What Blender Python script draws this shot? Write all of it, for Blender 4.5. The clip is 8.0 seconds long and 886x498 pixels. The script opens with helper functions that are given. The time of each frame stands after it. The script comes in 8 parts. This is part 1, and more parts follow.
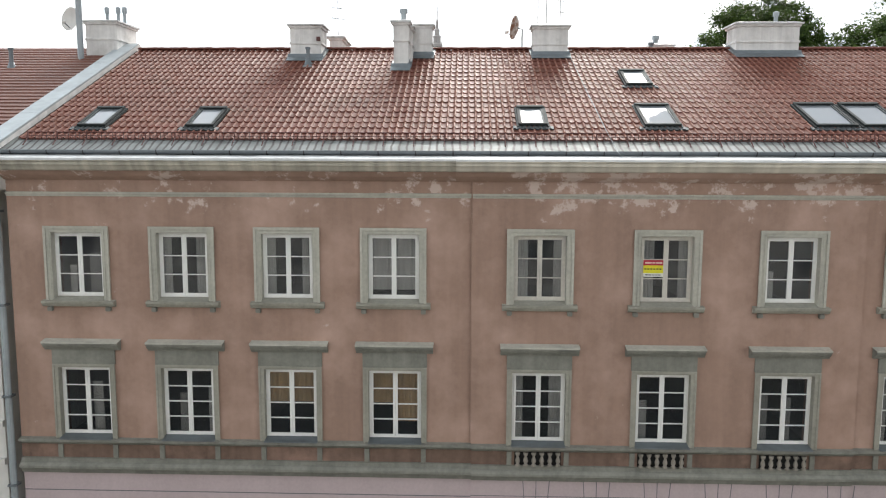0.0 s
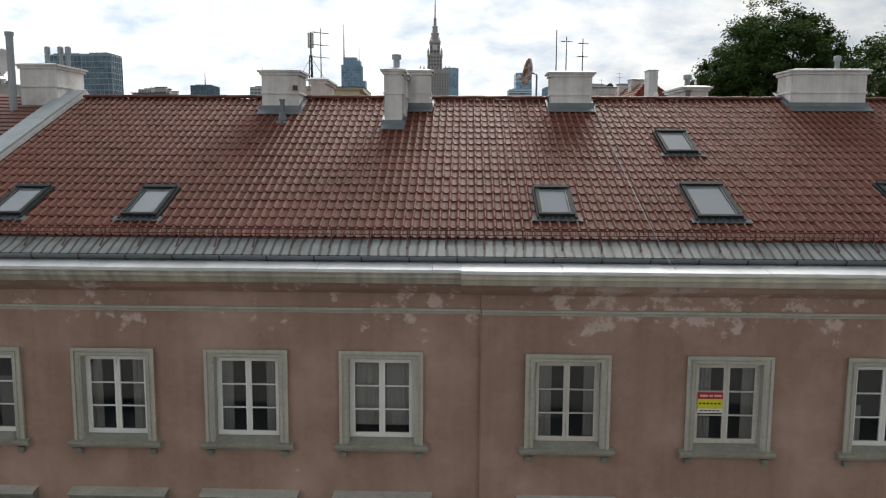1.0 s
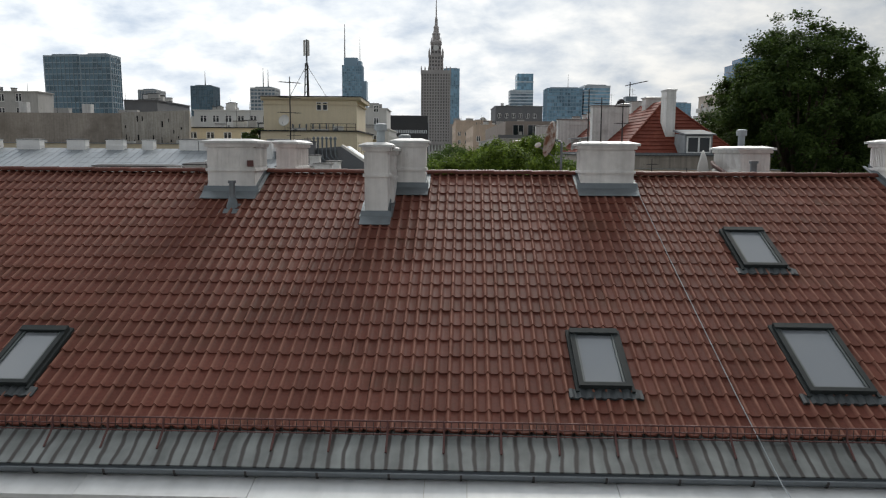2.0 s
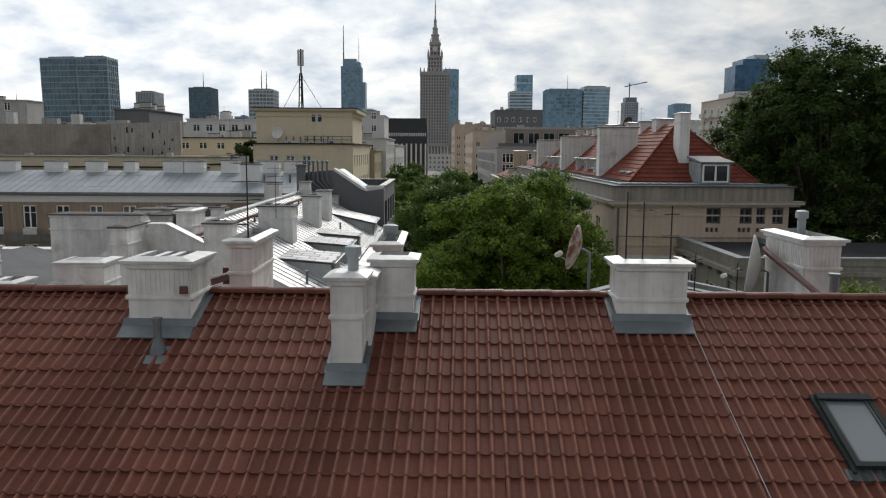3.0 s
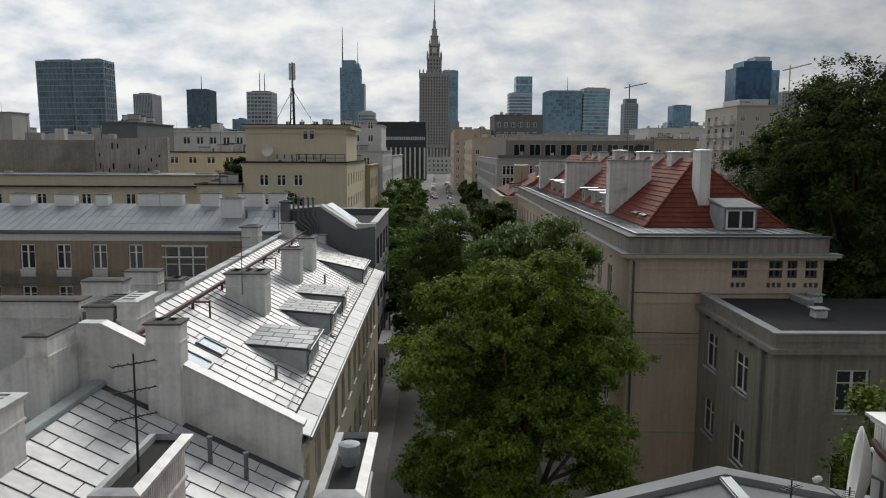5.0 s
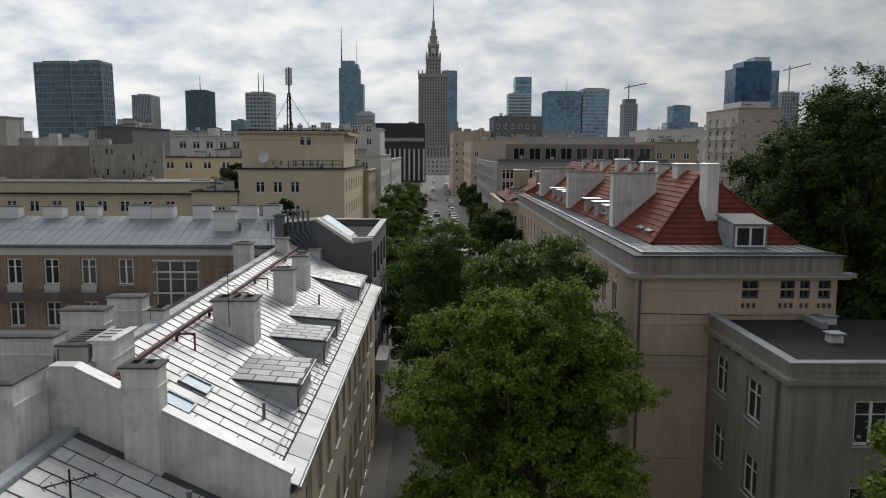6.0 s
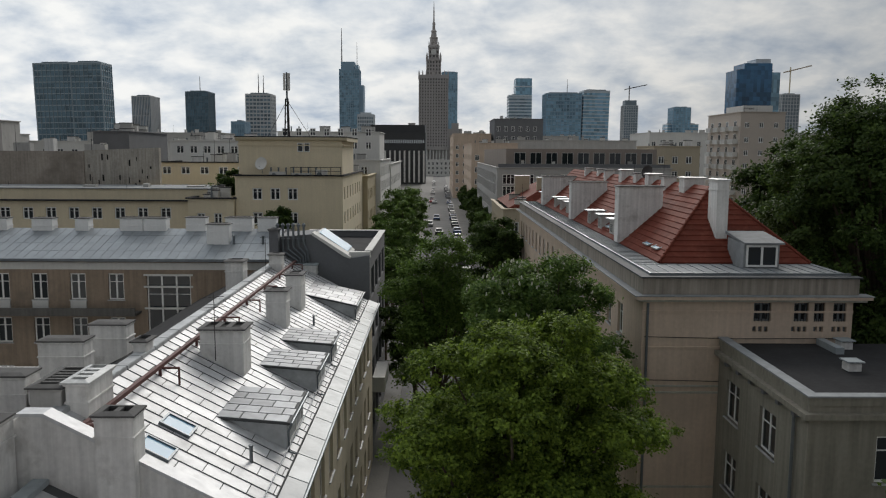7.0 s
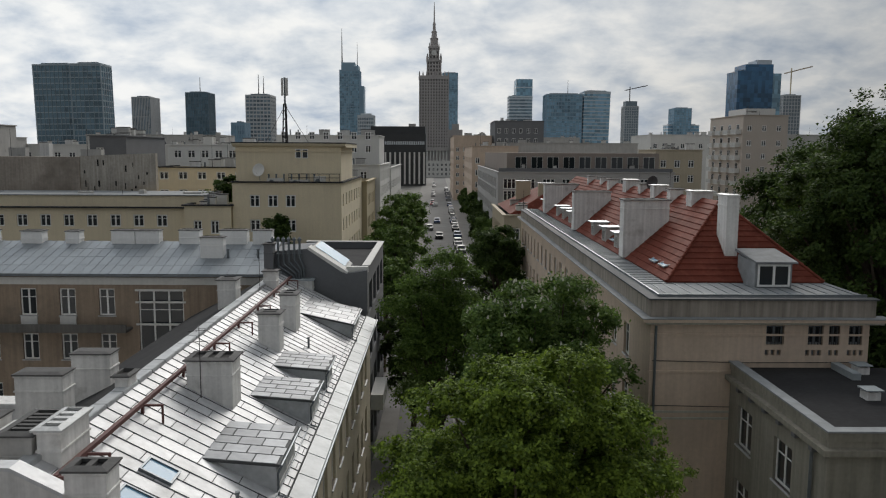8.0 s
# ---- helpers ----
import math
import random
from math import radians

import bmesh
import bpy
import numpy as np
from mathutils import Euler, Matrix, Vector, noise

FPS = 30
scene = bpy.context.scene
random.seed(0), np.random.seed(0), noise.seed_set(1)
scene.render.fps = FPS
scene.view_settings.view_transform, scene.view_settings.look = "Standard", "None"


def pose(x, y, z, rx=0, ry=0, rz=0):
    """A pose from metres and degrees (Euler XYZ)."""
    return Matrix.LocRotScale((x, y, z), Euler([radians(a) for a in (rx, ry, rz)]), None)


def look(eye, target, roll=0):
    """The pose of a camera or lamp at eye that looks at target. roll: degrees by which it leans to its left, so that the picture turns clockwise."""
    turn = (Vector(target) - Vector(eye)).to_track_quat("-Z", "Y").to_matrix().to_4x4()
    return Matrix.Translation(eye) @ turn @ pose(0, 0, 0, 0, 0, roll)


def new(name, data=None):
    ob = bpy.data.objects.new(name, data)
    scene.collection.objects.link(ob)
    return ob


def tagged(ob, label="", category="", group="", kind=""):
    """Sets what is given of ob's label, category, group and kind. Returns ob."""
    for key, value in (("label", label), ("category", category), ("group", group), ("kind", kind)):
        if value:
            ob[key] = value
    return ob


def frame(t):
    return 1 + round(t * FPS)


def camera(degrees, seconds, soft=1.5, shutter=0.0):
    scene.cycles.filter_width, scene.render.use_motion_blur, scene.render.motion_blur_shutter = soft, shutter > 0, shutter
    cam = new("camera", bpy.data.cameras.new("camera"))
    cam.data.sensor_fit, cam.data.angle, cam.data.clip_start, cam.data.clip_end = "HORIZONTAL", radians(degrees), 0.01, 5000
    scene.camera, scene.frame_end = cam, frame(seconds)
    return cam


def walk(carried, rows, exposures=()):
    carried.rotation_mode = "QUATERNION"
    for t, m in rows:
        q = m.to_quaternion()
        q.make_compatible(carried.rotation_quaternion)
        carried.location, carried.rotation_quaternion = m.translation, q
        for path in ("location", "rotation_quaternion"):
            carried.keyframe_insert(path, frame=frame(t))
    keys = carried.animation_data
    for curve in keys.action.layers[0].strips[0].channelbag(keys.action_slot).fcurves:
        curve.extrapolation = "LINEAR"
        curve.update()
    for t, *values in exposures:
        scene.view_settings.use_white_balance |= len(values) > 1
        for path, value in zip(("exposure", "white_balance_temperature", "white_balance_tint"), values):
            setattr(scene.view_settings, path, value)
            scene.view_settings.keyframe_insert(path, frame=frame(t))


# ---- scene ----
cam = camera(59.0, 8.0, soft=1.15)
PATH = [
    (0, (0.259, -17.054, 10.602), (0.198, -15.069, 10.362), 0.2),
    (0.5, (0.163, -15.453, 11.548), (0.105, -13.469, 11.3), 0.2),
    (1, (0.071, -13.191, 12.434), (0.016, -11.208, 12.185), 0.3),
    (1.5, (0.05, -10.748, 13.32), (-0.008, -8.765, 13.07), 0.3),
    (2, (-0.028, -8.532, 14.225), (-0.085, -6.549, 13.975), 0.4),
    (3.5, (-0.067, -2.978, 16.835), (-0.122, -0.995, 16.586), 0.3),
    (4, (-0.029, -1.369, 17.595), (-0.084, 0.615, 17.346), 0.3),
    (4.5, (0.001, -0.53, 17.999), (-0.054, 1.453, 17.75), 0.3),
    (6, (-0.011, 1.903, 19.139), (-0.064, 3.887, 18.89), 0.2),
    (6.5, (-0.025, 2.695, 19.501), (-0.078, 4.679, 19.253), 0.3),
    (7, (-0.042, 3.536, 19.883), (-0.095, 5.52, 19.636), 0.3),
    (7.5, (-0.014, 4.335, 20.257), (-0.069, 6.319, 20.01), 0.2),
    (8, (-0.058, 5.095, 20.615), (-0.112, 7.079, 20.369), 0.3),
]
walk(cam, [(t, look(eye, target, roll)) for t, eye, target, roll in PATH],
     exposures=[(0, 1.28), (0.5, 0.82), (1, 0.3), (1.5, 0.12), (2.1, 0.1), (3.3, -0.05), (4.5, -0.26), (8, -0.27)])

# ---- world, sun ----
STREET = pose(-0.377, -0.891, -0.886, 0, 0, 1.99) @ Matrix.Scale(1.06, 4)   # axes and unit of the street behind, which stands turned against the front house
SUN_ELEVATION, SUN_AZIMUTH = 30.0, 8.0    # degrees; azimuth from the walk's direction, positive to the right
world = bpy.data.worlds.new("sky")
scene.world = world
world.use_nodes = True
wn, wl = world.node_tree.nodes, world.node_tree.links
wn.clear()
w_out = wn.new("ShaderNodeOutputWorld")
w_bg = wn.new("ShaderNodeBackground")
w_sky = wn.new("ShaderNodeTexSky")
w_sky.sky_type, w_sky.sun_disc = "NISHITA", False
w_sky.sun_elevation, w_sky.sun_rotation = radians(SUN_ELEVATION), radians(SUN_AZIMUTH)
w_sky.air_density, w_sky.dust_density, w_sky.ozone_density = 1.0, 1.5, 1.0
w_co = wn.new("ShaderNodeTexCoord")
w_sep = wn.new("ShaderNodeSeparateXYZ")
wl.new(w_co.outputs["Generated"], w_sep.inputs[0])
# the cloud deck: project the direction on a level sheet overhead
w_lift = wn.new("ShaderNodeMath"); w_lift.operation = "MAXIMUM"; w_lift.inputs[1].default_value = 0.0
wl.new(w_sep.outputs["Z"], w_lift.inputs[0])
w_add = wn.new("ShaderNodeMath"); w_add.operation = "ADD"; w_add.inputs[1].default_value = 0.36
wl.new(w_lift.outputs[0], w_add.inputs[0])
w_div = wn.new("ShaderNodeVectorMath"); w_div.operation = "DIVIDE"
w_cmb = wn.new("ShaderNodeCombineXYZ")
for axis in range(3):
    wl.new(w_add.outputs[0], w_cmb.inputs[axis])
wl.new(w_co.outputs["Generated"], w_div.inputs[0])
wl.new(w_cmb.outputs[0], w_div.inputs[1])
w_flat = wn.new("ShaderNodeVectorMath"); w_flat.operation = "MULTIPLY"; w_flat.inputs[1].default_value = (1.0, 1.0, 0.0)
wl.new(w_div.outputs[0], w_flat.inputs[0])
w_n1 = wn.new("ShaderNodeTexNoise")
w_n1.inputs["Scale"].default_value, w_n1.inputs["Detail"].default_value, w_n1.inputs["Roughness"].default_value = 6.0, 6.0, 0.56
w_n1.inputs["Distortion"].default_value = 0.15
wl.new(w_flat.outputs[0], w_n1.inputs["Vector"])
w_n2 = wn.new("ShaderNodeTexNoise")
w_n2.inputs["Scale"].default_value, w_n2.inputs["Detail"].default_value = 1.1, 4.0
wl.new(w_flat.outputs[0], w_n2.inputs["Vector"])
w_r1 = wn.new("ShaderNodeValToRGB")
w_r1.color_ramp.elements[0].position, w_r1.color_ramp.elements[0].color = 0.28, (4.6, 5.4, 6.5, 1)
w_r1.color_ramp.elements[1].position, w_r1.color_ramp.elements[1].color = 0.64, (9.7, 9.75, 9.6, 1)
w_e = w_r1.color_ramp.elements.new(0.47); w_e.color = (7.3, 7.75, 8.2, 1)
wl.new(w_n1.outputs["Fac"], w_r1.inputs["Fac"])
w_r2 = wn.new("ShaderNodeValToRGB")
w_r2.color_ramp.elements[0].position, w_r2.color_ramp.elements[0].color = 0.30, (0.86, 0.86, 0.86, 1)
w_r2.color_ramp.elements[1].position, w_r2.color_ramp.elements[1].color = 0.5, (1, 1, 1, 1)
wl.new(w_n2.outputs["Fac"], w_r2.inputs["Fac"])
w_mix = wn.new("ShaderNodeMixRGB")
wl.new(w_r2.outputs["Color"], w_mix.inputs["Fac"])
wl.new(w_sky.outputs["Color"], w_mix.inputs["Color1"])
# clouds scatter forward: brighter towards the sun
w_dot = wn.new("ShaderNodeVectorMath"); w_dot.operation = "DOT_PRODUCT"
_e, _a = radians(SUN_ELEVATION), radians(SUN_AZIMUTH - 42.0)       # the deck is thinnest a little to the left of the sun
w_dot.inputs[1].default_value = (math.sin(_a) * math.cos(_e), math.cos(_a) * math.cos(_e), math.sin(_e))
wl.new(w_co.outputs["Generated"], w_dot.inputs[0])
w_glow = wn.new("ShaderNodeMapRange")
w_glow.interpolation_type = "SMOOTHSTEP"
w_glow.inputs["From Min"].default_value, w_glow.inputs["From Max"].default_value = 0.2, 1.0
w_glow.inputs["To Min"].default_value, w_glow.inputs["To Max"].default_value = 0.62, 1.6
wl.new(w_dot.outputs["Value"], w_glow.inputs["Value"])
w_lit = wn.new("ShaderNodeVectorMath"); w_lit.operation = "SCALE"
wl.new(w_r1.outputs["Color"], w_lit.inputs[0]); wl.new(w_glow.outputs["Result"], w_lit.inputs["Scale"])
wl.new(w_lit.outputs[0], w_mix.inputs["Color2"])
wl.new(w_mix.outputs["Color"], w_bg.inputs["Color"])
w_bg.inputs["Strength"].default_value = 0.074
wl.new(w_bg.outputs[0], w_out.inputs["Surface"])

sun_data = bpy.data.lights.new("sun", "SUN")
sun_data.energy, sun_data.angle, sun_data.color = 2.6, radians(26), (1.0, 0.96, 0.90)
sun = new("sun", sun_data)
_e, _a = radians(SUN_ELEVATION), radians(SUN_AZIMUTH)
sun.matrix_world = look((0, 0, 60), (-60 * math.sin(_a) * math.cos(_e), -60 * math.cos(_a) * math.cos(_e), 60 - 60 * math.sin(_e)))


# ---- materials ----
def material(name, base, rough=0.7, metal=0.0, dark=0.75, light=1.12, grain=18.0, patch=0.9, bump=0.25,
             each=0.0, streaks=0.0, stain=None, stain_at=(0.56, 0.68), stain_scale=0.8, island=False, gloss=0.5, peel=None, runs=(5.0, 5.0, 0.25)):
    """A surface with grain and patches of wear; each: variation from piece to piece; streaks: run-off down the wall;
    stain: colour of the patches where the paint or coat has gone."""
    m = bpy.data.materials.new(name)
    m.use_nodes = True
    n, l = m.node_tree.nodes, m.node_tree.links
    b = n["Principled BSDF"]
    b.inputs["Metallic"].default_value = metal
    b.inputs["Specular IOR Level"].default_value = gloss
    co = n.new("ShaderNodeTexCoord")
    geo = n.new("ShaderNodeNewGeometry")
    fine = n.new("ShaderNodeTexNoise"); fine.inputs["Scale"].default_value = grain; fine.inputs["Detail"].default_value = 6
    big = n.new("ShaderNodeTexNoise"); big.inputs["Scale"].default_value = patch; big.inputs["Detail"].default_value = 5
    l.new(geo.outputs["Position"], fine.inputs["Vector"]); l.new(geo.outputs["Position"], big.inputs["Vector"])
    value = n.new("ShaderNodeMath"); value.operation = "MULTIPLY_ADD"; value.inputs[1].default_value = 0.45
    l.new(fine.outputs["Fac"], value.inputs[0])
    half = n.new("ShaderNodeMath"); half.operation = "MULTIPLY"; half.inputs[1].default_value = 0.55
    l.new(big.outputs["Fac"], half.inputs[0]); l.new(half.outputs[0], value.inputs[2])
    last = value
    if streaks:
        st = n.new("ShaderNodeMapping"); st.inputs["Scale"].default_value = runs
        l.new(geo.outputs["Position"], st.inputs["Vector"])
        sn = n.new("ShaderNodeTexNoise"); sn.inputs["Scale"].default_value = 1.0; sn.inputs["Detail"].default_value = 5
        l.new(st.outputs[0], sn.inputs["Vector"])
        mixed = n.new("ShaderNodeMix"); mixed.inputs["Factor"].default_value = streaks
        l.new(value.outputs[0], mixed.inputs["A"]); l.new(sn.outputs["Fac"], mixed.inputs["B"])
        last = mixed
    ramp = n.new("ShaderNodeValToRGB")
    e = ramp.color_ramp.elements
    e[0].position, e[1].position = 0.32, 0.68
    e[0].color = (*[min(1, c * dark) for c in base], 1)
    e[1].color = (*[min(1, c * light) for c in base], 1)
    l.new(last.outputs[0], ramp.inputs["Fac"])
    colour = ramp.outputs["Color"]
    if stain:
        sp = n.new("ShaderNodeTexNoise"); sp.inputs["Scale"].default_value = stain_scale; sp.inputs["Detail"].default_value = 7; sp.inputs["Roughness"].default_value = 0.62
        off = n.new("ShaderNodeMapping"); off.inputs["Location"].default_value = (7.3, 2.1, 4.7)
        l.new(geo.outputs["Position"], off.inputs["Vector"]); l.new(off.outputs[0], sp.inputs["Vector"])
        cut = n.new("ShaderNodeValToRGB")
        cut.color_ramp.elements[0].position, cut.color_ramp.elements[1].position = stain_at
        l.new(sp.outputs["Fac"], cut.inputs["Fac"])
        mx = n.new("ShaderNodeMixRGB"); mx.inputs["Color2"].default_value = (*stain, 1)
        l.new(cut.outputs["Color"], mx.inputs["Fac"]); l.new(colour, mx.inputs["Color1"])
        colour = mx.outputs["Color"]
    if peel:        # the coat has come off in flakes in a band under the upper string course
        sp2 = n.new("ShaderNodeTexNoise"); sp2.inputs["Scale"].default_value = 2.6; sp2.inputs["Detail"].default_value = 9; sp2.inputs["Roughness"].default_value = 0.68
        l.new(geo.outputs["Position"], sp2.inputs["Vector"])
        wide = n.new("ShaderNodeTexNoise"); wide.inputs["Scale"].default_value = 0.55; wide.inputs["Detail"].default_value = 2
        l.new(geo.outputs["Position"], wide.inputs["Vector"])
        tops = n.new("ShaderNodeSeparateXYZ"); l.new(geo.outputs["Position"], tops.inputs[0])
        band = n.new("ShaderNodeMapRange"); band.inputs["From Min"].default_value, band.inputs["From Max"].default_value = 8.75, 9.55
        band.inputs["To Min"].default_value, band.inputs["To Max"].default_value = -0.12, 0.07
        l.new(tops.outputs["Z"], band.inputs["Value"])
        sm = n.new("ShaderNodeMath"); sm.operation = "ADD"; l.new(sp2.outputs["Fac"], sm.inputs[0]); l.new(band.outputs["Result"], sm.inputs[1])
        sm2 = n.new("ShaderNodeMath"); sm2.operation = "MULTIPLY_ADD"; sm2.inputs[1].default_value = 0.55; l.new(wide.outputs["Fac"], sm2.inputs[0]); l.new(sm.outputs[0], sm2.inputs[2])
        ct = n.new("ShaderNodeValToRGB"); ct.color_ramp.elements[0].position, ct.color_ramp.elements[1].position = 0.885, 0.95
        l.new(sm2.outputs[0], ct.inputs["Fac"])
        mx2 = n.new("ShaderNodeMixRGB"); mx2.inputs["Color2"].default_value = (*peel, 1)
        l.new(ct.outputs["Color"], mx2.inputs["Fac"]); l.new(colour, mx2.inputs["Color1"])
        colour = mx2.outputs["Color"]
    if each:
        who = n.new("ShaderNodeObjectInfo")
        src = geo.outputs["Random Per Island"] if island else who.outputs["Random"]
        hs = n.new("ShaderNodeHueSaturation")
        rng = n.new("ShaderNodeMapRange"); rng.inputs["To Min"].default_value, rng.inputs["To Max"].default_value = 1 - each, 1 + each
        l.new(src, rng.inputs["Value"]); l.new(rng.outputs["Result"], hs.inputs["Value"])
        l.new(colour, hs.inputs["Color"])
        colour = hs.outputs["Color"]
    l.new(colour, b.inputs["Base Color"])
    rr = n.new("ShaderNodeMapRange"); rr.inputs["To Min"].default_value, rr.inputs["To Max"].default_value = max(0.03, rough - 0.12), min(1, rough + 0.12)
    l.new(fine.outputs["Fac"], rr.inputs["Value"]); l.new(rr.outputs["Result"], b.inputs["Roughness"])
    if bump:
        bp = n.new("ShaderNodeBump"); bp.inputs["Strength"].default_value = bump; bp.inputs["Distance"].default_value = 0.01
        l.new(value.outputs[0], bp.inputs["Height"]); l.new(bp.outputs[0], b.inputs["Normal"])
    return m


def leaf_material(name, base, tip):
    m = bpy.data.materials.new(name)
    m.use_nodes = True
    n, l = m.node_tree.nodes, m.node_tree.links
    n.clear()
    out = n.new("ShaderNodeOutputMaterial")
    geo = n.new("ShaderNodeNewGeometry")
    big = n.new("ShaderNodeTexNoise"); big.inputs["Scale"].default_value = 0.9; big.inputs["Detail"].default_value = 3
    l.new(geo.outputs["Position"], big.inputs["Vector"])
    add = n.new("ShaderNodeMath"); add.operation = "MULTIPLY_ADD"; add.inputs[1].default_value = 0.5
    l.new(geo.outputs["Random Per Island"], add.inputs[0])
    half = n.new("ShaderNodeMath"); half.operation = "MULTIPLY"; half.inputs[1].default_value = 0.5
    l.new(big.outputs["Fac"], half.inputs[0]); l.new(half.outputs[0], add.inputs[2])
    ramp = n.new("ShaderNodeValToRGB")
    ramp.color_ramp.elements[0].position, ramp.color_ramp.elements[1].position = 0.25, 0.8
    ramp.color_ramp.elements[0].color, ramp.color_ramp.elements[1].color = (*base, 1), (*tip, 1)
    l.new(add.outputs[0], ramp.inputs["Fac"])
    p = n.new("ShaderNodeBsdfPrincipled"); p.inputs["Roughness"].default_value = 0.7; p.inputs["Specular IOR Level"].default_value = 0.2
    tr = n.new("ShaderNodeBsdfTranslucent")
    mix = n.new("ShaderNodeMixShader"); mix.inputs["Fac"].default_value = 0.35
    l.new(ramp.outputs["Color"], p.inputs["Base Color"]); l.new(ramp.outputs["Color"], tr.inputs["Color"])
    l.new(p.outputs[0], mix.inputs[1]); l.new(tr.outputs[0], mix.inputs[2]); l.new(mix.outputs[0], out.inputs["Surface"])
    return m


def glass_material(name, tint=(0.02, 0.025, 0.03), see=0.0, rough=0.03, ior=1.5):
    """Window glass: see 0 is dark glazing over an unlit room, more lets one look in."""
    m = bpy.data.materials.new(name)
    m.use_nodes = True
    n, l = m.node_tree.nodes, m.node_tree.links
    b = n["Principled BSDF"]
    b.inputs["Base Color"].default_value = (*tint, 1)
    b.inputs["Roughness"].default_value = rough
    b.inputs["IOR"].default_value = ior
    geo = n.new("ShaderNodeNewGeometry")
    wave = n.new("ShaderNodeTexNoise"); wave.inputs["Scale"].default_value = 2.2
    l.new(geo.outputs["Position"], wave.inputs["Vector"])
    bp = n.new("ShaderNodeBump"); bp.inputs["Strength"].default_value = 0.06; bp.inputs["Distance"].default_value = 0.02
    l.new(wave.outputs["Fac"], bp.inputs["Height"]); l.new(bp.outputs[0], b.inputs["Normal"])
    if see:
        out = n["Material Output"]
        clear = n.new("ShaderNodeBsdfTransparent")
        mix = n.new("ShaderNodeMixShader"); mix.inputs["Fac"].default_value = see
        l.new(b.outputs[0], mix.inputs[1]); l.new(clear.outputs[0], mix.inputs[2]); l.new(mix.outputs[0], out.inputs["Surface"])
    return m


def panelled_glass(name, tint, cell=(3.3, 3.3, 4.0)):
    """Tower glazing: each panel's differing reflection is put into its base colour."""
    m = glass_material(name, tint, rough=0.25)
    n, l = m.node_tree.nodes, m.node_tree.links
    b = n["Principled BSDF"]
    geo = n.new("ShaderNodeNewGeometry")
    snap = n.new("ShaderNodeVectorMath"); snap.operation = "SNAP"; snap.inputs[1].default_value = cell
    l.new(geo.outputs["Position"], snap.inputs[0])
    noise = n.new("ShaderNodeTexWhiteNoise"); l.new(snap.outputs[0], noise.inputs["Vector"])
    wide = n.new("ShaderNodeTexNoise"); wide.inputs["Scale"].default_value = 0.03; wide.inputs["Detail"].default_value = 3
    l.new(geo.outputs["Position"], wide.inputs["Vector"])
    add = n.new("ShaderNodeMath"); add.operation = "MULTIPLY_ADD"; add.inputs[1].default_value = 0.5
    l.new(noise.outputs["Value"], add.inputs[0]); l.new(wide.outputs["Fac"], add.inputs[2])
    ramp = n.new("ShaderNodeValToRGB")
    ramp.color_ramp.elements[0].position, ramp.color_ramp.elements[1].position = 0.35, 0.95
    ramp.color_ramp.elements[0].color = (*[c * 0.55 for c in tint], 1)
    ramp.color_ramp.elements[1].color = (*[min(1, c * 1.5) for c in tint], 1)
    l.new(add.outputs[0], ramp.inputs["Fac"]); l.new(ramp.outputs["Color"], b.inputs["Base Color"])
    return m


STUCCO = material("brown_stucco", (0.33, 0.217, 0.168), 0.9, dark=0.8, light=1.14, grain=9, patch=0.5, bump=0.3, streaks=0.4,
                  stain=(0.48, 0.33, 0.27), stain_at=(0.46, 0.70), stain_scale=0.5, peel=(0.56, 0.45, 0.40))
MAUVE = material("mauve_plaster", (0.52, 0.43, 0.44), 0.9, dark=0.85, light=1.08, patch=0.7, streaks=0.2)
TRIM = material("grey_trim", (0.47, 0.46, 0.40), 0.88, dark=0.68, light=1.15, grain=14, patch=1.6, streaks=0.3)
CORNICE = material("cornice_paint", (0.40, 0.375, 0.315), 0.85, dark=0.62, light=1.5, grain=8, patch=1.2, streaks=0.65, runs=(4.0, 0.2, 0.12))
HOOD = material("grimy_hood_plaster", (0.235, 0.235, 0.205), 0.9, dark=0.62, light=1.2, grain=14, patch=1.6, streaks=0.4)
SURROUND = material("weathered_surround", (0.345, 0.335, 0.285), 0.9, dark=0.68, light=1.15, grain=14, patch=1.6, streaks=0.3)
BALUSTER = material("grimy_baluster_stone", (0.30, 0.275, 0.235), 0.9, dark=0.6, light=1.25, grain=14, patch=1.6)
GRIMY_STUCCO = material("grimy_stucco", (0.175, 0.115, 0.088), 0.92, dark=0.55, light=1.35, grain=9, patch=0.8, streaks=0.4,
                        stain=(0.30, 0.19, 0.15), stain_at=(0.5, 0.68), stain_scale=0.9)
CORNICE_PALE = material("cornice_fresh_paint", (0.60, 0.56, 0.48), 0.85, dark=0.72, light=1.12, grain=8, patch=0.8, streaks=0.8, runs=(4.0, 0.2, 0.12))
WHITE_FRAME = material("white_window_paint", (0.80, 0.80, 0.78), 0.45, dark=0.93, light=1.05, bump=0.05)
OLD_FRAME = material("old_window_paint", (0.62, 0.59, 0.53), 0.6, dark=0.8, light=1.1, bump=0.15)
PANE = glass_material("window_glass", see=0.68, ior=1.7)
DARK_PANE = glass_material("dark_window_glass")
RIDGE_TILE = material("ridge_clay", (0.125, 0.045, 0.033), 0.55, gloss=0.1, dark=0.65, light=1.25, grain=18, patch=1.2, bump=0.2, each=0.15)
TILE = material("clay_tile", (0.126, 0.046, 0.034), 0.52, gloss=0.035, dark=0.72, light=1.22, grain=22, patch=0.6, bump=0.2, each=0.13,
                stain=(0.105, 0.045, 0.03), stain_at=(0.53, 0.72), stain_scale=1.3)
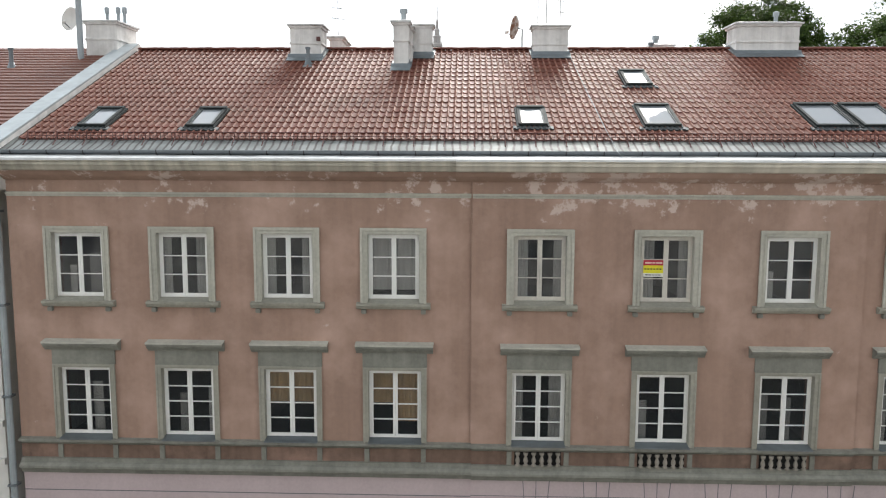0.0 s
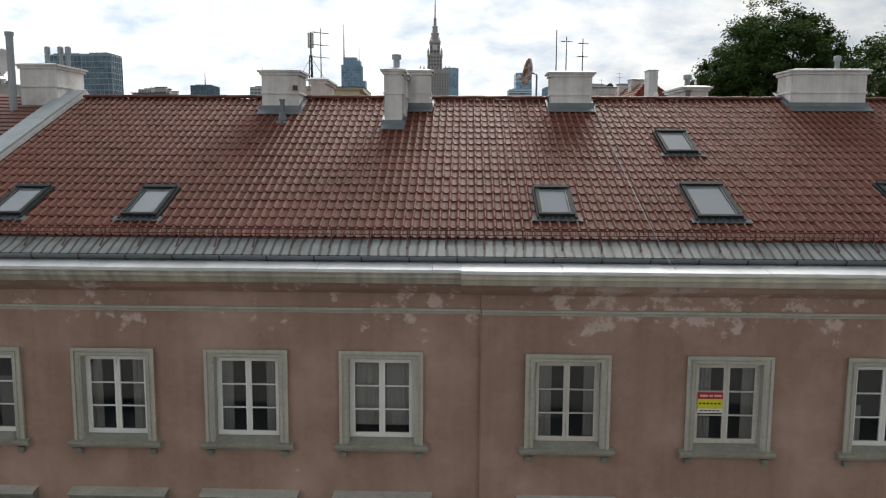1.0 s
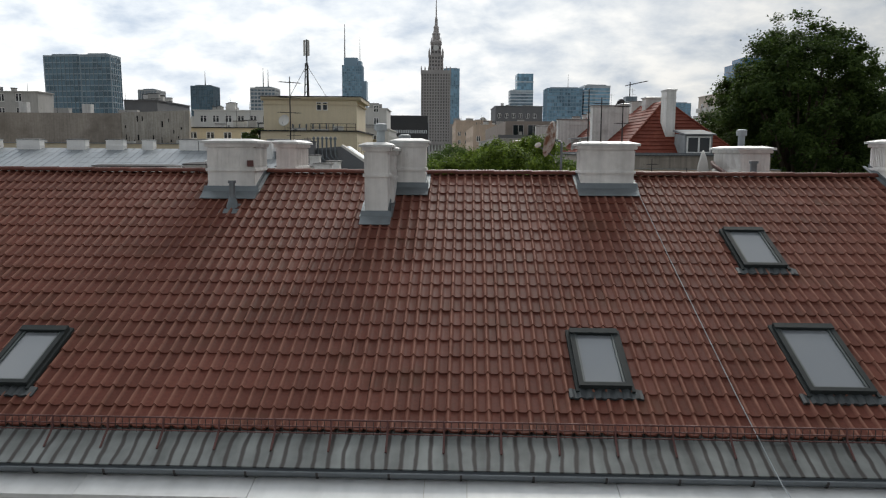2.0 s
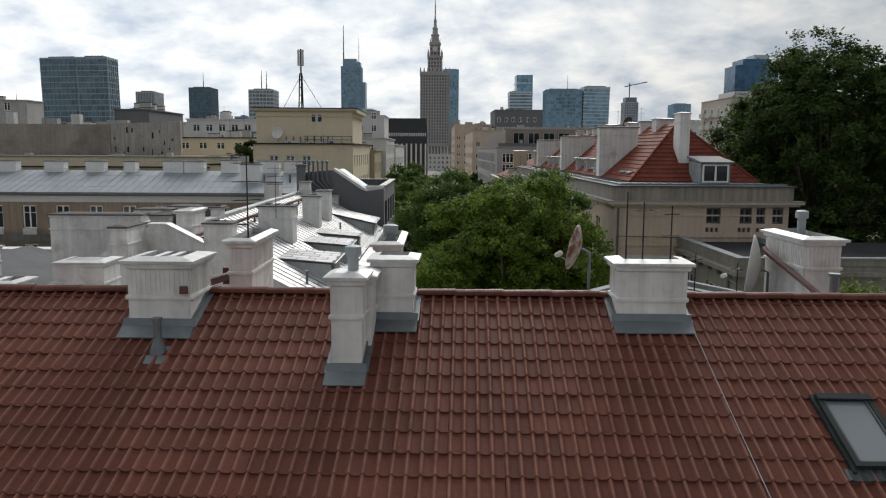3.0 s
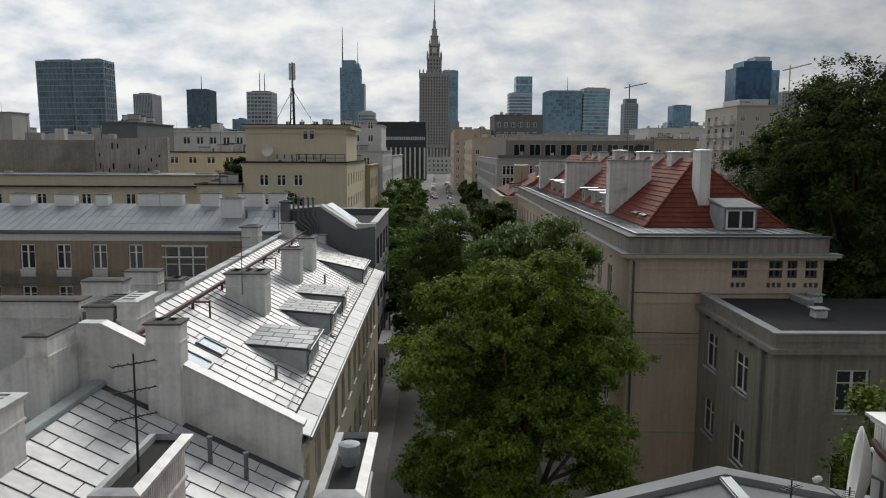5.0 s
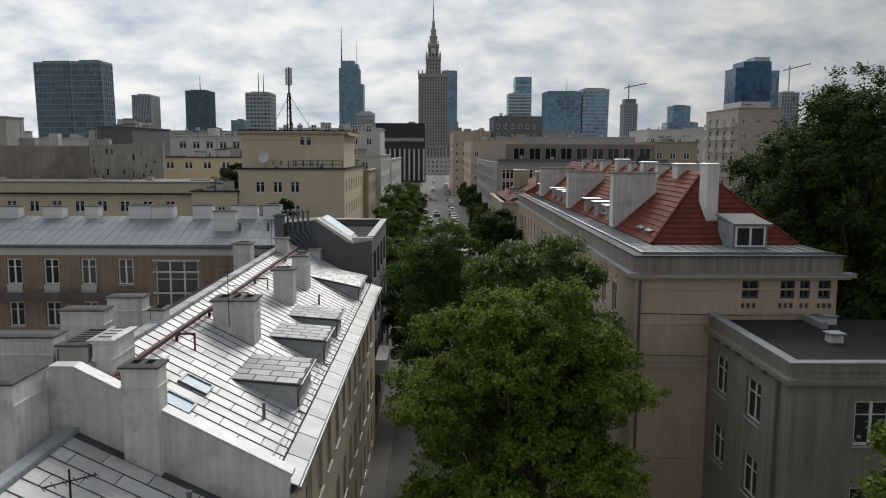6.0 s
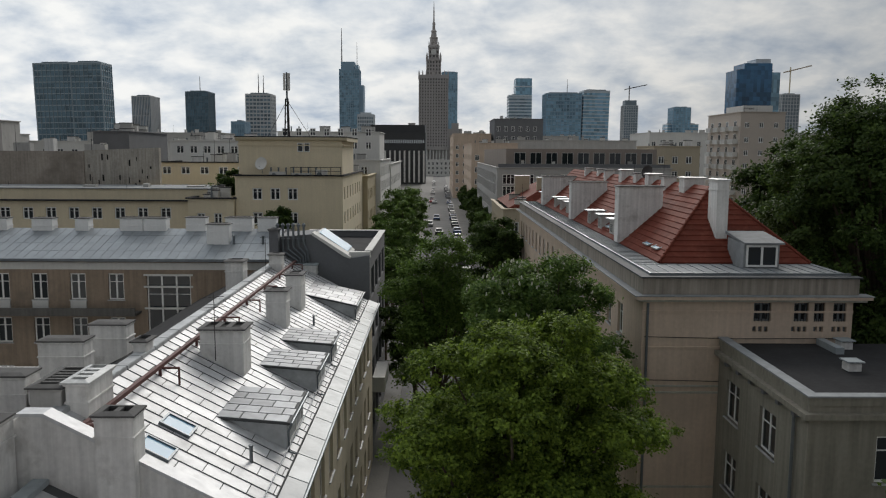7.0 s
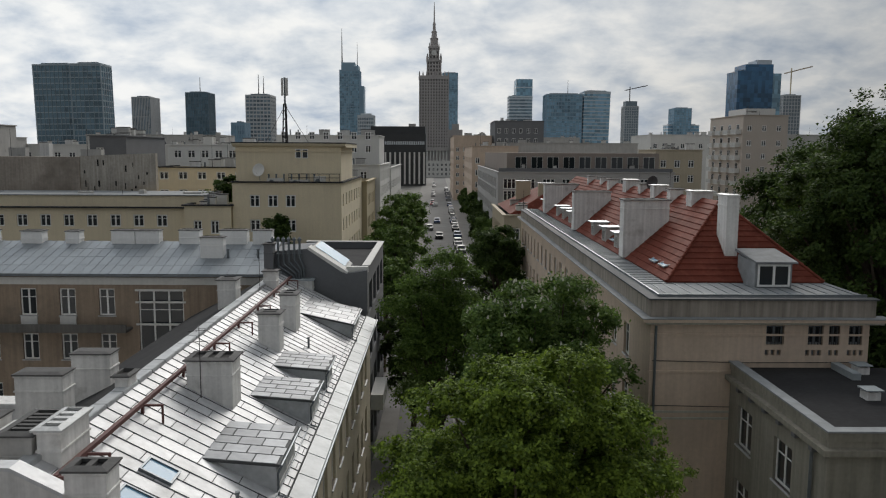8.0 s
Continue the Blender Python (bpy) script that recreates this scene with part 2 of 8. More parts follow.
TILE_JOIN = material("clay_tile_field", (0.126, 0.046, 0.034), 0.52, gloss=0.035, dark=0.72, light=1.22, grain=22, patch=0.6, bump=0.2, each=0.13, island=True,
                     stain=(0.105, 0.045, 0.03), stain_at=(0.53, 0.72), stain_scale=1.3)
ORANGE_TILE = material("orange_tile", (0.155, 0.058, 0.038), 0.65, dark=0.75, light=1.2, grain=20, patch=0.7, each=0.15, island=True)
ZINC = material("zinc_sheet", (0.60, 0.605, 0.615), 0.58, metal=0.2, dark=0.74, light=1.15, grain=3.5, patch=1.1, bump=0.2, each=0.13, streaks=0.35,
                stain=(0.42, 0.42, 0.42), stain_at=(0.54, 0.74), stain_scale=0.9)
COVER_ZINC = material("bright_cover_zinc", (0.70, 0.71, 0.71), 0.62, metal=0.35, gloss=0.3, dark=0.68, light=1.1, grain=3.5, patch=1.1, bump=0.15, each=0.1, streaks=0.4, runs=(3.0, 0.5, 0.5))
LEAD = material("lead_flashing", (0.17, 0.195, 0.21), 0.5, metal=0.5, dark=0.7, light=1.15, grain=6, patch=1.3, bump=0.1)
LEAD_PALE = material("pale_zinc_coping", (0.36, 0.40, 0.42), 0.65, metal=0.25, dark=0.75, light=1.12, grain=5, patch=1.0)
GUTTER = material("gutter_metal", (0.17, 0.19, 0.205), 0.5, metal=0.5, dark=0.75, light=1.15, grain=7)
IRON = material("dark_iron", (0.05, 0.045, 0.045), 0.6, metal=0.5, dark=0.6, light=1.3, grain=40)
RUST = material("rust_red_paint", (0.115, 0.045, 0.04), 0.65, dark=0.7, light=1.2, grain=25)
LIME = material("white_render", (0.80, 0.79, 0.77), 0.9, dark=0.66, light=1.08, grain=8, patch=0.9, streaks=0.5,
                stain=(0.36, 0.345, 0.32), stain_at=(0.56, 0.82), stain_scale=1.0)
DIRTY = material("dirty_cap_sheet", (0.60, 0.605, 0.60), 0.55, metal=0.15, dark=0.6, light=1.2, grain=9, patch=2.0, streaks=0.3)
DARK_CAP = material("dark_cap_felt", (0.085, 0.083, 0.082), 0.9, dark=0.7, light=1.3, grain=9, patch=2.0)
SEAM = material("dark_seam", (0.075, 0.078, 0.08), 0.8, bump=0)
GREY_RENDER = material("grey_render", (0.50, 0.49, 0.47), 0.92, dark=0.75, light=1.1, grain=7, patch=0.6, streaks=0.35,
                       stain=(0.28, 0.27, 0.25), stain_at=(0.6, 0.8), stain_scale=0.8)
# near-black for flue soot, and for shade in flues, baluster panels, gable holes
SOOT_SHADE = material("soot_and_shade", (0.008, 0.008, 0.008), 0.95, bump=0.3)
BEIGE = material("beige_render", (0.62, 0.495, 0.39), 0.92, dark=0.75, light=1.1, grain=6, patch=0.35, streaks=0.4,
                 stain=(0.46, 0.37, 0.295), stain_at=(0.52, 0.75), stain_scale=0.35)
CREAM = material("cream_wall", (0.62, 0.545, 0.41), 0.92, dark=0.75, light=1.08, grain=6, patch=0.4, streaks=0.45)
GRIMY_BEIGE = material("grimy_parapet_render", (0.31, 0.275, 0.235), 0.92, dark=0.55, light=1.25, grain=6, patch=0.5, streaks=0.7)
YELLOW = material("yellow_render", (0.75, 0.655, 0.475), 0.92, dark=0.86, light=1.08, grain=6, patch=0.3, streaks=0.25)
BROWN = material("brown_render", (0.33, 0.255, 0.19), 0.92, dark=0.65, light=1.15, grain=6, patch=0.4, streaks=0.55,
                 stain=(0.19, 0.155, 0.12), stain_at=(0.5, 0.72), stain_scale=0.5)
DARK_GREY = material("dark_grey_render", (0.16, 0.165, 0.175), 0.85, dark=0.85, light=1.1, grain=6, patch=0.4)
CONCRETE = material("old_concrete", (0.42, 0.39, 0.345), 0.95, dark=0.5, light=1.3, grain=4, patch=0.35, streaks=0.45,
                    stain=(0.33, 0.29, 0.24), stain_at=(0.5, 0.7), stain_scale=0.15)
PALE = material("pale_render", (0.68, 0.67, 0.64), 0.92, dark=0.85, light=1.08, grain=5, patch=0.3, streaks=0.3)
PALACE_STONE = material("palace_stone", (0.43, 0.40, 0.385), 0.9, dark=0.85, light=1.1, grain=0.5, patch=0.05)
BLACK_STONE = material("black_cladding", (0.03, 0.032, 0.035), 0.4, dark=0.8, light=1.3, grain=2, patch=0.2)
BITUMEN = material("bitumen_felt", (0.038, 0.038, 0.04), 0.97, gloss=0.1, dark=0.7, light=1.25, grain=5, patch=0.6)
ASPHALT = material("asphalt", (0.15, 0.148, 0.145), 0.95, gloss=0.15, dark=0.8, light=1.25, grain=10, patch=0.3)
PAVING = material("concrete_paving", (0.22, 0.212, 0.2), 0.95, gloss=0.15, dark=0.8, light=1.15, grain=8, patch=0.5)
GROUND = material("city_ground", (0.13, 0.125, 0.11), 0.95, dark=0.7, light=1.2, grain=3, patch=0.08)
# distance haze is put into colour: TOWER_BLUE, TOWER_DARK and TOWER_PALE are lightened
TOWER_BLUE = panelled_glass("blue_tower_glass", (0.20, 0.34, 0.44))
TOWER_DARK = panelled_glass("dark_tower_glass", (0.15, 0.20, 0.24))
TOWER_TEAL = panelled_glass("teal_tower_glass", (0.10, 0.165, 0.21))
GRID_TEAL = material("teal_rib", (0.13, 0.19, 0.235), 0.5, dark=0.9, light=1.06, grain=0.4, patch=0.05, bump=0)
GRID_PALE = material("pale_floor_line", (0.36, 0.43, 0.48), 0.5, dark=0.9, light=1.06, grain=0.4, patch=0.05, bump=0)
TOWER_PALE = material("tower_panel", (0.56, 0.60, 0.63), 0.6, dark=0.9, light=1.06, grain=0.4, patch=0.05, bump=0)
BARK = material("bark", (0.09, 0.07, 0.05), 0.95, dark=0.6, light=1.3, grain=12, patch=2.5, bump=0.8)
LEAF = leaf_material("maple_leaf", (0.048, 0.085, 0.014), (0.235, 0.33, 0.045))
LEAF_DARK = leaf_material("chestnut_leaf", (0.03, 0.056, 0.015), (0.09, 0.14, 0.03))
BLOSSOM = material("chestnut_blossom", (0.62, 0.60, 0.5), 0.8, bump=0)
BLIND = material("straw_blind", (0.82, 0.60, 0.36), 0.9, dark=0.85, light=1.1, grain=12, patch=2)
FELT_GREY = material("grey_roof_felt", (0.075, 0.08, 0.085), 0.85, dark=0.7, light=1.3, grain=3, patch=0.8)
REAR_ZINC = material("dark_rear_zinc", (0.19, 0.2, 0.21), 0.8, gloss=0.25, dark=0.65, light=1.15, grain=4, patch=1.2, each=0.15)
ZINC_GREY = material("blue_grey_zinc", (0.45, 0.465, 0.475), 0.6, metal=0.2, dark=0.7, light=1.15, grain=4, patch=1.2, each=0.15)
ZINC_DULL = material("dull_zinc", (0.30, 0.315, 0.325), 0.88, gloss=0.2, dark=0.7, light=1.1, grain=3, patch=0.8)
ZINC_DARK = material("weathered_zinc", (0.30, 0.31, 0.325), 0.5, metal=0.35, dark=0.7, light=1.2, grain=4, patch=1.2, each=0.16)
BLUE_PANE = glass_material("blue_roof_glass", (0.13, 0.28, 0.42), rough=0.35, ior=1.3)
CURTAIN = material("curtain", (0.80, 0.79, 0.76), 0.95, dark=0.8, light=1.08, grain=5, patch=2)
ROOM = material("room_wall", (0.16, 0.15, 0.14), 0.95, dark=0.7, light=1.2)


# ---- building helpers ----
def box(bm, x0, x1, y0, y1, z0, z1):
    v = [bm.verts.new(p) for p in ((x0, y0, z0), (x1, y0, z0), (x1, y1, z0), (x0, y1, z0), (x0, y0, z1), (x1, y0, z1), (x1, y1, z1), (x0, y1, z1))]
    for q in ((3, 2, 1, 0), (4, 5, 6, 7), (0, 1, 5, 4), (1, 2, 6, 5), (2, 3, 7, 6), (3, 0, 4, 7)):
        bm.faces.new([v[i] for i in q])
    return bm


def boxed(*args, bevel=0.0):
    bm = box(bmesh.new(), *args)
    if bevel:
        bmesh.ops.bevel(bm, geom=bm.edges[:], offset=bevel, segments=2, affect="EDGES")
    return bm


def prism(bm, outline, a, b, along="x"):
    """A solid from an outline, drawn in the two other axes, run from a to b."""
    def put(p, s):
        return {"x": (s, p[0], p[1]), "y": (p[0], s, p[1]), "z": (p[0], p[1], s)}[along]
    lo = [bm.verts.new(put(p, a)) for p in outline]
    hi = [bm.verts.new(put(p, b)) for p in outline]
    bm.faces.new(lo); bm.faces.new(hi[::-1])
    for i in range(len(outline)):
        j = (i + 1) % len(outline)
        bm.faces.new((lo[j], lo[i], hi[i], hi[j]))
    bmesh.ops.recalc_face_normals(bm, faces=bm.faces[:])
    return bm


def prismed(outline, a, b, along="x"):
    return prism(bmesh.new(), outline, a, b, along)


def tube(bm, path, radius, sides=8, end=None):
    """A round bar along a path; end: radius at its last point."""
    rings = []
    path = [Vector(p) for p in path]
    for i, p in enumerate(path):
        d = (path[min(i + 1, len(path) - 1)] - path[max(i - 1, 0)]).normalized()
        side = d.orthogonal().normalized()
        other = d.cross(side)
        f = i / max(1, len(path) - 1)
        r = radius if end is None else radius + (end - radius) * f
        rings.append([bm.verts.new(p + r * (math.cos(a) * side + math.sin(a) * other)) for a in (2 * math.pi * k / sides for k in range(sides))])
    for r0, r1 in zip(rings, rings[1:]):
        best = min(range(sides), key=lambda s: sum((r0[k].co - r1[(k + s) % sides].co).length for k in range(sides)))
        for k in range(sides):
            bm.faces.new((r0[k], r0[(k + 1) % sides], r1[(k + 1 + best) % sides], r1[(k + best) % sides]))
    bm.faces.new(rings[0][::-1]); bm.faces.new(rings[-1])
    bmesh.ops.recalc_face_normals(bm, faces=bm.faces[:])
    return bm


def tubed(path, radius, sides=8, end=None):
    return tube(bmesh.new(), path, radius, sides, end)


def lathe(bm, profile, sides=16, centre=(0, 0, 0)):
    rings = [[bm.verts.new((centre[0] + r * math.cos(2 * math.pi * k / sides), centre[1] + r * math.sin(2 * math.pi * k / sides), centre[2] + z)) for k in range(sides)] for r, z in profile]
    for r0, r1 in zip(rings, rings[1:]):
        for k in range(sides):
            bm.faces.new((r0[k], r0[(k + 1) % sides], r1[(k + 1) % sides], r1[k]))
    bm.faces.new(rings[0][::-1]); bm.faces.new(rings[-1])
    return bm


def mesh_of(bm, name, mat, smooth=False):
    me = bpy.data.meshes.new(name)
    bm.to_mesh(me)
    bm.free()
    me.materials.append(mat)
    if smooth:
        for p in me.polygons:
            p.use_smooth = True
    return me


def part(name, bm, mat, parent=None, label="", smooth=False, at=None):
    ob = new(name, bm if isinstance(bm, bpy.types.Mesh) else mesh_of(bm, name, mat, smooth))
    if parent:
        ob.parent = parent
    if at is not None:
        ob.matrix_basis = at
    return tagged(ob, label)


def thing(name, label, category, group="", kind="", at=None):
    ob = new(name)
    ob.empty_display_size = 0.3
    if at is not None:
        ob.matrix_basis = at
    return tagged(ob, label, category, group, kind)


def mesh_thing(name, bm, mat, label, category, group="", kind="", smooth=False, at=None):
    ob = part(name, bm, mat, None, "", smooth, at)
    return tagged(ob, label, category, group, kind)


def holed_wall(bm, x0, x1, z0, z1, y0, y1, holes):
    """An upright wall from y0 (outside) to y1 with rectangular openings (x0, x1, z0, z1) right through it."""
    xs = sorted({x0, x1, *[h[0] for h in holes], *[h[1] for h in holes]})
    zs = sorted({z0, z1, *[h[2] for h in holes], *[h[3] for h in holes]})
    xs = [x for x in xs if x0 <= x <= x1]; zs = [z for z in zs if z0 <= z <= z1]
    solid = {}
    for i in range(len(xs) - 1):
        for k in range(len(zs) - 1):
            cx, cz = (xs[i] + xs[i + 1]) / 2, (zs[k] + zs[k + 1]) / 2
            solid[i, k] = not any(h[0] < cx < h[1] and h[2] < cz < h[3] for h in holes)
    cache = {}
    def vert(x, y, z):
        key = (round(x, 4), round(y, 4), round(z, 4))
        if key not in cache:
            cache[key] = bm.verts.new(key)
        return cache[key]
    for (i, k), s in solid.items():
        if not s:
            continue
        a, b, c, d = xs[i], xs[i + 1], zs[k], zs[k + 1]
        bm.faces.new([vert(*p) for p in ((a, y0, c), (b, y0, c), (b, y0, d), (a, y0, d))])
        bm.faces.new([vert(*p) for p in ((a, y1, d), (b, y1, d), (b, y1, c), (a, y1, c))])
        for di, dk, q in ((-1, 0, ((a, y0, c), (a, y0, d), (a, y1, d), (a, y1, c))), (1, 0, ((b, y0, c), (b, y1, c), (b, y1, d), (b, y0, d))),
                          (0, -1, ((a, y0, c), (a, y1, c), (b, y1, c), (b, y0, c))), (0, 1, ((a, y0, d), (b, y0, d), (b, y1, d), (a, y1, d)))):
            if not solid.get((i + di, k + dk), False):
                bm.faces.new([vert(*p) for p in q])
    bmesh.ops.recalc_face_normals(bm, faces=bm.faces[:])
    return bm


# ---- ground ----
def ground_sheet():
    bm = bmesh.new()
    box(bm, -3000, 3000, -600, 3000, -1.6, -1.02)
    return mesh_thing("ground", bm, GROUND, "dusty city ground reaching to the horizon", "ground", kind="structure")


ground_sheet()

# ---- the brown front house ----
SLOPE, EAVE_Y, EAVE_Z, RIDGE_Y, RIDGE_Z = 0.411, -0.25, 10.68, 7.28, 13.75
HOUSE_LEFT, HOUSE_RIGHT = -9.95, 17.0
GUTTER_Y = -0.11           # where the apron ends over the gutter
UPPER_X = (-8.41, -6.05, -3.71, -1.355, 1.86, 4.605, 7.3, 10.0, 12.7, 15.4)
SECTIONS = ((HOUSE_LEFT, 0.38, 0.0), (0.38, 8.85, -0.06), (8.85, HOUSE_RIGHT, 0.0))     # the middle length stands forward
front_house = thing("front_house", "brown stuccoed town house with grey trim and a clay tile roof", "house")


def roof_z(y):
    return EAVE_Z + SLOPE * (y - EAVE_Y) - 0.043


def section_of(x):
    return next(off for x0, x1, off in SECTIONS if x0 <= x <= x1)


def front_walls():
    for x0, x1, off in SECTIONS:
        holes = []
        for x in UPPER_X:
            if x0 < x < x1:
                holes += [(x - 0.575, x + 0.575, 7.36, 8.86), (x - 0.58, x + 0.62, 4.14, 5.8)]
        part("wall", holed_wall(bmesh.new(), x0, x1, 3.3, 10.3, off, 0.42, holes), STUCCO, front_house)
        part("ground_floor_wall", boxed(x0, x1, 0.02 + off, 0.42, -1.1, 3.3), MAUVE, front_house, "mauve plastered ground floor with shallow joints")
        part("apron_band", boxed(x0, x1, off - 0.006, off + 0.004, 3.66, 3.975), GRIMY_STUCCO, front_house, "grimy brown band between two courses")
    for z in (2.85, 2.3, 1.75):
        part("joint", boxed(HOUSE_LEFT, 0.38, 0.012, 0.03, z, z + 0.018), DARK_GREY, front_house)
    for k in range(6):          # flat arches of jointed plaster over the ground-floor openings
        x = 1.86 + 1.36 * k
        for s, w in ((-1, 0.30), (0, 0.14), (1, 0.30)):
            part("joint", prismed([(x + s * w - 0.009, 3.28), (x + s * w + 0.009, 3.28), (x + s * w * 0.72 + 0.009, 2.2), (x + s * w * 0.72 - 0.009, 2.2)], -0.043, -0.035, "y"), DARK_GREY, front_house)
    for z in (2.9, 2.35, 1.8):
        part("joint", boxed(0.38, 8.85, -0.043, -0.035, z, z + 0.016), DARK_GREY, front_house)
    part("wall", boxed(HOUSE_LEFT, HOUSE_RIGHT, 11.0, 11.3, -1.1, 10.8), GREY_RENDER, front_house)
    part("wall", boxed(HOUSE_LEFT, HOUSE_LEFT + 0.35, 0.42, 11.0, -1.1, 10.5), GREY_RENDER, front_house)
    part("wall", boxed(HOUSE_RIGHT - 0.35, HOUSE_RIGHT, 0.42, 11.0, -1.1, 10.5), GREY_RENDER, front_house)
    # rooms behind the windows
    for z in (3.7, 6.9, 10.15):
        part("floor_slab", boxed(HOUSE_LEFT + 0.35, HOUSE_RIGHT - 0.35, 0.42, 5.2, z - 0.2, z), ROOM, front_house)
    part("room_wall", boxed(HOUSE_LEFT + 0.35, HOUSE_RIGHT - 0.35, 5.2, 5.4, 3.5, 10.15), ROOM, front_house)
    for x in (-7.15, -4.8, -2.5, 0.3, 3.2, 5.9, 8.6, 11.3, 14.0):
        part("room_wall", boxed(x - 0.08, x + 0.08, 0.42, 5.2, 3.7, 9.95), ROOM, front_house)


def moulding(name, outline, a, b, mat=TRIM, label=""):
    return part(name, prismed(outline, a, b, "x"), mat, front_house, label)


def front_mouldings():
    # main cornice: a deep lip over a cove, the right-hand length stands a little forward
    def cornice(off):
        return [(0.1, 10.56), (-0.56 + off, 10.49), (-0.56 + off, 10.43), (-0.53 + off, 10.42), (-0.53 + off, 10.36), (-0.49 + off, 10.33), (-0.43 + off, 10.25),
                (-0.36 + off, 10.23), (0.1, 10.23)]

    def cove(off):
        return [(0.1, 10.23), (-0.34 + off, 10.23), (-0.30 + off, 10.20), (-0.22 + off, 10.12), (-0.10 + off, 10.05), (-0.04 + off, 10.02), (0.1, 10.02)]
    moulding("cove", cove(0.0), HOUSE_LEFT, 0.02, STUCCO, "grimy brown cove under the cornice")
    moulding("cove", cove(-0.1), 0.02, HOUSE_RIGHT, STUCCO, "grimy brown cove under the cornice")
    moulding("cornice", cornice(0.0), HOUSE_LEFT, 0.02, CORNICE, "weather-stained cornice with peeling paint")
    moulding("cornice", cornice(-0.1), 0.02, HOUSE_RIGHT, CORNICE_PALE, "pale cornice, freshly painted in part")
    for a, b, off in SECTIONS:
        moulding("string_course", [(0.02 + off, 9.76), (-0.05 + off, 9.75), (-0.06 + off, 9.72), (-0.03 + off, 9.69), (-0.02 + off, 9.66), (0.02 + off, 9.65)], a, b)
        moulding("sill_course", [(0.02 + off, 4.14), (-0.13 + off, 4.12), (-0.13 + off, 4.06), (-0.08 + off, 4.03), (-0.03 + off, 3.98), (0.02 + off, 3.97)], a, b, HOOD)
        moulding("string_course", [(0.02 + off, 3.66), (-0.06 + off, 3.65), (-0.06 + off, 3.57), (-0.12 + off, 3.55), (-0.16 + off, 3.5), (-0.16 + off, 3.44), (-0.09 + off, 3.4), (-0.05 + off, 3.3), (0.02 + off, 3.28)], a, b, HOOD)
    # thin stucco bead drawing the step's edge line; no pipe stands here
    part("downpipe", tubed([(0.365, -0.05, 4.15), (0.365, -0.05, 10.0)], 0.014, 6), STUCCO, front_house)
    for x in UPPER_X:          # small pilasters, and balusters under the lower windows of the forward length
        off = section_of(x)
        for s in (-1, 1):
            part("pilaster", boxed(x + 0.02 + s * 0.64 - 0.055, x + 0.02 + s * 0.64 + 0.055, -0.045 + off, 0.01 + off, 3.66, 3.975), HOOD, front_house)
        if off:
            # flat panel before the wall; the shade behind the balusters is its colour
            part("recess_shade", boxed(x - 0.5, x + 0.54, -0.078, -0.067, 3.665, 3.97), SOOT_SHADE, front_house, "flat near-black panel painting the shade behind stone balusters")
            for k in range(6):
                bm = lathe(bmesh.new(), [(0.055, 0), (0.055, 0.03), (0.028, 0.05), (0.054, 0.11), (0.05, 0.15), (0.024, 0.22), (0.046, 0.26), (0.055, 0.28), (0.055, 0.31)], 10)
                part("baluster", bm, BALUSTER, front_house, "", True, pose(x - 0.43 + 0.18 * k, -0.125, 3.66))


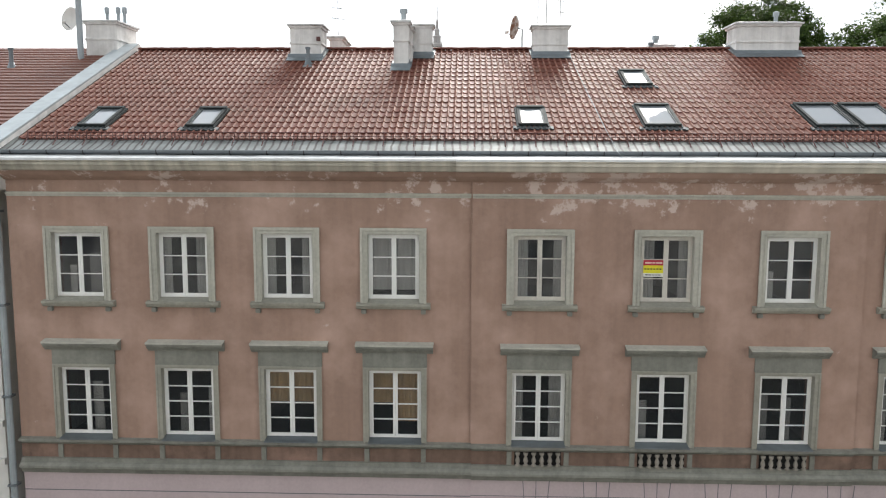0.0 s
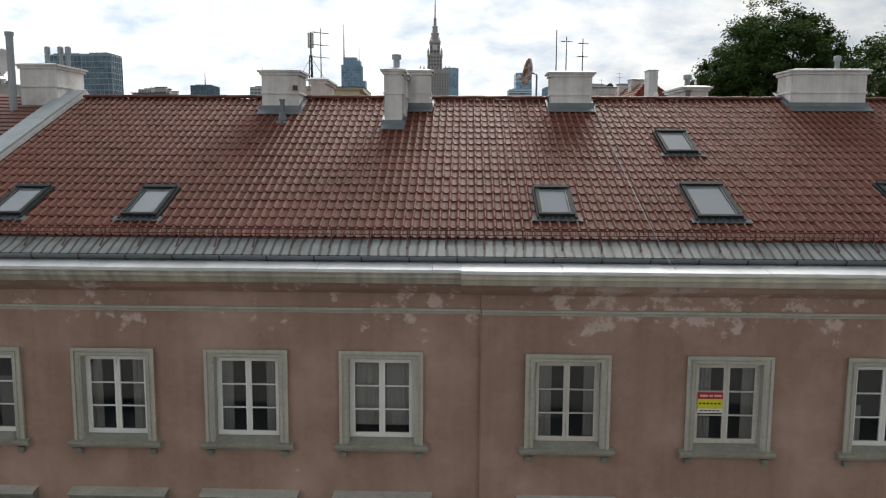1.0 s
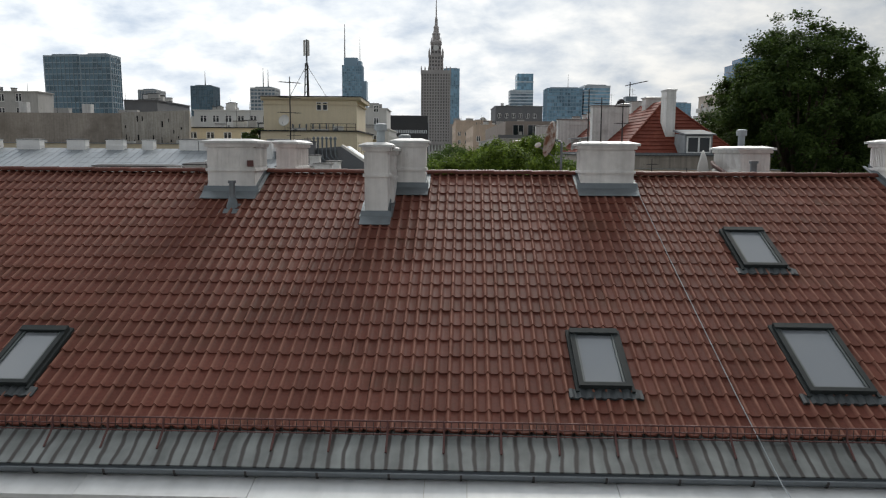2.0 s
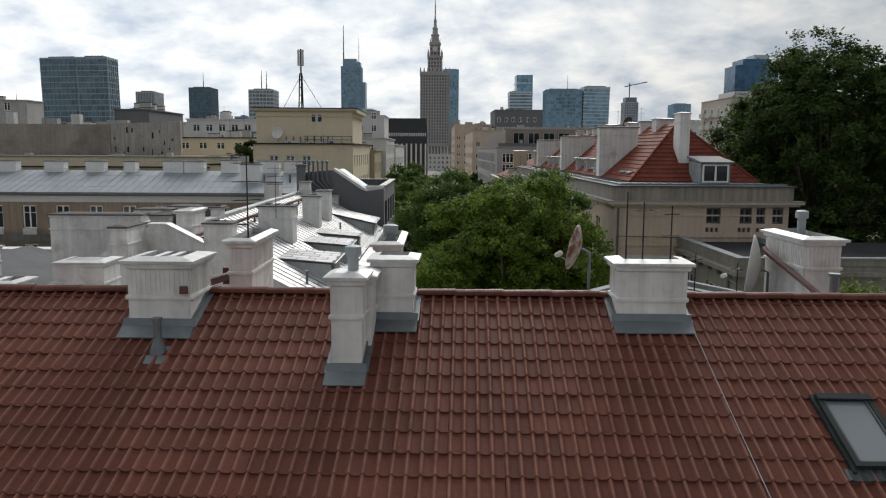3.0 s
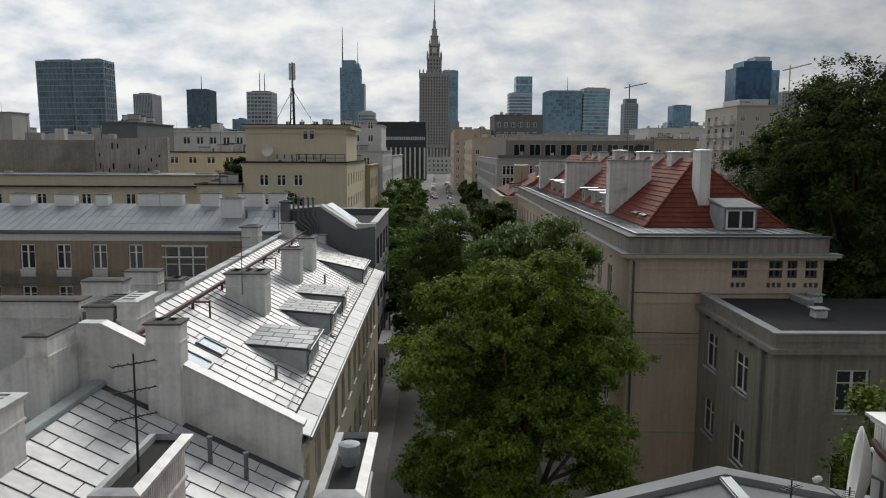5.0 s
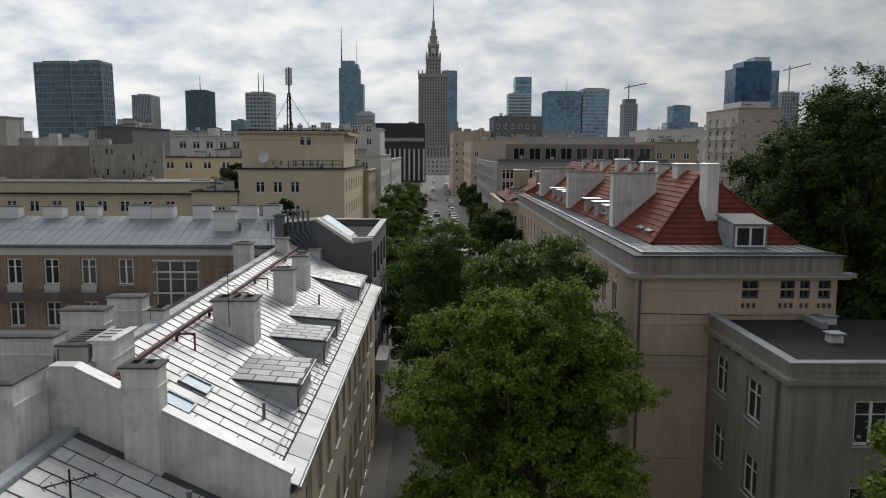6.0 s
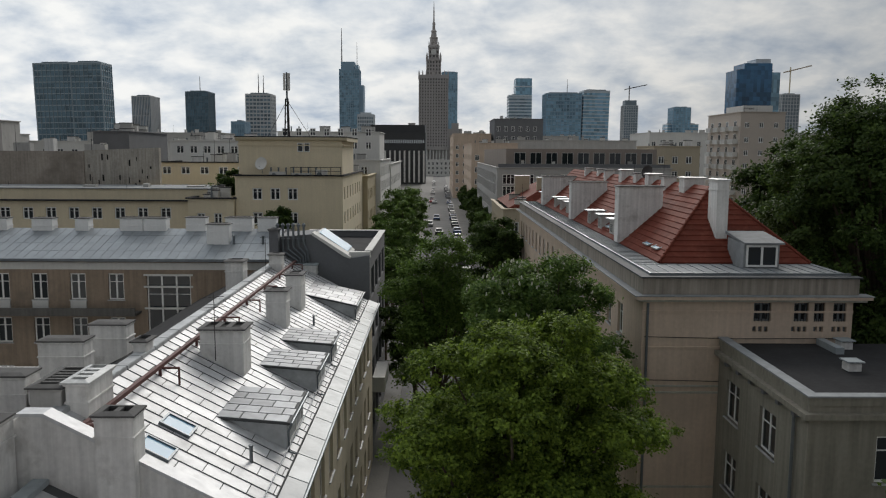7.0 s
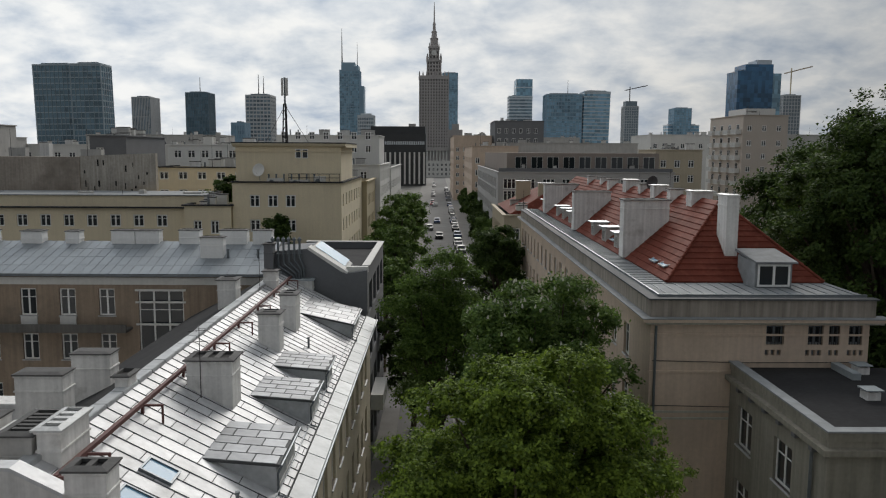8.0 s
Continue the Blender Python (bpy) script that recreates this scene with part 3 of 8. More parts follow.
def front_window(x, lower, off, frame_mat, curtain, drops, seed):
    """One casement window with its surround: two leaves with glazing bars; drops: how far up each leaf's blind ends."""
    rnd = random.Random(seed)
    z0, z1, hw = (4.14, 5.8, 0.6) if lower else (7.36, 8.86, 0.575)
    recess = 0.12 + off
    hole = [(x - hw, x + hw, z0 - 0.1 if not lower else 4.0, z1)]
    mat = SURROUND if lower else TRIM
    if lower:      # plain surround, panel and a small cornice on top
        bm = holed_wall(bmesh.new(), x - 0.70, x + 0.70, 4.12, 5.86, -0.05 + off, 0.02 + off, hole)
    else:
        bm = holed_wall(bmesh.new(), x - 0.715, x + 0.715, 7.3, 8.99, -0.055 + off, 0.02 + off, hole)
    win = part("window", bm, mat, front_house, "white casement window in a grey plaster surround")
    if not lower:
        part("outer_moulding", holed_wall(bmesh.new(), x - 0.73, x + 0.73, 7.3, 9.0, -0.085 + off, -0.056 + off, [(x - 0.675, x + 0.675, 7.2, 8.945)]), mat, win)
        part("inner_moulding", holed_wall(bmesh.new(), x - 0.635, x + 0.635, 7.3, 8.915, -0.068 + off, -0.056 + off, [(x - 0.6, x + 0.6, 7.2, 8.88)]), mat, win)
    else:
        part("outer_moulding", holed_wall(bmesh.new(), x - 0.715, x + 0.715, 4.12, 5.87, -0.072 + off, -0.051 + off, [(x - 0.672, x + 0.672, 4.0, 5.83)]), mat, win)
    part("reveal", holed_wall(bmesh.new(), x - hw, x + hw, z0, z1, -0.048 + off, recess, [(x - hw + 0.008, x + hw - 0.008, z0 - 0.1, z1 - 0.008)]), mat, win, "plastered reveal")
    if lower:
        part("hood_panel", boxed(x - 0.72, x + 0.72, -0.045 + off, 0.02 + off, 5.87, 6.2), HOOD, win, "grey-green panel under the hood")
        part("hood", prismed([(0.02 + off, 6.43), (-0.2 + off, 6.39), (-0.2 + off, 6.34), (-0.165 + off, 6.325), (-0.15 + off, 6.28), (-0.1 + off, 6.25), (-0.07 + off, 6.2), (0.02 + off, 6.2)], x - 0.86, x + 0.86), HOOD, win, "projecting window hood with a lead cover")
        part("hood_cover", prismed([(0.02 + off, 6.45), (-0.215 + off, 6.405), (-0.215 + off, 6.375), (-0.206 + off, 6.375), (-0.206 + off, 6.392), (0.02 + off, 6.433)], x - 0.87, x + 0.87), TRIM, win)
        part("sill", prismed([(recess, 4.19), (-0.15 + off, 4.145), (-0.15 + off, 4.12), (recess, 4.14)], x - 0.6, x + 0.6), LEAD, win)
    else:
        part("sill", prismed([(0.02 + off, 7.345), (-0.15 + off, 7.325), (-0.15 + off, 7.275), (-0.12 + off, 7.262), (-0.1 + off, 7.215), (-0.05 + off, 7.19), (0.02 + off, 7.185)], x - 0.82, x + 0.82), SURROUND, win, "moulded stone sill on two brackets")
        part("sill_sheet", prismed([(recess, 7.40), (-0.165 + off, 7.334), (-0.165 + off, 7.318), (-0.158 + off, 7.318), (-0.158 + off, 7.328), (recess, 7.392)], x - 0.572, x + 0.572), SURROUND, win, "grey sheet sill")
        for s in (-1, 1):
            part("bracket", boxed(x + s * 0.66 - 0.055, x + s * 0.66 + 0.055, -0.1 + off, 0.0 + off, 7.09, 7.19, bevel=0.012), HOOD, win)
    # frame and sashes
    bm = holed_wall(bmesh.new(), x - hw, x + hw, z0, z1, recess, recess + 0.07, [(x - hw + 0.05, x + hw - 0.05, z0 + 0.06, z1 - 0.05)])
    part("frame", bm, frame_mat, win)
    rows = 4 if lower else 3
    inner0, inner1 = z0 + 0.06, z1 - 0.05
    for i, s in enumerate((-1, 1)):
        a, b = (x - hw + 0.05, x - 0.003) if s < 0 else (x + 0.003, x + hw - 0.05)
        f = recess - 0.02
        cell = (inner1 - inner0 - 0.125) / rows
        panes = [(a + 0.05, b - 0.05, inner0 + 0.07 + cell * r + (0.011 if r else 0), inner0 + 0.07 + cell * (r + 1) - (0.011 if r < rows - 1 else 0)) for r in range(rows)]
        bm = holed_wall(bmesh.new(), a, b, inner0, inner1, f, f + 0.05, panes)
        part("sash", bm, frame_mat, win)
        for r, (p0, p1, p2, p3) in enumerate(panes):        # each light is set at a slightly different angle
            g = part("pane", boxed(-(p1 - p0) / 2 - 0.006, (p1 - p0) / 2 + 0.006, 0.0, 0.005, -0.006, p3 - p2 + 0.006), PANE, win, at=pose((p0 + p1) / 2, f + 0.024, p2, rnd.uniform(-0.5, 0.5), 0, rnd.uniform(-0.9, 0.9)))
            g.visible_shadow = False
        if curtain:
            wide = (b - a) * (1.0 if curtain == 2 else rnd.uniform(0.35, 0.6))
            left = a if s < 0 else b - wide
            n = 14
            front = [(left + wide * j / n, recess + 0.11 + 0.018 * math.sin(j * 2.3 + seed)) for j in range(n + 1)]
            bm = prismed(front + [(p[0], p[1] + 0.006) for p in front[::-1]], inner0 + (inner1 - inner0) * drops[i], inner1, "z")
            straw = curtain == 2 and lower
            part("curtain", bm, BLIND if straw else CURTAIN, win, "straw-coloured blind behind the glass" if straw else "pale net curtain behind the glass")
        elif rnd.random() < 0.8:      # things on the inner sill and furniture close behind the glass
            w = rnd.uniform(0.12, 0.3)
            cx = rnd.uniform(a + w / 2, b - w / 2)
            part("inner_drape", boxed(cx - w / 2, cx + w / 2, recess + 0.16, recess + 0.2, inner0, inner0 + rnd.uniform(0.4, 1.2)), CURTAIN if rnd.random() < 0.5 else GREY_RENDER, win, "dim drape behind the glass")


def fill_windows():
    upper = (0, 1, 1, 2, 1, 1, 0, 1, 1, 0)
    lower = (0, 0, 2, 2, 1, 0, 0, 1, 0, 1)
    for i, x in enumerate(UPPER_X):
        off = section_of(x)
        front_window(x, False, off, OLD_FRAME if i in (4, 5) else WHITE_FRAME, upper[i], (0.12, 0.12) if i == 3 else (0, 0), 10 + i)
        front_window(x + 0.02, True, off, WHITE_FRAME, lower[i], {2: (0.5, 0.5), 3: (0.5, 0.22)}.get(i, (0, 0)), 40 + i)


def sign_in_window():
    sheet = thing("window_sign", "yellow and red paper notice taped inside a window", "sign", at=pose(4.33, 0.012, 7.96))
    ink = material("notice_ink", (0.03, 0.03, 0.03), 0.8, bump=0)
    part("sheet", boxed(-0.215, 0.215, 0.0, 0.004, 0.0, 0.37), material("notice_white", (0.75, 0.75, 0.7), 0.8, bump=0), sheet)
    part("middle_band", boxed(-0.215, 0.215, -0.003, 0.0, 0.08, 0.25), material("notice_yellow", (0.72, 0.66, 0.03), 0.8, bump=0), sheet, "yellow band")
    part("band", boxed(-0.215, 0.215, -0.003, 0.0, 0.25, 0.37), material("notice_red", (0.42, 0.02, 0.05), 0.8, bump=0), sheet, "red band with a line of print")
    for k, (a, b) in enumerate(((-0.18, -0.04), (-0.02, 0.04), (0.06, 0.19))):
        part("print_bar", boxed(a, b, -0.006, -0.003, 0.29, 0.325), material("notice_pale_ink", (0.7, 0.5, 0.45), 0.8, bump=0), sheet)
    for k in range(6):
        part("print_bar", boxed(-0.19 + 0.065 * k, -0.15 + 0.065 * k, -0.006, -0.003, 0.155, 0.185), ink, sheet)
    for k in range(5):
        part("print_bar", boxed(-0.17 + 0.07 * k, -0.115 + 0.07 * k, -0.003, 0.0, 0.03, 0.05), ink, sheet)


front_walls()
front_mouldings()
fill_windows()
sign_in_window()


# ---- roof of the front house ----
def apron_material():
    """Zinc apron with dark run-off marks under each tile wave."""
    m = material("stained_zinc_apron", (0.19, 0.205, 0.2), 0.55, metal=0.3, dark=0.35, light=1.45, grain=5, patch=2.0, streaks=0.5, runs=(3.0, 0.4, 0.4))
    n, l = m.node_tree.nodes, m.node_tree.links
    b = n["Principled BSDF"]
    old = b.inputs["Base Color"].links[0].from_socket
    geo = n.new("ShaderNodeNewGeometry"); sep = n.new("ShaderNodeSeparateXYZ"); l.new(geo.outputs["Position"], sep.inputs[0])
    wob = n.new("ShaderNodeTexNoise"); wob.inputs["Scale"].default_value = 1.6; l.new(geo.outputs["Position"], wob.inputs["Vector"])
    mul = n.new("ShaderNodeMath"); mul.operation = "MULTIPLY_ADD"; mul.inputs[1].default_value = 0.14
    l.new(wob.outputs["Fac"], mul.inputs[0]); l.new(sep.outputs["X"], mul.inputs[2])
    pp = n.new("ShaderNodeMath"); pp.operation = "PINGPONG"; pp.inputs[1].default_value = 0.0825; l.new(mul.outputs[0], pp.inputs[0])
    rmp = n.new("ShaderNodeMapRange"); rmp.inputs["From Min"].default_value, rmp.inputs["From Max"].default_value = 0.014, 0.034
    rmp.inputs["To Min"].default_value, rmp.inputs["To Max"].default_value = 0.92, 0.0
    l.new(pp.outputs[0], rmp.inputs["Value"])
    mx = n.new("ShaderNodeMixRGB"); mx.inputs["Color2"].default_value = (0.035, 0.028, 0.026, 1)
    l.new(rmp.outputs["Result"], mx.inputs["Fac"]); l.new(old, mx.inputs["Color1"]); l.new(mx.outputs["Color"], b.inputs["Base Color"])
    return m


def paint_crest_light(m):
    """Paints the light caught by the tile waves' crests as paler lines."""
    n, l = m.node_tree.nodes, m.node_tree.links
    b = n["Principled BSDF"]
    old = b.inputs["Base Color"].links[0].from_socket
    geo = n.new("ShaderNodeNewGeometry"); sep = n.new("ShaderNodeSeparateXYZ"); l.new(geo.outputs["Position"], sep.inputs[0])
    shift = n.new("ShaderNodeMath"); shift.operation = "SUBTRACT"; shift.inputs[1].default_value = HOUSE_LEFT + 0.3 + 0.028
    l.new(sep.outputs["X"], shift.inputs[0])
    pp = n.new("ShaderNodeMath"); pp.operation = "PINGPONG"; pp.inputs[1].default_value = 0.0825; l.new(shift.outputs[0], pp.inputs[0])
    crest_noise = n.new("ShaderNodeTexNoise"); crest_noise.inputs["Scale"].default_value = 5.0; crest_noise.inputs["Detail"].default_value = 4
    l.new(geo.outputs["Position"], crest_noise.inputs["Vector"])
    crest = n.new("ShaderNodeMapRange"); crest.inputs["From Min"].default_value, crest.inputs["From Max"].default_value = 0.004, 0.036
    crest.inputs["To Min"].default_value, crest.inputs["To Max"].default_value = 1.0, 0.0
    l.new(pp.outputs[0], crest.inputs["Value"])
    strong = n.new("ShaderNodeMath"); strong.operation = "MULTIPLY"; strong.inputs[1].default_value = 1.5; strong.use_clamp = True; l.new(crest_noise.outputs["Fac"], strong.inputs[0])
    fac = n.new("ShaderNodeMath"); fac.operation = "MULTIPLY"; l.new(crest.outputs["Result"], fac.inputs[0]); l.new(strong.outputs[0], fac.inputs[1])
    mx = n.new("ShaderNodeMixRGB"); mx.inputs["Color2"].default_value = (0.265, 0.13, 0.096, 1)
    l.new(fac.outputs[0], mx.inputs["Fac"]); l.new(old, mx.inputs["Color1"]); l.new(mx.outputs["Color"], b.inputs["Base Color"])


paint_crest_light(TILE)
paint_crest_light(TILE_JOIN)
TILE_W, GAUGE = 0.33, 0.336
TILE_FROM_Y = 0.37
WAVE = [(0.0, 0.0), (0.008, 0.012), (0.018, 0.027), (0.028, 0.034), (0.038, 0.032), (0.048, 0.021), (0.059, 0.008), (0.072, 0.0), (0.104, -0.004), (0.14, -0.003)]


def tile_outline():
    pts = []
    for k in range(2):
        pts += [(x + 0.165 * k, z) for x, z in WAVE]
    return pts + [(0.33, 0.0)]


def tile_verts(x, row):
    """Corner points of one double-wave tile on the roof: top skin and the thick lower edge."""
    y0 = TILE_FROM_Y + row * GAUGE
    y1 = min(y0 + GAUGE + 0.05, RIDGE_Y + 0.01)
    lift = 0.03
    top0 = [(x + px, y0, roof_z(y0) + pz + lift + 0.011) for px, pz in tile_outline()]
    top1 = [(x + px, y1, roof_z(y1) + pz + lift - 0.012) for px, pz in tile_outline()]
    low0 = [(x + px, y0 + 0.004, roof_z(y0) + pz + lift - 0.013) for px, pz in tile_outline()]
    return top0, top1, low0


def tile_faces(n):
    f = [(i, i + 1, n + i + 1, n + i) for i in range(n - 1)]
    f += [(2 * n + i, 2 * n + i + 1, 3 * n + i + 1, 3 * n + i) for i in range(n - 1)]
    return f


def front_roof():
    # the deck under the tiles
    deck = [(GUTTER_Y, roof_z(GUTTER_Y) - 0.02), (RIDGE_Y, roof_z(RIDGE_Y) - 0.02), (11.5, 11.2), (11.5, 11.0), (RIDGE_Y, RIDGE_Z - 0.25), (GUTTER_Y, roof_z(GUTTER_Y) - 0.1)]
    roof = part("roof", prismed(deck, HOUSE_LEFT, HOUSE_RIGHT), BITUMEN, front_house, "clay pantile roof with a zinc apron along the eaves")
    part("back_slope", prismed([(RIDGE_Y, roof_z(RIDGE_Y) - 0.012), (11.52, 11.212), (11.52, 11.202), (RIDGE_Y, roof_z(RIDGE_Y) - 0.02)], HOUSE_LEFT, HOUSE_RIGHT), ORANGE_TILE, roof)
    part("apron", prismed([(GUTTER_Y - 0.05, roof_z(GUTTER_Y - 0.05) + 0.004), (TILE_FROM_Y + 0.2, roof_z(TILE_FROM_Y + 0.2) + 0.004), (TILE_FROM_Y + 0.2, roof_z(TILE_FROM_Y + 0.2) - 0.01), (GUTTER_Y - 0.05, roof_z(GUTTER_Y - 0.05) - 0.01)], HOUSE_LEFT, HOUSE_RIGHT), apron_material(), roof, "stained zinc apron")
    n = len(tile_outline())
    rows = int((RIDGE_Y - TILE_FROM_Y) / GAUGE) + 1
    cols = int((HOUSE_RIGHT - HOUSE_LEFT - 0.135) / TILE_W)
    verts, faces = [], []
    me = bpy.data.meshes.new("tile")
    t0, t1, lo = tile_verts(0, 0)
    base = Vector((0, TILE_FROM_Y, roof_z(TILE_FROM_Y)))
    me.from_pydata([Vector(p) - base for p in t0 + t1 + lo + t0], [], tile_faces(n))
    me.materials.append(TILE)
    for p in me.polygons[:n - 1]:
        p.use_smooth = True
    for c in range(cols):
        x = HOUSE_LEFT + 0.135 + c * TILE_W
        for r in range(rows):
            y = TILE_FROM_Y + r * GAUGE
            dz = roof_z(y) - base.z
            if -2.6 < x < 2.4 and 2 <= r < 20:
                ob = new("tile", me)
                ob.parent = roof
                ob.matrix_basis = pose(x + random.uniform(-0.003, 0.003), y, base.z + dz + random.uniform(-0.003, 0.003), random.uniform(-0.4, 0.4), random.uniform(-0.4, 0.4), random.uniform(-0.4, 0.4))
                continue
            a, b, d = tile_verts(x + random.uniform(-0.003, 0.003), r)
            k = len(verts)
            j = random.uniform(-0.004, 0.004)
            verts += [(p[0], p[1], p[2] + j) for p in a + b + d + a]
            faces += [tuple(i + k for i in f) for f in tile_faces(n)]
    me2 = bpy.data.meshes.new("tile_field")
    me2.from_pydata(verts, [], faces)
    me2.materials.append(TILE_JOIN)
    per = 2 * (n - 1)
    for k, f in enumerate(me2.polygons):
        f.use_smooth = k % per < n - 1
    field = part("tile_field", me2, None, roof)
    field["kind"] = "stuff"
    # ridge caps
    cap = bmesh.new()
    arc = [(0.12 * math.cos(a), 0.075 * math.sin(a)) for a in (math.pi * i / 8 for i in range(9))]
    prism(cap, arc + [(p[0] * 0.82, p[1] * 0.82 - 0.005) for p in arc[::-1]], 0, 0.40)
    cap_me = mesh_of(cap, "ridge_tile", RIDGE_TILE)
    k = 0
    x = HOUSE_LEFT + 0.1
    while x < HOUSE_RIGHT - 0.3:
        part("ridge_tile", cap_me, None, roof, at=pose(x, RIDGE_Y, roof_z(RIDGE_Y) + 0.028 + 0.006 * (k % 2), 0, -0.8, 0))
        x += 0.37
        k += 1
    return roof


def roof_line():
    guard = thing("snow_guard", "rusty wire snow guard along the eaves", "snow guard")
    y = TILE_FROM_Y - 0.06
    zb = roof_z(y)
    for h in (0.04, 0.12, 0.2):
        part("rail", tubed([(HOUSE_LEFT + 0.35, y, zb + h), (HOUSE_RIGHT - 0.4, y, zb + h)], 0.008 if h != 0.2 else 0.011, 5), RUST, guard)
    stay = mesh_of(tubed([(0, 0, 0.21), (0, -0.04, 0.06), (0, -0.24, -0.09)], 0.014, 5), "bracket", RUST)
    x = HOUSE_LEFT + 0.4
    k = 0
    bm = bmesh.new()
    while x < HOUSE_RIGHT - 0.5:
        tube(bm, [(x, y, zb + 0.02), (x, y, zb + 0.2)], 0.0045, 4)
        if k % 8 == 0:
            part("bracket", stay, None, guard, at=pose(x, y, zb))
        k += 1
        x += 0.083
    tagged(part("guard_mesh", bm, IRON, guard), kind="stuff")
    # half-round gutter in lengths with joints
    gutter = thing("gutter", "grey half-round metal gutter on iron hooks", "gutter")
    arc = [(0.075 * math.cos(a), 0.075 * math.sin(a)) for a in (math.pi + math.pi * i / 8 for i in range(9))]
    prof = arc + [(p[0] * 0.9, p[1] * 0.9) for p in arc[::-1]]
    yc, zc = GUTTER_Y - 0.08, roof_z(GUTTER_Y) - 0.035
    x = HOUSE_LEFT
    while x < HOUSE_RIGHT:
        b = min(HOUSE_RIGHT, x + 3.0)
        part("gutter_length", prismed([(yc + p[0], zc + p[1]) for p in prof], x, b - 0.004), GUTTER, gutter)
        part("lip", tubed([(x, yc - 0.073, zc + 0.004), (b, yc - 0.073, zc + 0.004)], 0.012, 6), GUTTER, gutter)
        x = b
    hook = mesh_of(prismed([(-0.085, 0.01), (-0.085, -0.02), (-0.06, -0.07), (0, -0.09), (0.06, -0.07), (0.085, 0.03), (0.079, 0.03), (0.055, -0.066), (0, -0.084), (-0.055, -0.066), (-0.079, -0.02), (-0.079, 0.01)], -0.013, 0.013), "hook", IRON)
    for k in range(33):
        part("hook", hook, None, gutter, at=pose(HOUSE_LEFT + 0.3 + 0.8 * k, yc, zc))
    # sheet cover on the cornice, in lengths
    cover = thing("cornice_cover", "bright zinc sheet cover on the cornice in overlapping lengths", "flashing")
    x = HOUSE_LEFT
    k = 0
    while x < HOUSE_RIGHT:
        off = 0.0 if x < 0 else -0.1
        b = min(0.02 if x < 0 < x + 1.9 else HOUSE_RIGHT, x + (1.9 if x < 0 else 1.65))
        part("sheet", prismed([(-0.02, 10.603), (-0.585 + off, 10.505), (-0.59 + off, 10.455), (-0.575 + off, 10.455), (-0.565 + off, 10.494), (-0.02, 10.591)], x, b - 0.006), COVER_ZINC, cover, at=pose(0, 0, 0.003 * (k % 2)))
        x = b
        k += 1


def skylight(x, y, w, h, blind=True):
    """A roof window: lead surround, dark frame, pane, pale sheet behind for sky reflection."""
    slope_deg = math.degrees(math.atan(SLOPE))
    at = pose(x, y, roof_z(y) + 0.055, slope_deg, 0, 0)
    sky = thing("roof_window", "grey metal roof window with a pale sheet for the sky's reflection", "roof window", "roof windows of the tiled roof", at=at)
    f = 0.065
    bm = bmesh.new()
    for a, b, c, d in ((-w / 2, -w / 2 + f, 0, h), (w / 2 - f, w / 2, 0, h), (-w / 2 + f, w / 2 - f, 0, f), (-w / 2 + f, w / 2 - f, h - f * 1.5, h)):
        box(bm, a, b, c, d, -0.03, 0.075)
    part("frame", bm, DARK_METAL, sky)
    bm = bmesh.new()
    box(bm, -w / 2 - 0.04, -w / 2, -0.06, h + 0.04, -0.05, 0.03); box(bm, w / 2, w / 2 + 0.04, -0.06, h + 0.04, -0.05, 0.03)
    box(bm, -w / 2, w / 2, h, h + 0.05, -0.05, 0.03)
    part("flashing", bm, DARK_METAL, sky)
    n = int((w + 0.26) / 0.035)
    wavy = [(-w / 2 - 0.13 + (w + 0.26) * i / n, 0.012 * math.sin(i * 1.9) + 0.012) for i in range(n + 1)]
    bm = prismed(wavy + [(p[0], p[1] - 0.03) for p in wavy[::-1]], -0.17, 0.0, "y")
    part("apron", bm, DARK_APRON, sky, "dark pleated lead apron")
    bm = bmesh.new()
    for a, b, c, d in ((-w / 2 + f, -w / 2 + f + 0.03, f, h - f * 1.5), (w / 2 - f - 0.03, w / 2 - f, f, h - f * 1.5), (-w / 2 + f, w / 2 - f, f, f + 0.03)):
        box(bm, a, b, c, d, 0.04, 0.062)
    part("glazing_bead", bm, BEAD_METAL, sky, "grey metal glazing bead")
    part("pane", boxed(-w / 2 + f, w / 2 - f, f, h - f * 1.5, 0.03, 0.04), SKY_PANE, sky)
    # no drawn blind: pale sheet added so the pane looks white with sky
    part("blind", boxed(-w / 2 + f, w / 2 - f, f, h - f * 1.5, 0.005, 0.012), CURTAIN, sky)
    part("top_hood", boxed(-w / 2, w / 2, h - 0.11, h + 0.01, 0.075, 0.095, bevel=0.006), DARK_METAL, sky)
    return sky


SKY_PANE = glass_material("roof_window_glass", (0.24, 0.26, 0.28), see=0.2, rough=0.02, ior=1.65)
DARK_METAL = material("dark_roof_metal", (0.022, 0.028, 0.029), 0.75, gloss=0.25, bump=0.05)
BEAD_METAL = material("grey_bead_metal", (0.09, 0.105, 0.105), 0.6, metal=0.3, bump=0.05)
DARK_APRON = material("dark_lead_apron", (0.05, 0.058, 0.062), 0.6, metal=0.2, dark=0.6, light=1.3, grain=12, patch=3)
front_roof()
roof_line()
for sx, sy, sw, sh in ((-8.43, 0.98, 0.66, 1.22), (-5.91, 0.98, 0.66, 1.22), (1.75, 1.09, 0.66, 1.21), (4.69, 1.06, 0.82, 1.43), (4.73, 3.9, 0.68, 1.24), (8.58, 1.06, 0.94, 1.50), (9.64, 1.06, 0.94, 1.50)):
    skylight(sx, sy, sw, sh)


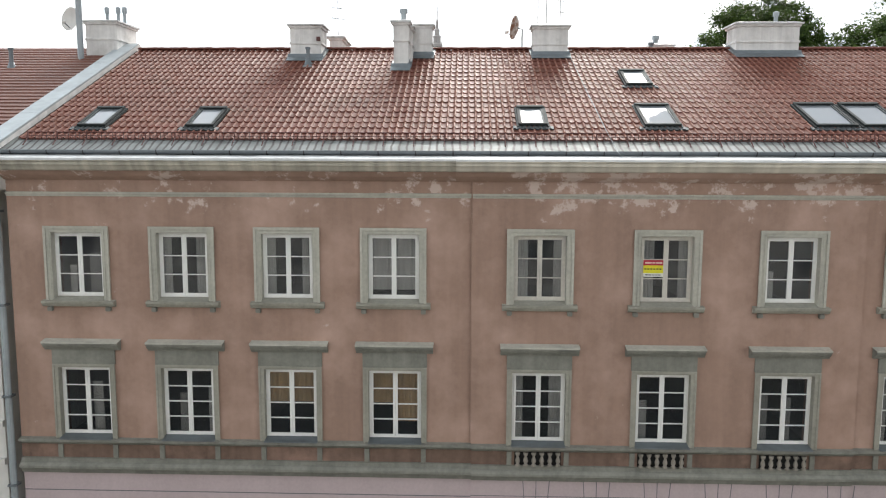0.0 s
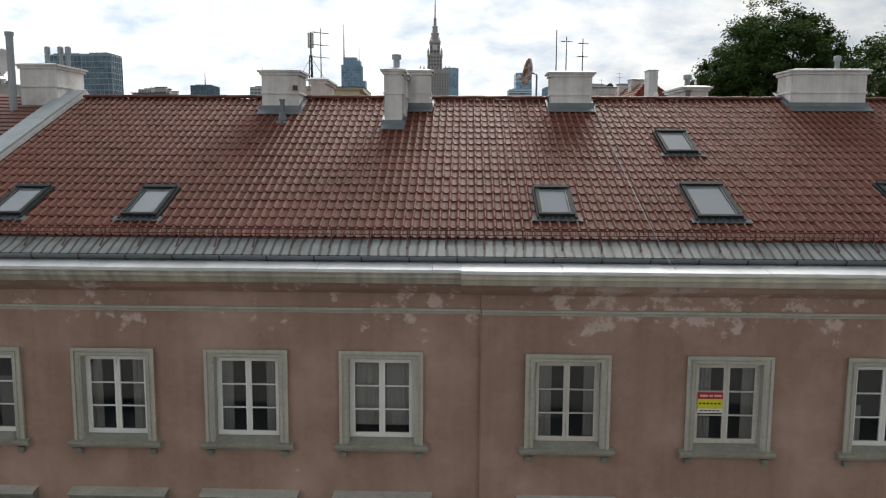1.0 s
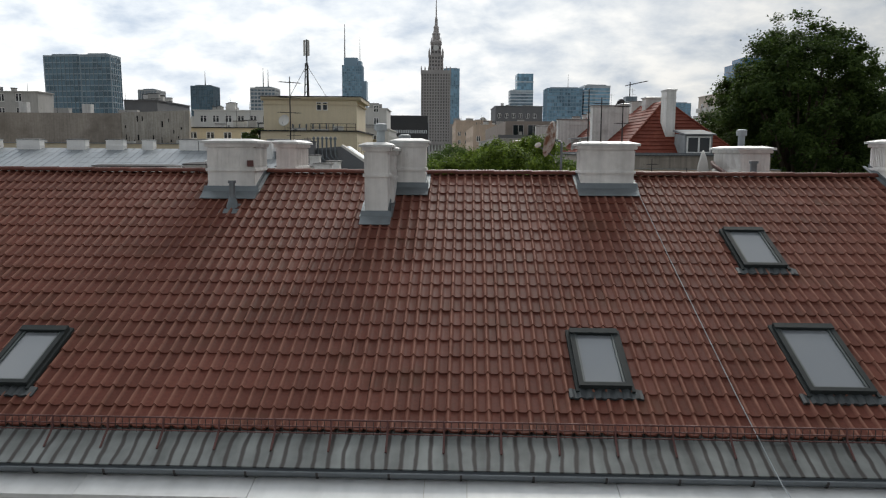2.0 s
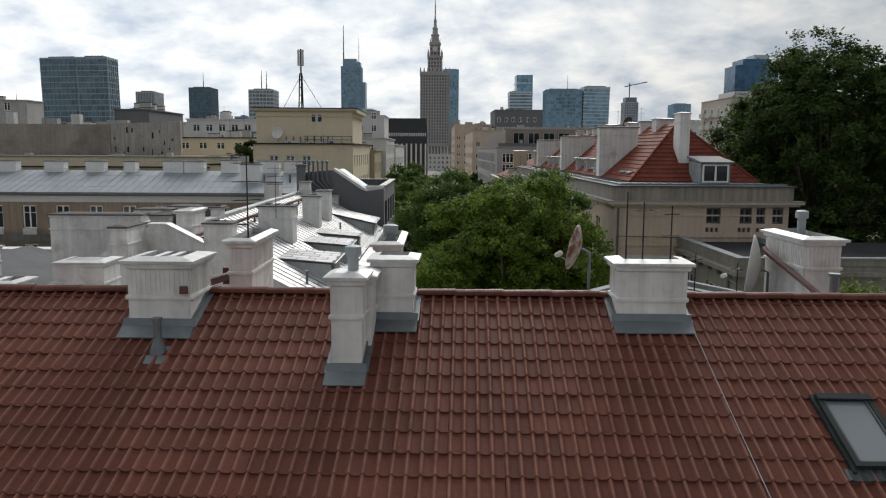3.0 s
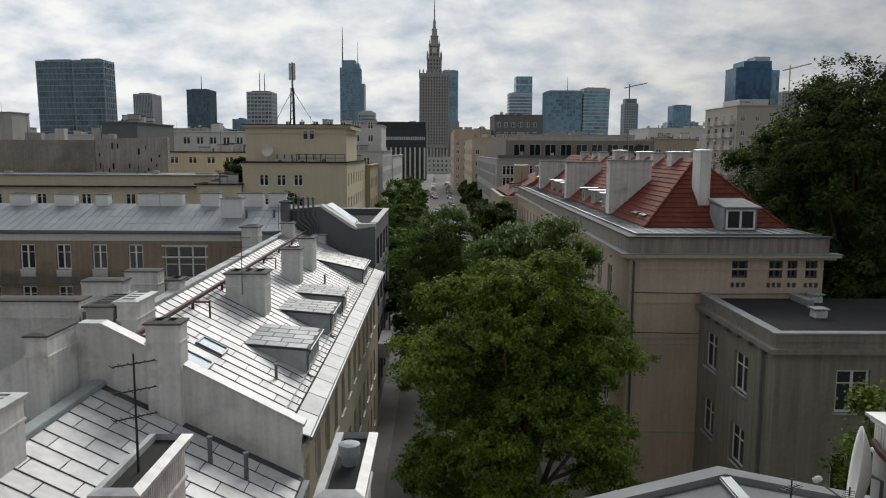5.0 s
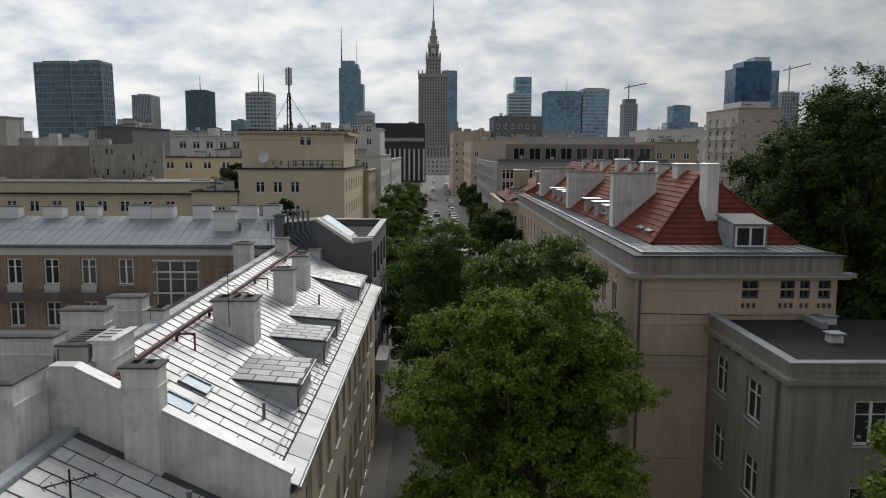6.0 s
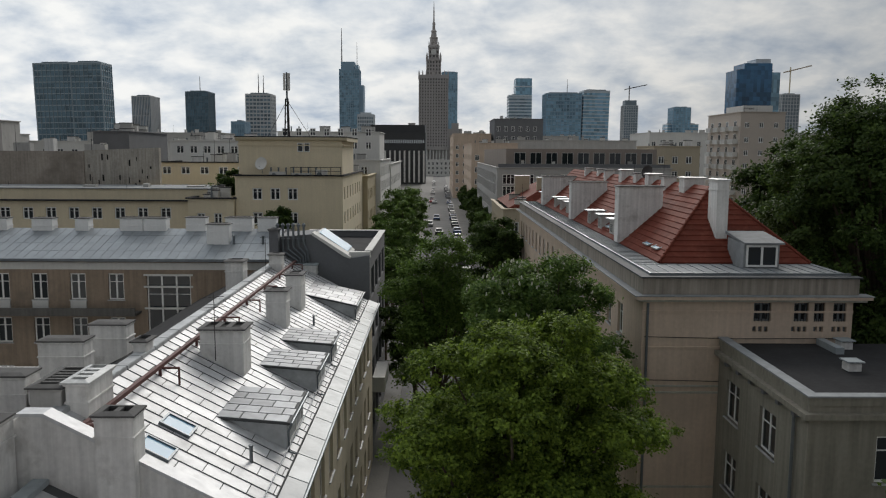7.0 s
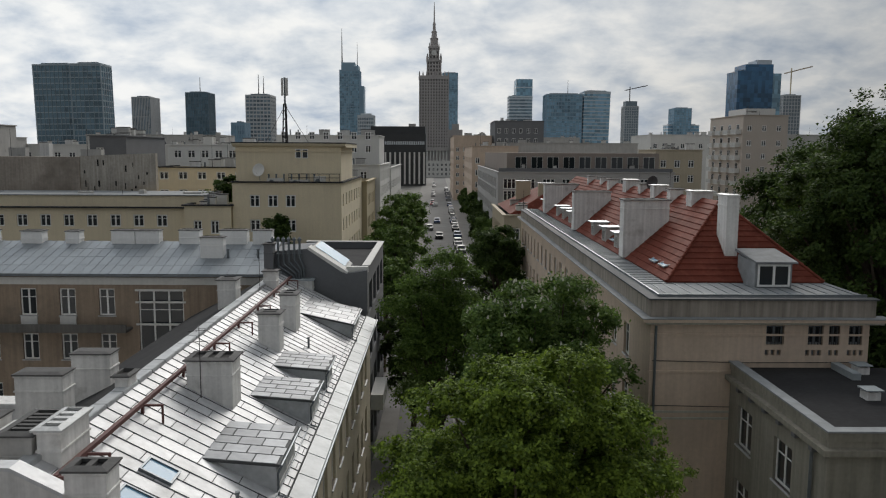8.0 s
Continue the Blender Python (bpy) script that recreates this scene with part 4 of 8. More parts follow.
def stack(key, x0, x1, y0, y1, z0, z1, label, flues=3, cap=0.09, fluted=False, mat=LIME, lead=None, closed=False, along="y", top=None):
    """A rendered chimney stack: moulded cap, flue holes, lead skirt where it leaves the roof."""
    cx, cy = (x0 + x1) / 2, (y0 + y1) / 2
    t = thing("chimney", label, "chimney", at=pose(cx, cy, z0))
    hx, hy, h = (x1 - x0) / 2, (y1 - y0) / 2, z1 - z0
    body = part("shaft", boxed(-hx, hx, -hy, hy, 0, h - 0.16, bevel=0.015), mat, t)
    part("cap", boxed(-hx - cap * 0.5, hx + cap * 0.5, -hy - cap * 0.5, hy + cap * 0.5, h - 0.16, h - 0.09, bevel=0.012), mat, t)
    part("collar", boxed(-hx - 0.03, hx + 0.03, -hy - 0.03, hy + 0.03, max(0.05, h - 0.62), max(0.09, h - 0.56), bevel=0.01), mat, t)
    # rim: a ring of sheet that slopes up from its outer edge to the open flues
    ox, oy, w = hx + cap, hy + cap, min(0.23, 0.62 * min(hx, hy))
    bm = bmesh.new()
    loops = []
    for ex, ey, z in ((ox, oy, h - 0.09), (ox, oy, h - 0.045), (ox - w, oy - w, h), (ox - w, oy - w, h - 0.09)):
        loops.append([bm.verts.new(p) for p in ((-ex, -ey, z), (ex, -ey, z), (ex, ey, z), (-ex, ey, z))])
    for i in range(4):
        for k in range(4):
            bm.faces.new((loops[i][k], loops[i][(k + 1) % 4], loops[(i + 1) % 4][(k + 1) % 4], loops[(i + 1) % 4][k]))
    if closed:
        box(bm, -ox + w, ox - w, -oy + w, oy - w, h - 0.09, h - 0.002)
    bmesh.ops.recalc_face_normals(bm, faces=bm.faces[:])
    part("rim", bm, top or DIRTY, t)
    if not closed:
        # shallow floor: the shade of a deep flue is put into its sooty black
        part("flue", boxed(-ox + w, ox - w, -oy + w, oy - w, h - 0.13, h - 0.088), SOOT_SHADE, t, "shallow flue floor, sooty and blackened for the shade of depth")
        span = (2 * oy - 2 * w) if along == "y" else (2 * ox - 2 * w)
        for k in range(1, flues):
            c = -span / 2 + span * k / flues
            d = 0.24 * span / flues
            if along == "y":
                part("divider", boxed(-ox + w, ox - w, c - d, c + d, h - 0.087, h - 0.012), top or DIRTY, t)
            else:
                part("divider", boxed(c - d, c + d, -oy + w, oy - w, h - 0.087, h - 0.012), top or DIRTY, t)
    if fluted:
        bm = bmesh.new()
        for k in range(int(2 * hx / 0.07)):
            x = -hx + 0.05 + 0.07 * k
            box(bm, x - 0.014, x + 0.014, -hy - 0.012, -hy + 0.004, h - 0.54, h - 0.18)
        for k in range(int(2 * hy / 0.07)):
            y = -hy + 0.05 + 0.07 * k
            box(bm, hx - 0.004, hx + 0.012, y - 0.014, y + 0.014, h - 0.54, h - 0.18); box(bm, -hx - 0.012, -hx + 0.004, y - 0.014, y + 0.014, h - 0.54, h - 0.18)
        tagged(part("fluting", bm, mat, t), kind="stuff")
    if lead:        # a sheet dressed from the shaft down onto the tiles, and upstands along the sides
        def zr(y):
            return roof_z(cy + y) - z0
        bm = prismed([(-hy - 0.30, zr(-hy - 0.30) + 0.065), (-hy - 0.30, zr(-hy - 0.30) + 0.08), (-hy - 0.07, zr(-hy) + 0.075), (-hy - 0.018, zr(-hy) + 0.17), (-hy - 0.004, zr(-hy) + 0.17), (-hy - 0.004, zr(-hy) + 0.02)], -hx - 0.07, hx + 0.07)
        part("lead_skirt", bm, LEAD, t, "grey lead skirt")
        for s in (-1, 1):
            part("lead_side", prismed([(-hy - 0.06, zr(-hy) + 0.03), (hy, zr(hy) + 0.03), (hy, zr(hy) + 0.14), (-hy - 0.02, zr(-hy) + 0.15)], min(s * hx, s * (hx + 0.02)), max(s * hx, s * (hx + 0.02))), LEAD, t)
            part("lead_gutter", prismed([(-hy - 0.06, zr(-hy) + 0.065), (hy + 0.1, zr(hy + 0.1) + 0.065), (hy + 0.1, zr(hy + 0.1) + 0.05), (-hy - 0.06, zr(-hy) + 0.05)], min(s * (hx + 0.02), s * (hx + 0.09)), max(s * (hx + 0.02), s * (hx + 0.09))), LEAD, t)
    return t


def cowl(x, y, z, h=0.35, r=0.06, label="grey metal vent cowl on a chimney"):
    t = thing("vent_cowl", label, "vent", at=pose(x, y, z))
    part("pipe", lathe(bmesh.new(), [(r, -0.1), (r, h * 0.7)], 12), LEAD_PALE, t, smooth=False)
    part("hat", lathe(bmesh.new(), [(r * 1.5, h * 0.62), (r * 1.5, h * 0.95), (r * 0.8, h), (0.01, h)], 12), LEAD_PALE, t)


def vent_pipe(x, y, z, h=0.45, r=0.055, skirt=True, label="grey metal vent pipe with a lead skirt on the roof"):
    t = thing("vent_pipe", label, "vent pipe", at=pose(x, y, z))
    part("pipe", lathe(bmesh.new(), [(r, -0.12), (r, h - 0.05), (r * 1.35, h - 0.05), (r * 1.35, h)], 12), GUTTER, t)
    if skirt:
        part("skirt", boxed(-0.2, 0.2, -0.3, 0.12, -0.03, 0.03, bevel=0.01), LEAD, t, at=pose(0, 0, 0, math.degrees(math.atan(SLOPE)), 0, 0))
        part("cone", lathe(bmesh.new(), [(r * 2.6, -0.05), (r * 1.05, 0.2)], 12), LEAD, t)


def satellite_dish(x, y, z, r, face, tilt=20, mat=None, arm=True, label="round satellite dish on a steel bracket", drop=0.6):
    """face: compass degrees to which the dish looks (0: along the walk)."""
    t = thing("satellite_dish", label, "satellite dish", at=pose(x, y, z, 0, 0, -face))
    prof = [(r * i / 8, 0.32 * r * (i / 8) ** 2) for i in range(9)]
    bm = bmesh.new()
    rings = [[bm.verts.new((a * math.cos(2 * math.pi * k / 24), 0.0 + b, a * 1.08 * math.sin(2 * math.pi * k / 24))) for k in range(24)] for a, b in prof[1:]]
    back = [[bm.verts.new((v.co.x, v.co.y - 0.012, v.co.z)) for v in ring] for ring in rings]
    c0, c1 = bm.verts.new((0, 0, 0)), bm.verts.new((0, -0.012, 0))
    for rr, c in ((rings, c0), (back, c1)):
        for k in range(24):
            bm.faces.new((c, rr[0][k], rr[0][(k + 1) % 24]))
        for q0, q1 in zip(rr, rr[1:]):
            for k in range(24):
                bm.faces.new((q0[k], q1[k], q1[(k + 1) % 24], q0[(k + 1) % 24]))
    for k in range(24):
        bm.faces.new((rings[-1][k], back[-1][k], back[-1][(k + 1) % 24], rings[-1][(k + 1) % 24]))
    bmesh.ops.recalc_face_normals(bm, faces=bm.faces[:])
    part("reflector", bm, mat or PALE, t, "", True, pose(0, 0, 0, tilt, 0, 0))
    part("mount", tubed([(0, -0.03, 0), (0, -0.16, -0.05), (0, -0.16, -drop)], 0.025, 8), GUTTER, t)
    if arm:
        part("arm", tubed([(0, 0.02, -r * 0.95), (0, r * 1.15, -r * 0.25)], 0.014, 6), GUTTER, t)
        part("receiver", lathe(bmesh.new(), [(0.03, 0), (0.045, 0.03), (0.045, 0.1), (0.025, 0.13)], 10), PALE, t, at=pose(0, r * 1.15, -r * 0.25 - 0.05, 60, 0, 0))
    return t


def aerial(x, y, z, h, bars=4, length=0.7, turn=20.0, label="tall thin television aerial on a dark mast"):
    t = thing("aerial", label, "aerial", at=pose(x, y, z, 0, 0, turn))
    part("mast", tubed([(0, 0, -0.1), (0, 0, h * 0.5), (0, 0, h)], 0.016, 6, 0.010), IRON, t)
    for k in range(bars):
        zz = h - 0.12 - 0.32 * k
        part("boom", tubed([(-length * 0.5, 0, zz), (length * 0.5, 0, zz)], 0.009, 5), IRON, t)
        for j in range(6):
            xx = -length * 0.5 + length * j / 5
            part("element", tubed([(xx, -0.1 + 0.008 * j, zz), (xx, 0.1 - 0.008 * j, zz)], 0.005, 4), IRON, t)
    return t


def front_chimneys():
    stack("a", -4.97, -4.06, 6.36, 7.3, 13.2, 14.42, "white rendered chimney with fluted sides by the ridge", 3, fluted=True, lead=(0.1, 0), along="x")
    stack("b", -1.84, -1.43, 5.44, 5.95, 12.85, 14.36, "slim white chimney with a moulded cap and a metal cowl", 1, fluted=True, lead=(-0.02, 0), closed=True)
    stack("b2", -1.78, -1.36, 5.95, 6.6, 12.9, 14.3, "white chimney joined to a slimmer one in front", 1, lead=None, closed=True)
    cowl(-1.58, 5.75, 14.36, 0.34, 0.075)
    stack("c", -1.4, -0.82, 6.57, 7.1, 13.2, 14.45, "white rendered chimney by the tiled ridge with a lead skirt", 1, fluted=True, lead=(0.15, 0), along="x")
    stack("d", 2.17, 3.18, 6.6, 7.2, 13.2, 14.42, "white rendered chimney with vertical flutes and lead skirt", 1, fluted=True, lead=(0.15, 0), along="x")
    stack("e", 8.1, 9.92, 6.7, 7.6, 13.3, 14.5, "wide white chimney with a heavy sheet-covered cap", 4, fluted=True, lead=(0.12, 0), along="x")
    cowl(9.4, 7.2, 14.5)
    vent_pipe(-4.35, 5.85, roof_z(5.85), 0.5)
    vent_pipe(5.9, 7.9, 13.3, 0.75, 0.07, False, "tall grey metal flue behind the ridge")
    satellite_dish(1.75, 7.6, 14.45, 0.34, 292, 12, RUST_DISH, label="old rust-stained satellite dish beside a chimney", drop=1.2)
    aerial(2.55, 6.75, 14.0, 1.25, 1, 0.3)
    aerial(2.3, 6.72, 14.0, 1.4, 0)
    aerial(2.95, 6.72, 14.0, 1.2, 2, 0.25)
    # lightning wire down the tiles
    wire = [(3.2, 7.2, 13.85), (3.23, 6.5, roof_z(6.5) + 0.075), (3.29, 3.65, roof_z(3.65) + 0.075), (3.36, 1.0, roof_z(1.0) + 0.075), (3.43, -0.33, roof_z(-0.33) + 0.05), (3.46, -0.66, 10.56)]
    mesh_thing("lightning_wire", tubed(wire, 0.006, 5), LEAD_PALE, "thin steel lightning wire running down the tiles", "wire")


RUST_DISH = material("rusting_white_paint", (0.5, 0.47, 0.43), 0.6, stain=(0.18, 0.07, 0.03), stain_at=(0.45, 0.6), stain_scale=6)
front_chimneys()


def left_neighbour():
    """The pale house next door with its orange roof, and the fire wall between."""
    n = thing("neighbour_house", "pale green rendered house with an orange tile roof", "house")
    part("wall", boxed(-24, -10.35, 0.05, 13, -0.2, 10.4), PALE, n)
    part("roof", prismed([(-0.35, 10.6), (7.6, 13.85), (13.2, 11.5), (13.2, 11.3), (7.6, 13.6), (-0.35, 10.4)], -24, -10.35), ORANGE_TILE, n)
    for r in range(32):
        y = -0.3 + 0.245 * r
        z = 10.6 + (y + 0.35) * 0.4088
        part("tile_course", prismed([(y, z + 0.01), (y, z + 0.05), (y + 0.26, z + 0.26 * 0.4088 + 0.02), (y + 0.26, z + 0.26 * 0.4088)], -24, -10.36), ORANGE_TILE, n)
    part("string_course", boxed(-24, -10.35, -0.05, 0.05, 3.45, 3.6), PALE, n)
    part("string_course", boxed(-24, -10.35, -0.04, 0.05, 4.35, 4.5), PALE, n)
    part("cornice", prismed([(0.06, 10.4), (-0.4, 10.38), (-0.4, 10.25), (-0.2, 10.1), (0.06, 10.0)], -24, -10.35), CORNICE_PALE, n)
    pipe = thing("rainwater_pipe", "dark grey rainwater pipe between two houses", "pipe")
    part("pipe", tubed([(-10.12, -0.42, 10.55), (-10.12, -0.15, 10.1), (-10.12, -0.12, 9.6), (-10.12, -0.12, 0.0)], 0.075, 10), LEAD_PALE, pipe)
    for z in (9.3, 7.2, 5.1, 3.0):
        part("bracket", boxed(-10.22, -10.02, -0.22, 0.0, z, z + 0.05), GUTTER, pipe)
    wall = thing("fire_wall", "fire wall with a sloping zinc-sheet coping between the roofs", "wall")
    part("masonry", prismed([(-0.3, 9.8), (-0.3, roof_z(-0.3) + 0.12), (7.5, roof_z(7.5) + 0.16), (13.6, 11.5), (13.6, 9.8)], -10.35, -9.95), LIME, wall)
    for k in range(4):
        y0 = -0.42 + 1.95 * k
        y1 = y0 + 1.97
        a, b = roof_z(y0) + 0.13, roof_z(y1) + 0.13
        part("coping_sheet", prismed([(y0, a), (y0, a + 0.05), (y1, b + 0.05), (y1, b)], -10.42, -9.93), LEAD_PALE, wall, at=pose(0, 0, 0.004 * (k % 2)))
    stack("l", -11.25, -10.3, 6.75, 8.2, 13.2, 14.6, "weathered white chimney on the fire wall with a patched side", 3, mat=LIME)
    for px in (-10.95, -10.6, -10.4):
        cowl(px, 7.6, 14.6, 0.5, 0.05, "twisted metal chimney cowl")
    pole = thing("flue_pole", "pale zinc flue pipe standing on the roof", "pipe", at=pose(-11.25, 6.4, 13.3))
    part("pipe", lathe(bmesh.new(), [(0.09, -0.3), (0.09, 1.9), (0.11, 1.9), (0.11, 2.0)], 12), LEAD_PALE, pole)
    satellite_dish(-11.55, 6.6, 14.55, 0.33, 200, 10, label="white satellite dish strapped to a flue pipe", drop=1.2)
    vent_pipe(-12.9, 5.6, 13.0, 0.6, 0.06)


left_neighbour()


def across_street():
    """Plain houses behind the camera close the street and show in the window glass."""
    h = thing("opposite_house", "plain pale house across the street", "house")
    holes = [(x, x + 1.1, z, z + 1.6) for x in range(-28, 28, 3) for z in (4.5, 7.6, 10.7)]
    part("wall", holed_wall(bmesh.new(), -30, 30, -0.2, 14, 0.0, 0.4, holes), GREY_RENDER, h, at=pose(0, -24, 0, 0, 0, 180))
    for z in (4.1, 7.2, 10.3, 13.6):
        part("band", boxed(-30, 30, -24.0, -23.85, z, z + 0.2), PALE, h)
    part("core", boxed(-29.9, 29.9, -33, -24.5, -0.2, 13.9), DARK_GREY, h)


across_street()


# ======== beyond the ridge: everything here stands on the street's axes, u across and v along ========
BEFORE = set(scene.objects)


def sheet_roof(parent, u_eave, z_eave, u_ridge, z_ridge, v0, v1, tray=0.62, length=1.15, mat=None, seam_mat=None, overhang=0.0, skip=()):
    """Standing-seam sheets from ridge to eave: each sheet a piece, each seam a thin upright fin."""
    run = math.hypot(u_ridge - u_eave, z_ridge - z_eave)
    du, dz = (u_eave - u_ridge) / run, (z_eave - z_ridge) / run
    n = max(1, int(run / length))
    step = run / n
    frame_m = Matrix(((du, 0, -dz * (1 if du > 0 else -1), u_ridge), (0, 1, 0, 0), (dz, 0, abs(du), z_ridge), (0, 0, 0, 1)))
    me = mesh_of(boxed(0.013, step - 0.013, 0.008, tray - 0.008, -0.012, 0.0), "sheet", mat or ZINC)
    half = mesh_of(boxed(0.013, step / 2 - 0.013, 0.008, tray - 0.008, -0.012, 0.0), "sheet", mat or ZINC)
    fin = mesh_of(boxed(0, run, -0.012, 0.012, -0.01, 0.022), "seam", seam_mat or SEAM)
    k, v = 0, v0
    while v + tray <= v1 + 0.01:
        if k % 2:
            spans = [(0, half)] + [(step * (i + 0.5), me) for i in range(n - 1)] + [(run - step / 2, half)]
        else:
            spans = [(step * i, me) for i in range(n)]
        for s, m in spans:
            part("sheet", m, None, parent, at=frame_m @ pose(s, v, random.uniform(0, 0.004), 0, random.uniform(-0.15, 0.15), 0))
        part("seam", fin, None, parent, at=frame_m @ pose(0, v, 0))
        k += 1
        v += tray


WINDOW_MESHES = {}


def window_meshes(w, h, cols, rows, frame_mat, pane_mat, f=0.09):
    key = (round(w, 3), round(h, 3), cols, rows, frame_mat.name, pane_mat.name, f)
    if key not in WINDOW_MESHES:
        xs = [(w * c / cols + (f * 0.6 if c else f), w * (c + 1) / cols - (f * 0.6 if c < cols - 1 else f)) for c in range(cols)]
        cut = [h * r / rows for r in range(1, rows)] if rows != 2 else [h * 0.68]
        zs = list(zip([f] + [z + 0.02 for z in cut], [z - 0.02 for z in cut] + [h - f]))
        bm = holed_wall(bmesh.new(), 0, w, 0, h, 0, 0.055, [(x0, x1, z0, z1) for x0, x1 in xs for z0, z1 in zs])
        WINDOW_MESHES[key] = (mesh_of(bm, "window", frame_mat), mesh_of(boxed(0.03, w - 0.03, 0.03, 0.04, 0.03, h - 0.03), "pane", pane_mat))
    return WINDOW_MESHES[key]


def far_window(fm, pm):
    """Frame and pane of a far window in one mesh."""
    key = (fm.name, pm.name)
    if key not in WINDOW_MESHES:
        me = fm.copy()
        bm = bmesh.new()
        bm.from_mesh(fm)
        n = len(bm.faces)
        bm.from_mesh(pm)
        bm.faces.ensure_lookup_table()
        for f in bm.faces[n:]:
            f.material_index = 1
        bm.to_mesh(me)
        bm.free()
        me.materials.append(pm.materials[0])
        WINDOW_MESHES[key] = me
    return WINDOW_MESHES[key]


def facade(parent, at, length, z0, z1, holes, mat, thick=0.3, cols=2, rows=2, frame_mat=None, sill=True, recess=0.12, pane=None, far=False):
    """A wall with its windows; local x runs along it, y into the house."""
    wall = part("wall", holed_wall(bmesh.new(), 0, length, z0, z1, 0, thick, holes), mat, parent, at=at)
    for a, b, c, d in holes:
        fm, pm = window_meshes(b - a, d - c, cols if b - a < 2 else cols + 1, rows, frame_mat or WHITE_FRAME, pane or DARK_PANE, 0.14 if far else 0.09)
        if far:
            part("window", far_window(fm, pm), None, parent, at=at @ pose(a, recess, c))
            continue
        win = part("window", fm, None, parent, at=at @ pose(a, recess, c))
        part("pane", pm, None, win)
        if sill:
            s = bpy.data.meshes.get("sill_%.2f" % (b - a))
            if s is None:
                s = mesh_of(boxed(-0.06, b - a + 0.06, -0.07 - recess, 0.05, -0.06, 0.0), "sill_%.2f" % (b - a), ZINC)
            part("sill", s, None, win)
    return wall


def grid(x0, x1, step, w, floors, h):
    out, x = [], x0
    while x + w <= x1:
        out += [(x, x + w, z, z + h) for z in floors]
        x += step
    return out


FRONT = lambda u, v: pose(u, v, 0, 0, 0, 0)          # faces the walk's start
EAST = lambda u, v: pose(u, v, 0, 0, 0, 90)          # on the street's left side, faces the street; x runs along the street
WEST = lambda u, v: pose(u, v, 0, 0, 0, -90)         # on the street's right side, faces the street; x runs back


def block(name, label, u0, u1, v0, v1, top, mat, floors, step=2.4, w=1.2, h=1.5, front=True, openings=None, side=None, cornice=0.25, roof_mat=None, frame_mat=None, pane=None, cols=2, kind="house", parapet=0.35, z0=-0.2, clutter=15):
    """A plain flat-roofed block with window rows in front and on its street side."""
    t = thing(name, label, kind)
    holes = openings or (grid(1.0, u1 - u0 - 0.5, step, w, floors, h) if front else [])
    facade(t, FRONT(u0, v0), u1 - u0, z0, top, holes, mat, cols=cols, frame_mat=frame_mat, pane=pane, far=True)
    length = v1 - v0 - 0.3
    for s in (-1, 1):
        holes = grid(1.0, length - 0.5, step, w, floors, h) if side == s else []
        at = EAST(u1, v0 + 0.3) if s > 0 else WEST(u0, v1)
        facade(t, at, length, z0, top, holes, mat, cols=cols, frame_mat=frame_mat, pane=pane, far=True)
    part("back_wall", boxed(u0 + 0.3, u1 - 0.3, v1 - 0.3, v1, z0, top), mat, t)
    part("roof", boxed(u0 + 0.3, u1 - 0.3, v0 + 0.3, v1 - 0.3, top - parapet - 0.3, top - parapet), roof_mat or BITUMEN, t)
    if cornice:
        bm = bmesh.new()
        for a, b, c, d in ((u0 - cornice, u1 + cornice, v0 - cornice, v0 + 0.3), (u0 - cornice, u0 + 0.3, v0 + 0.3, v1), (u1 - 0.3, u1 + cornice, v0 + 0.3, v1)):
            box(bm, a, b, c, d, top, top + 0.16)
        part("coping", bm, mat if mat is not YELLOW else BITUMEN, t)
    if clutter:
        roof_clutter(t, u0, u1, v0, v1, top - parapet, clutter, int(u0 * 7 + v0))
    part("inner_wall", boxed(u0 + 2.5, u1 - 0.8 if u1 - u0 > 4 else u1 - 0.5, v0 + 2.5, v1 - 0.5, z0, top - 0.8), ROOM, t)
    return t


# ---- ground of the street ----
mesh_thing("road", boxed(-2.4, 6.4, 30, 1000, -0.12, 0.0), ASPHALT, "sunlit asphalt street running towards the tower", "road", kind="structure")
mesh_thing("pavement", boxed(-8.6, -2.4, 8, 1000, -0.12, 0.13), PAVING, "grey concrete pavement with a raised kerb", "pavement", kind="structure")
mesh_thing("pavement", boxed(6.4, 12.0, 30, 1000, -0.12, 0.13), PAVING, "grey concrete pavement with a raised kerb", "pavement", kind="structure")
mesh_thing("courtyard", boxed(-60, -3.4, 14.5, 53.2, -0.12, 0.05), PAVING, "paved back court between the houses", "courtyard", kind="structure")
for k in range(10):
    mesh_thing("lane_mark", boxed(1.75, 1.9, 60 + 12 * k, 64 + 12 * k, 0.0, 0.006), PAVING, "worn white lane mark", "road marking", "lane marks", "structure")


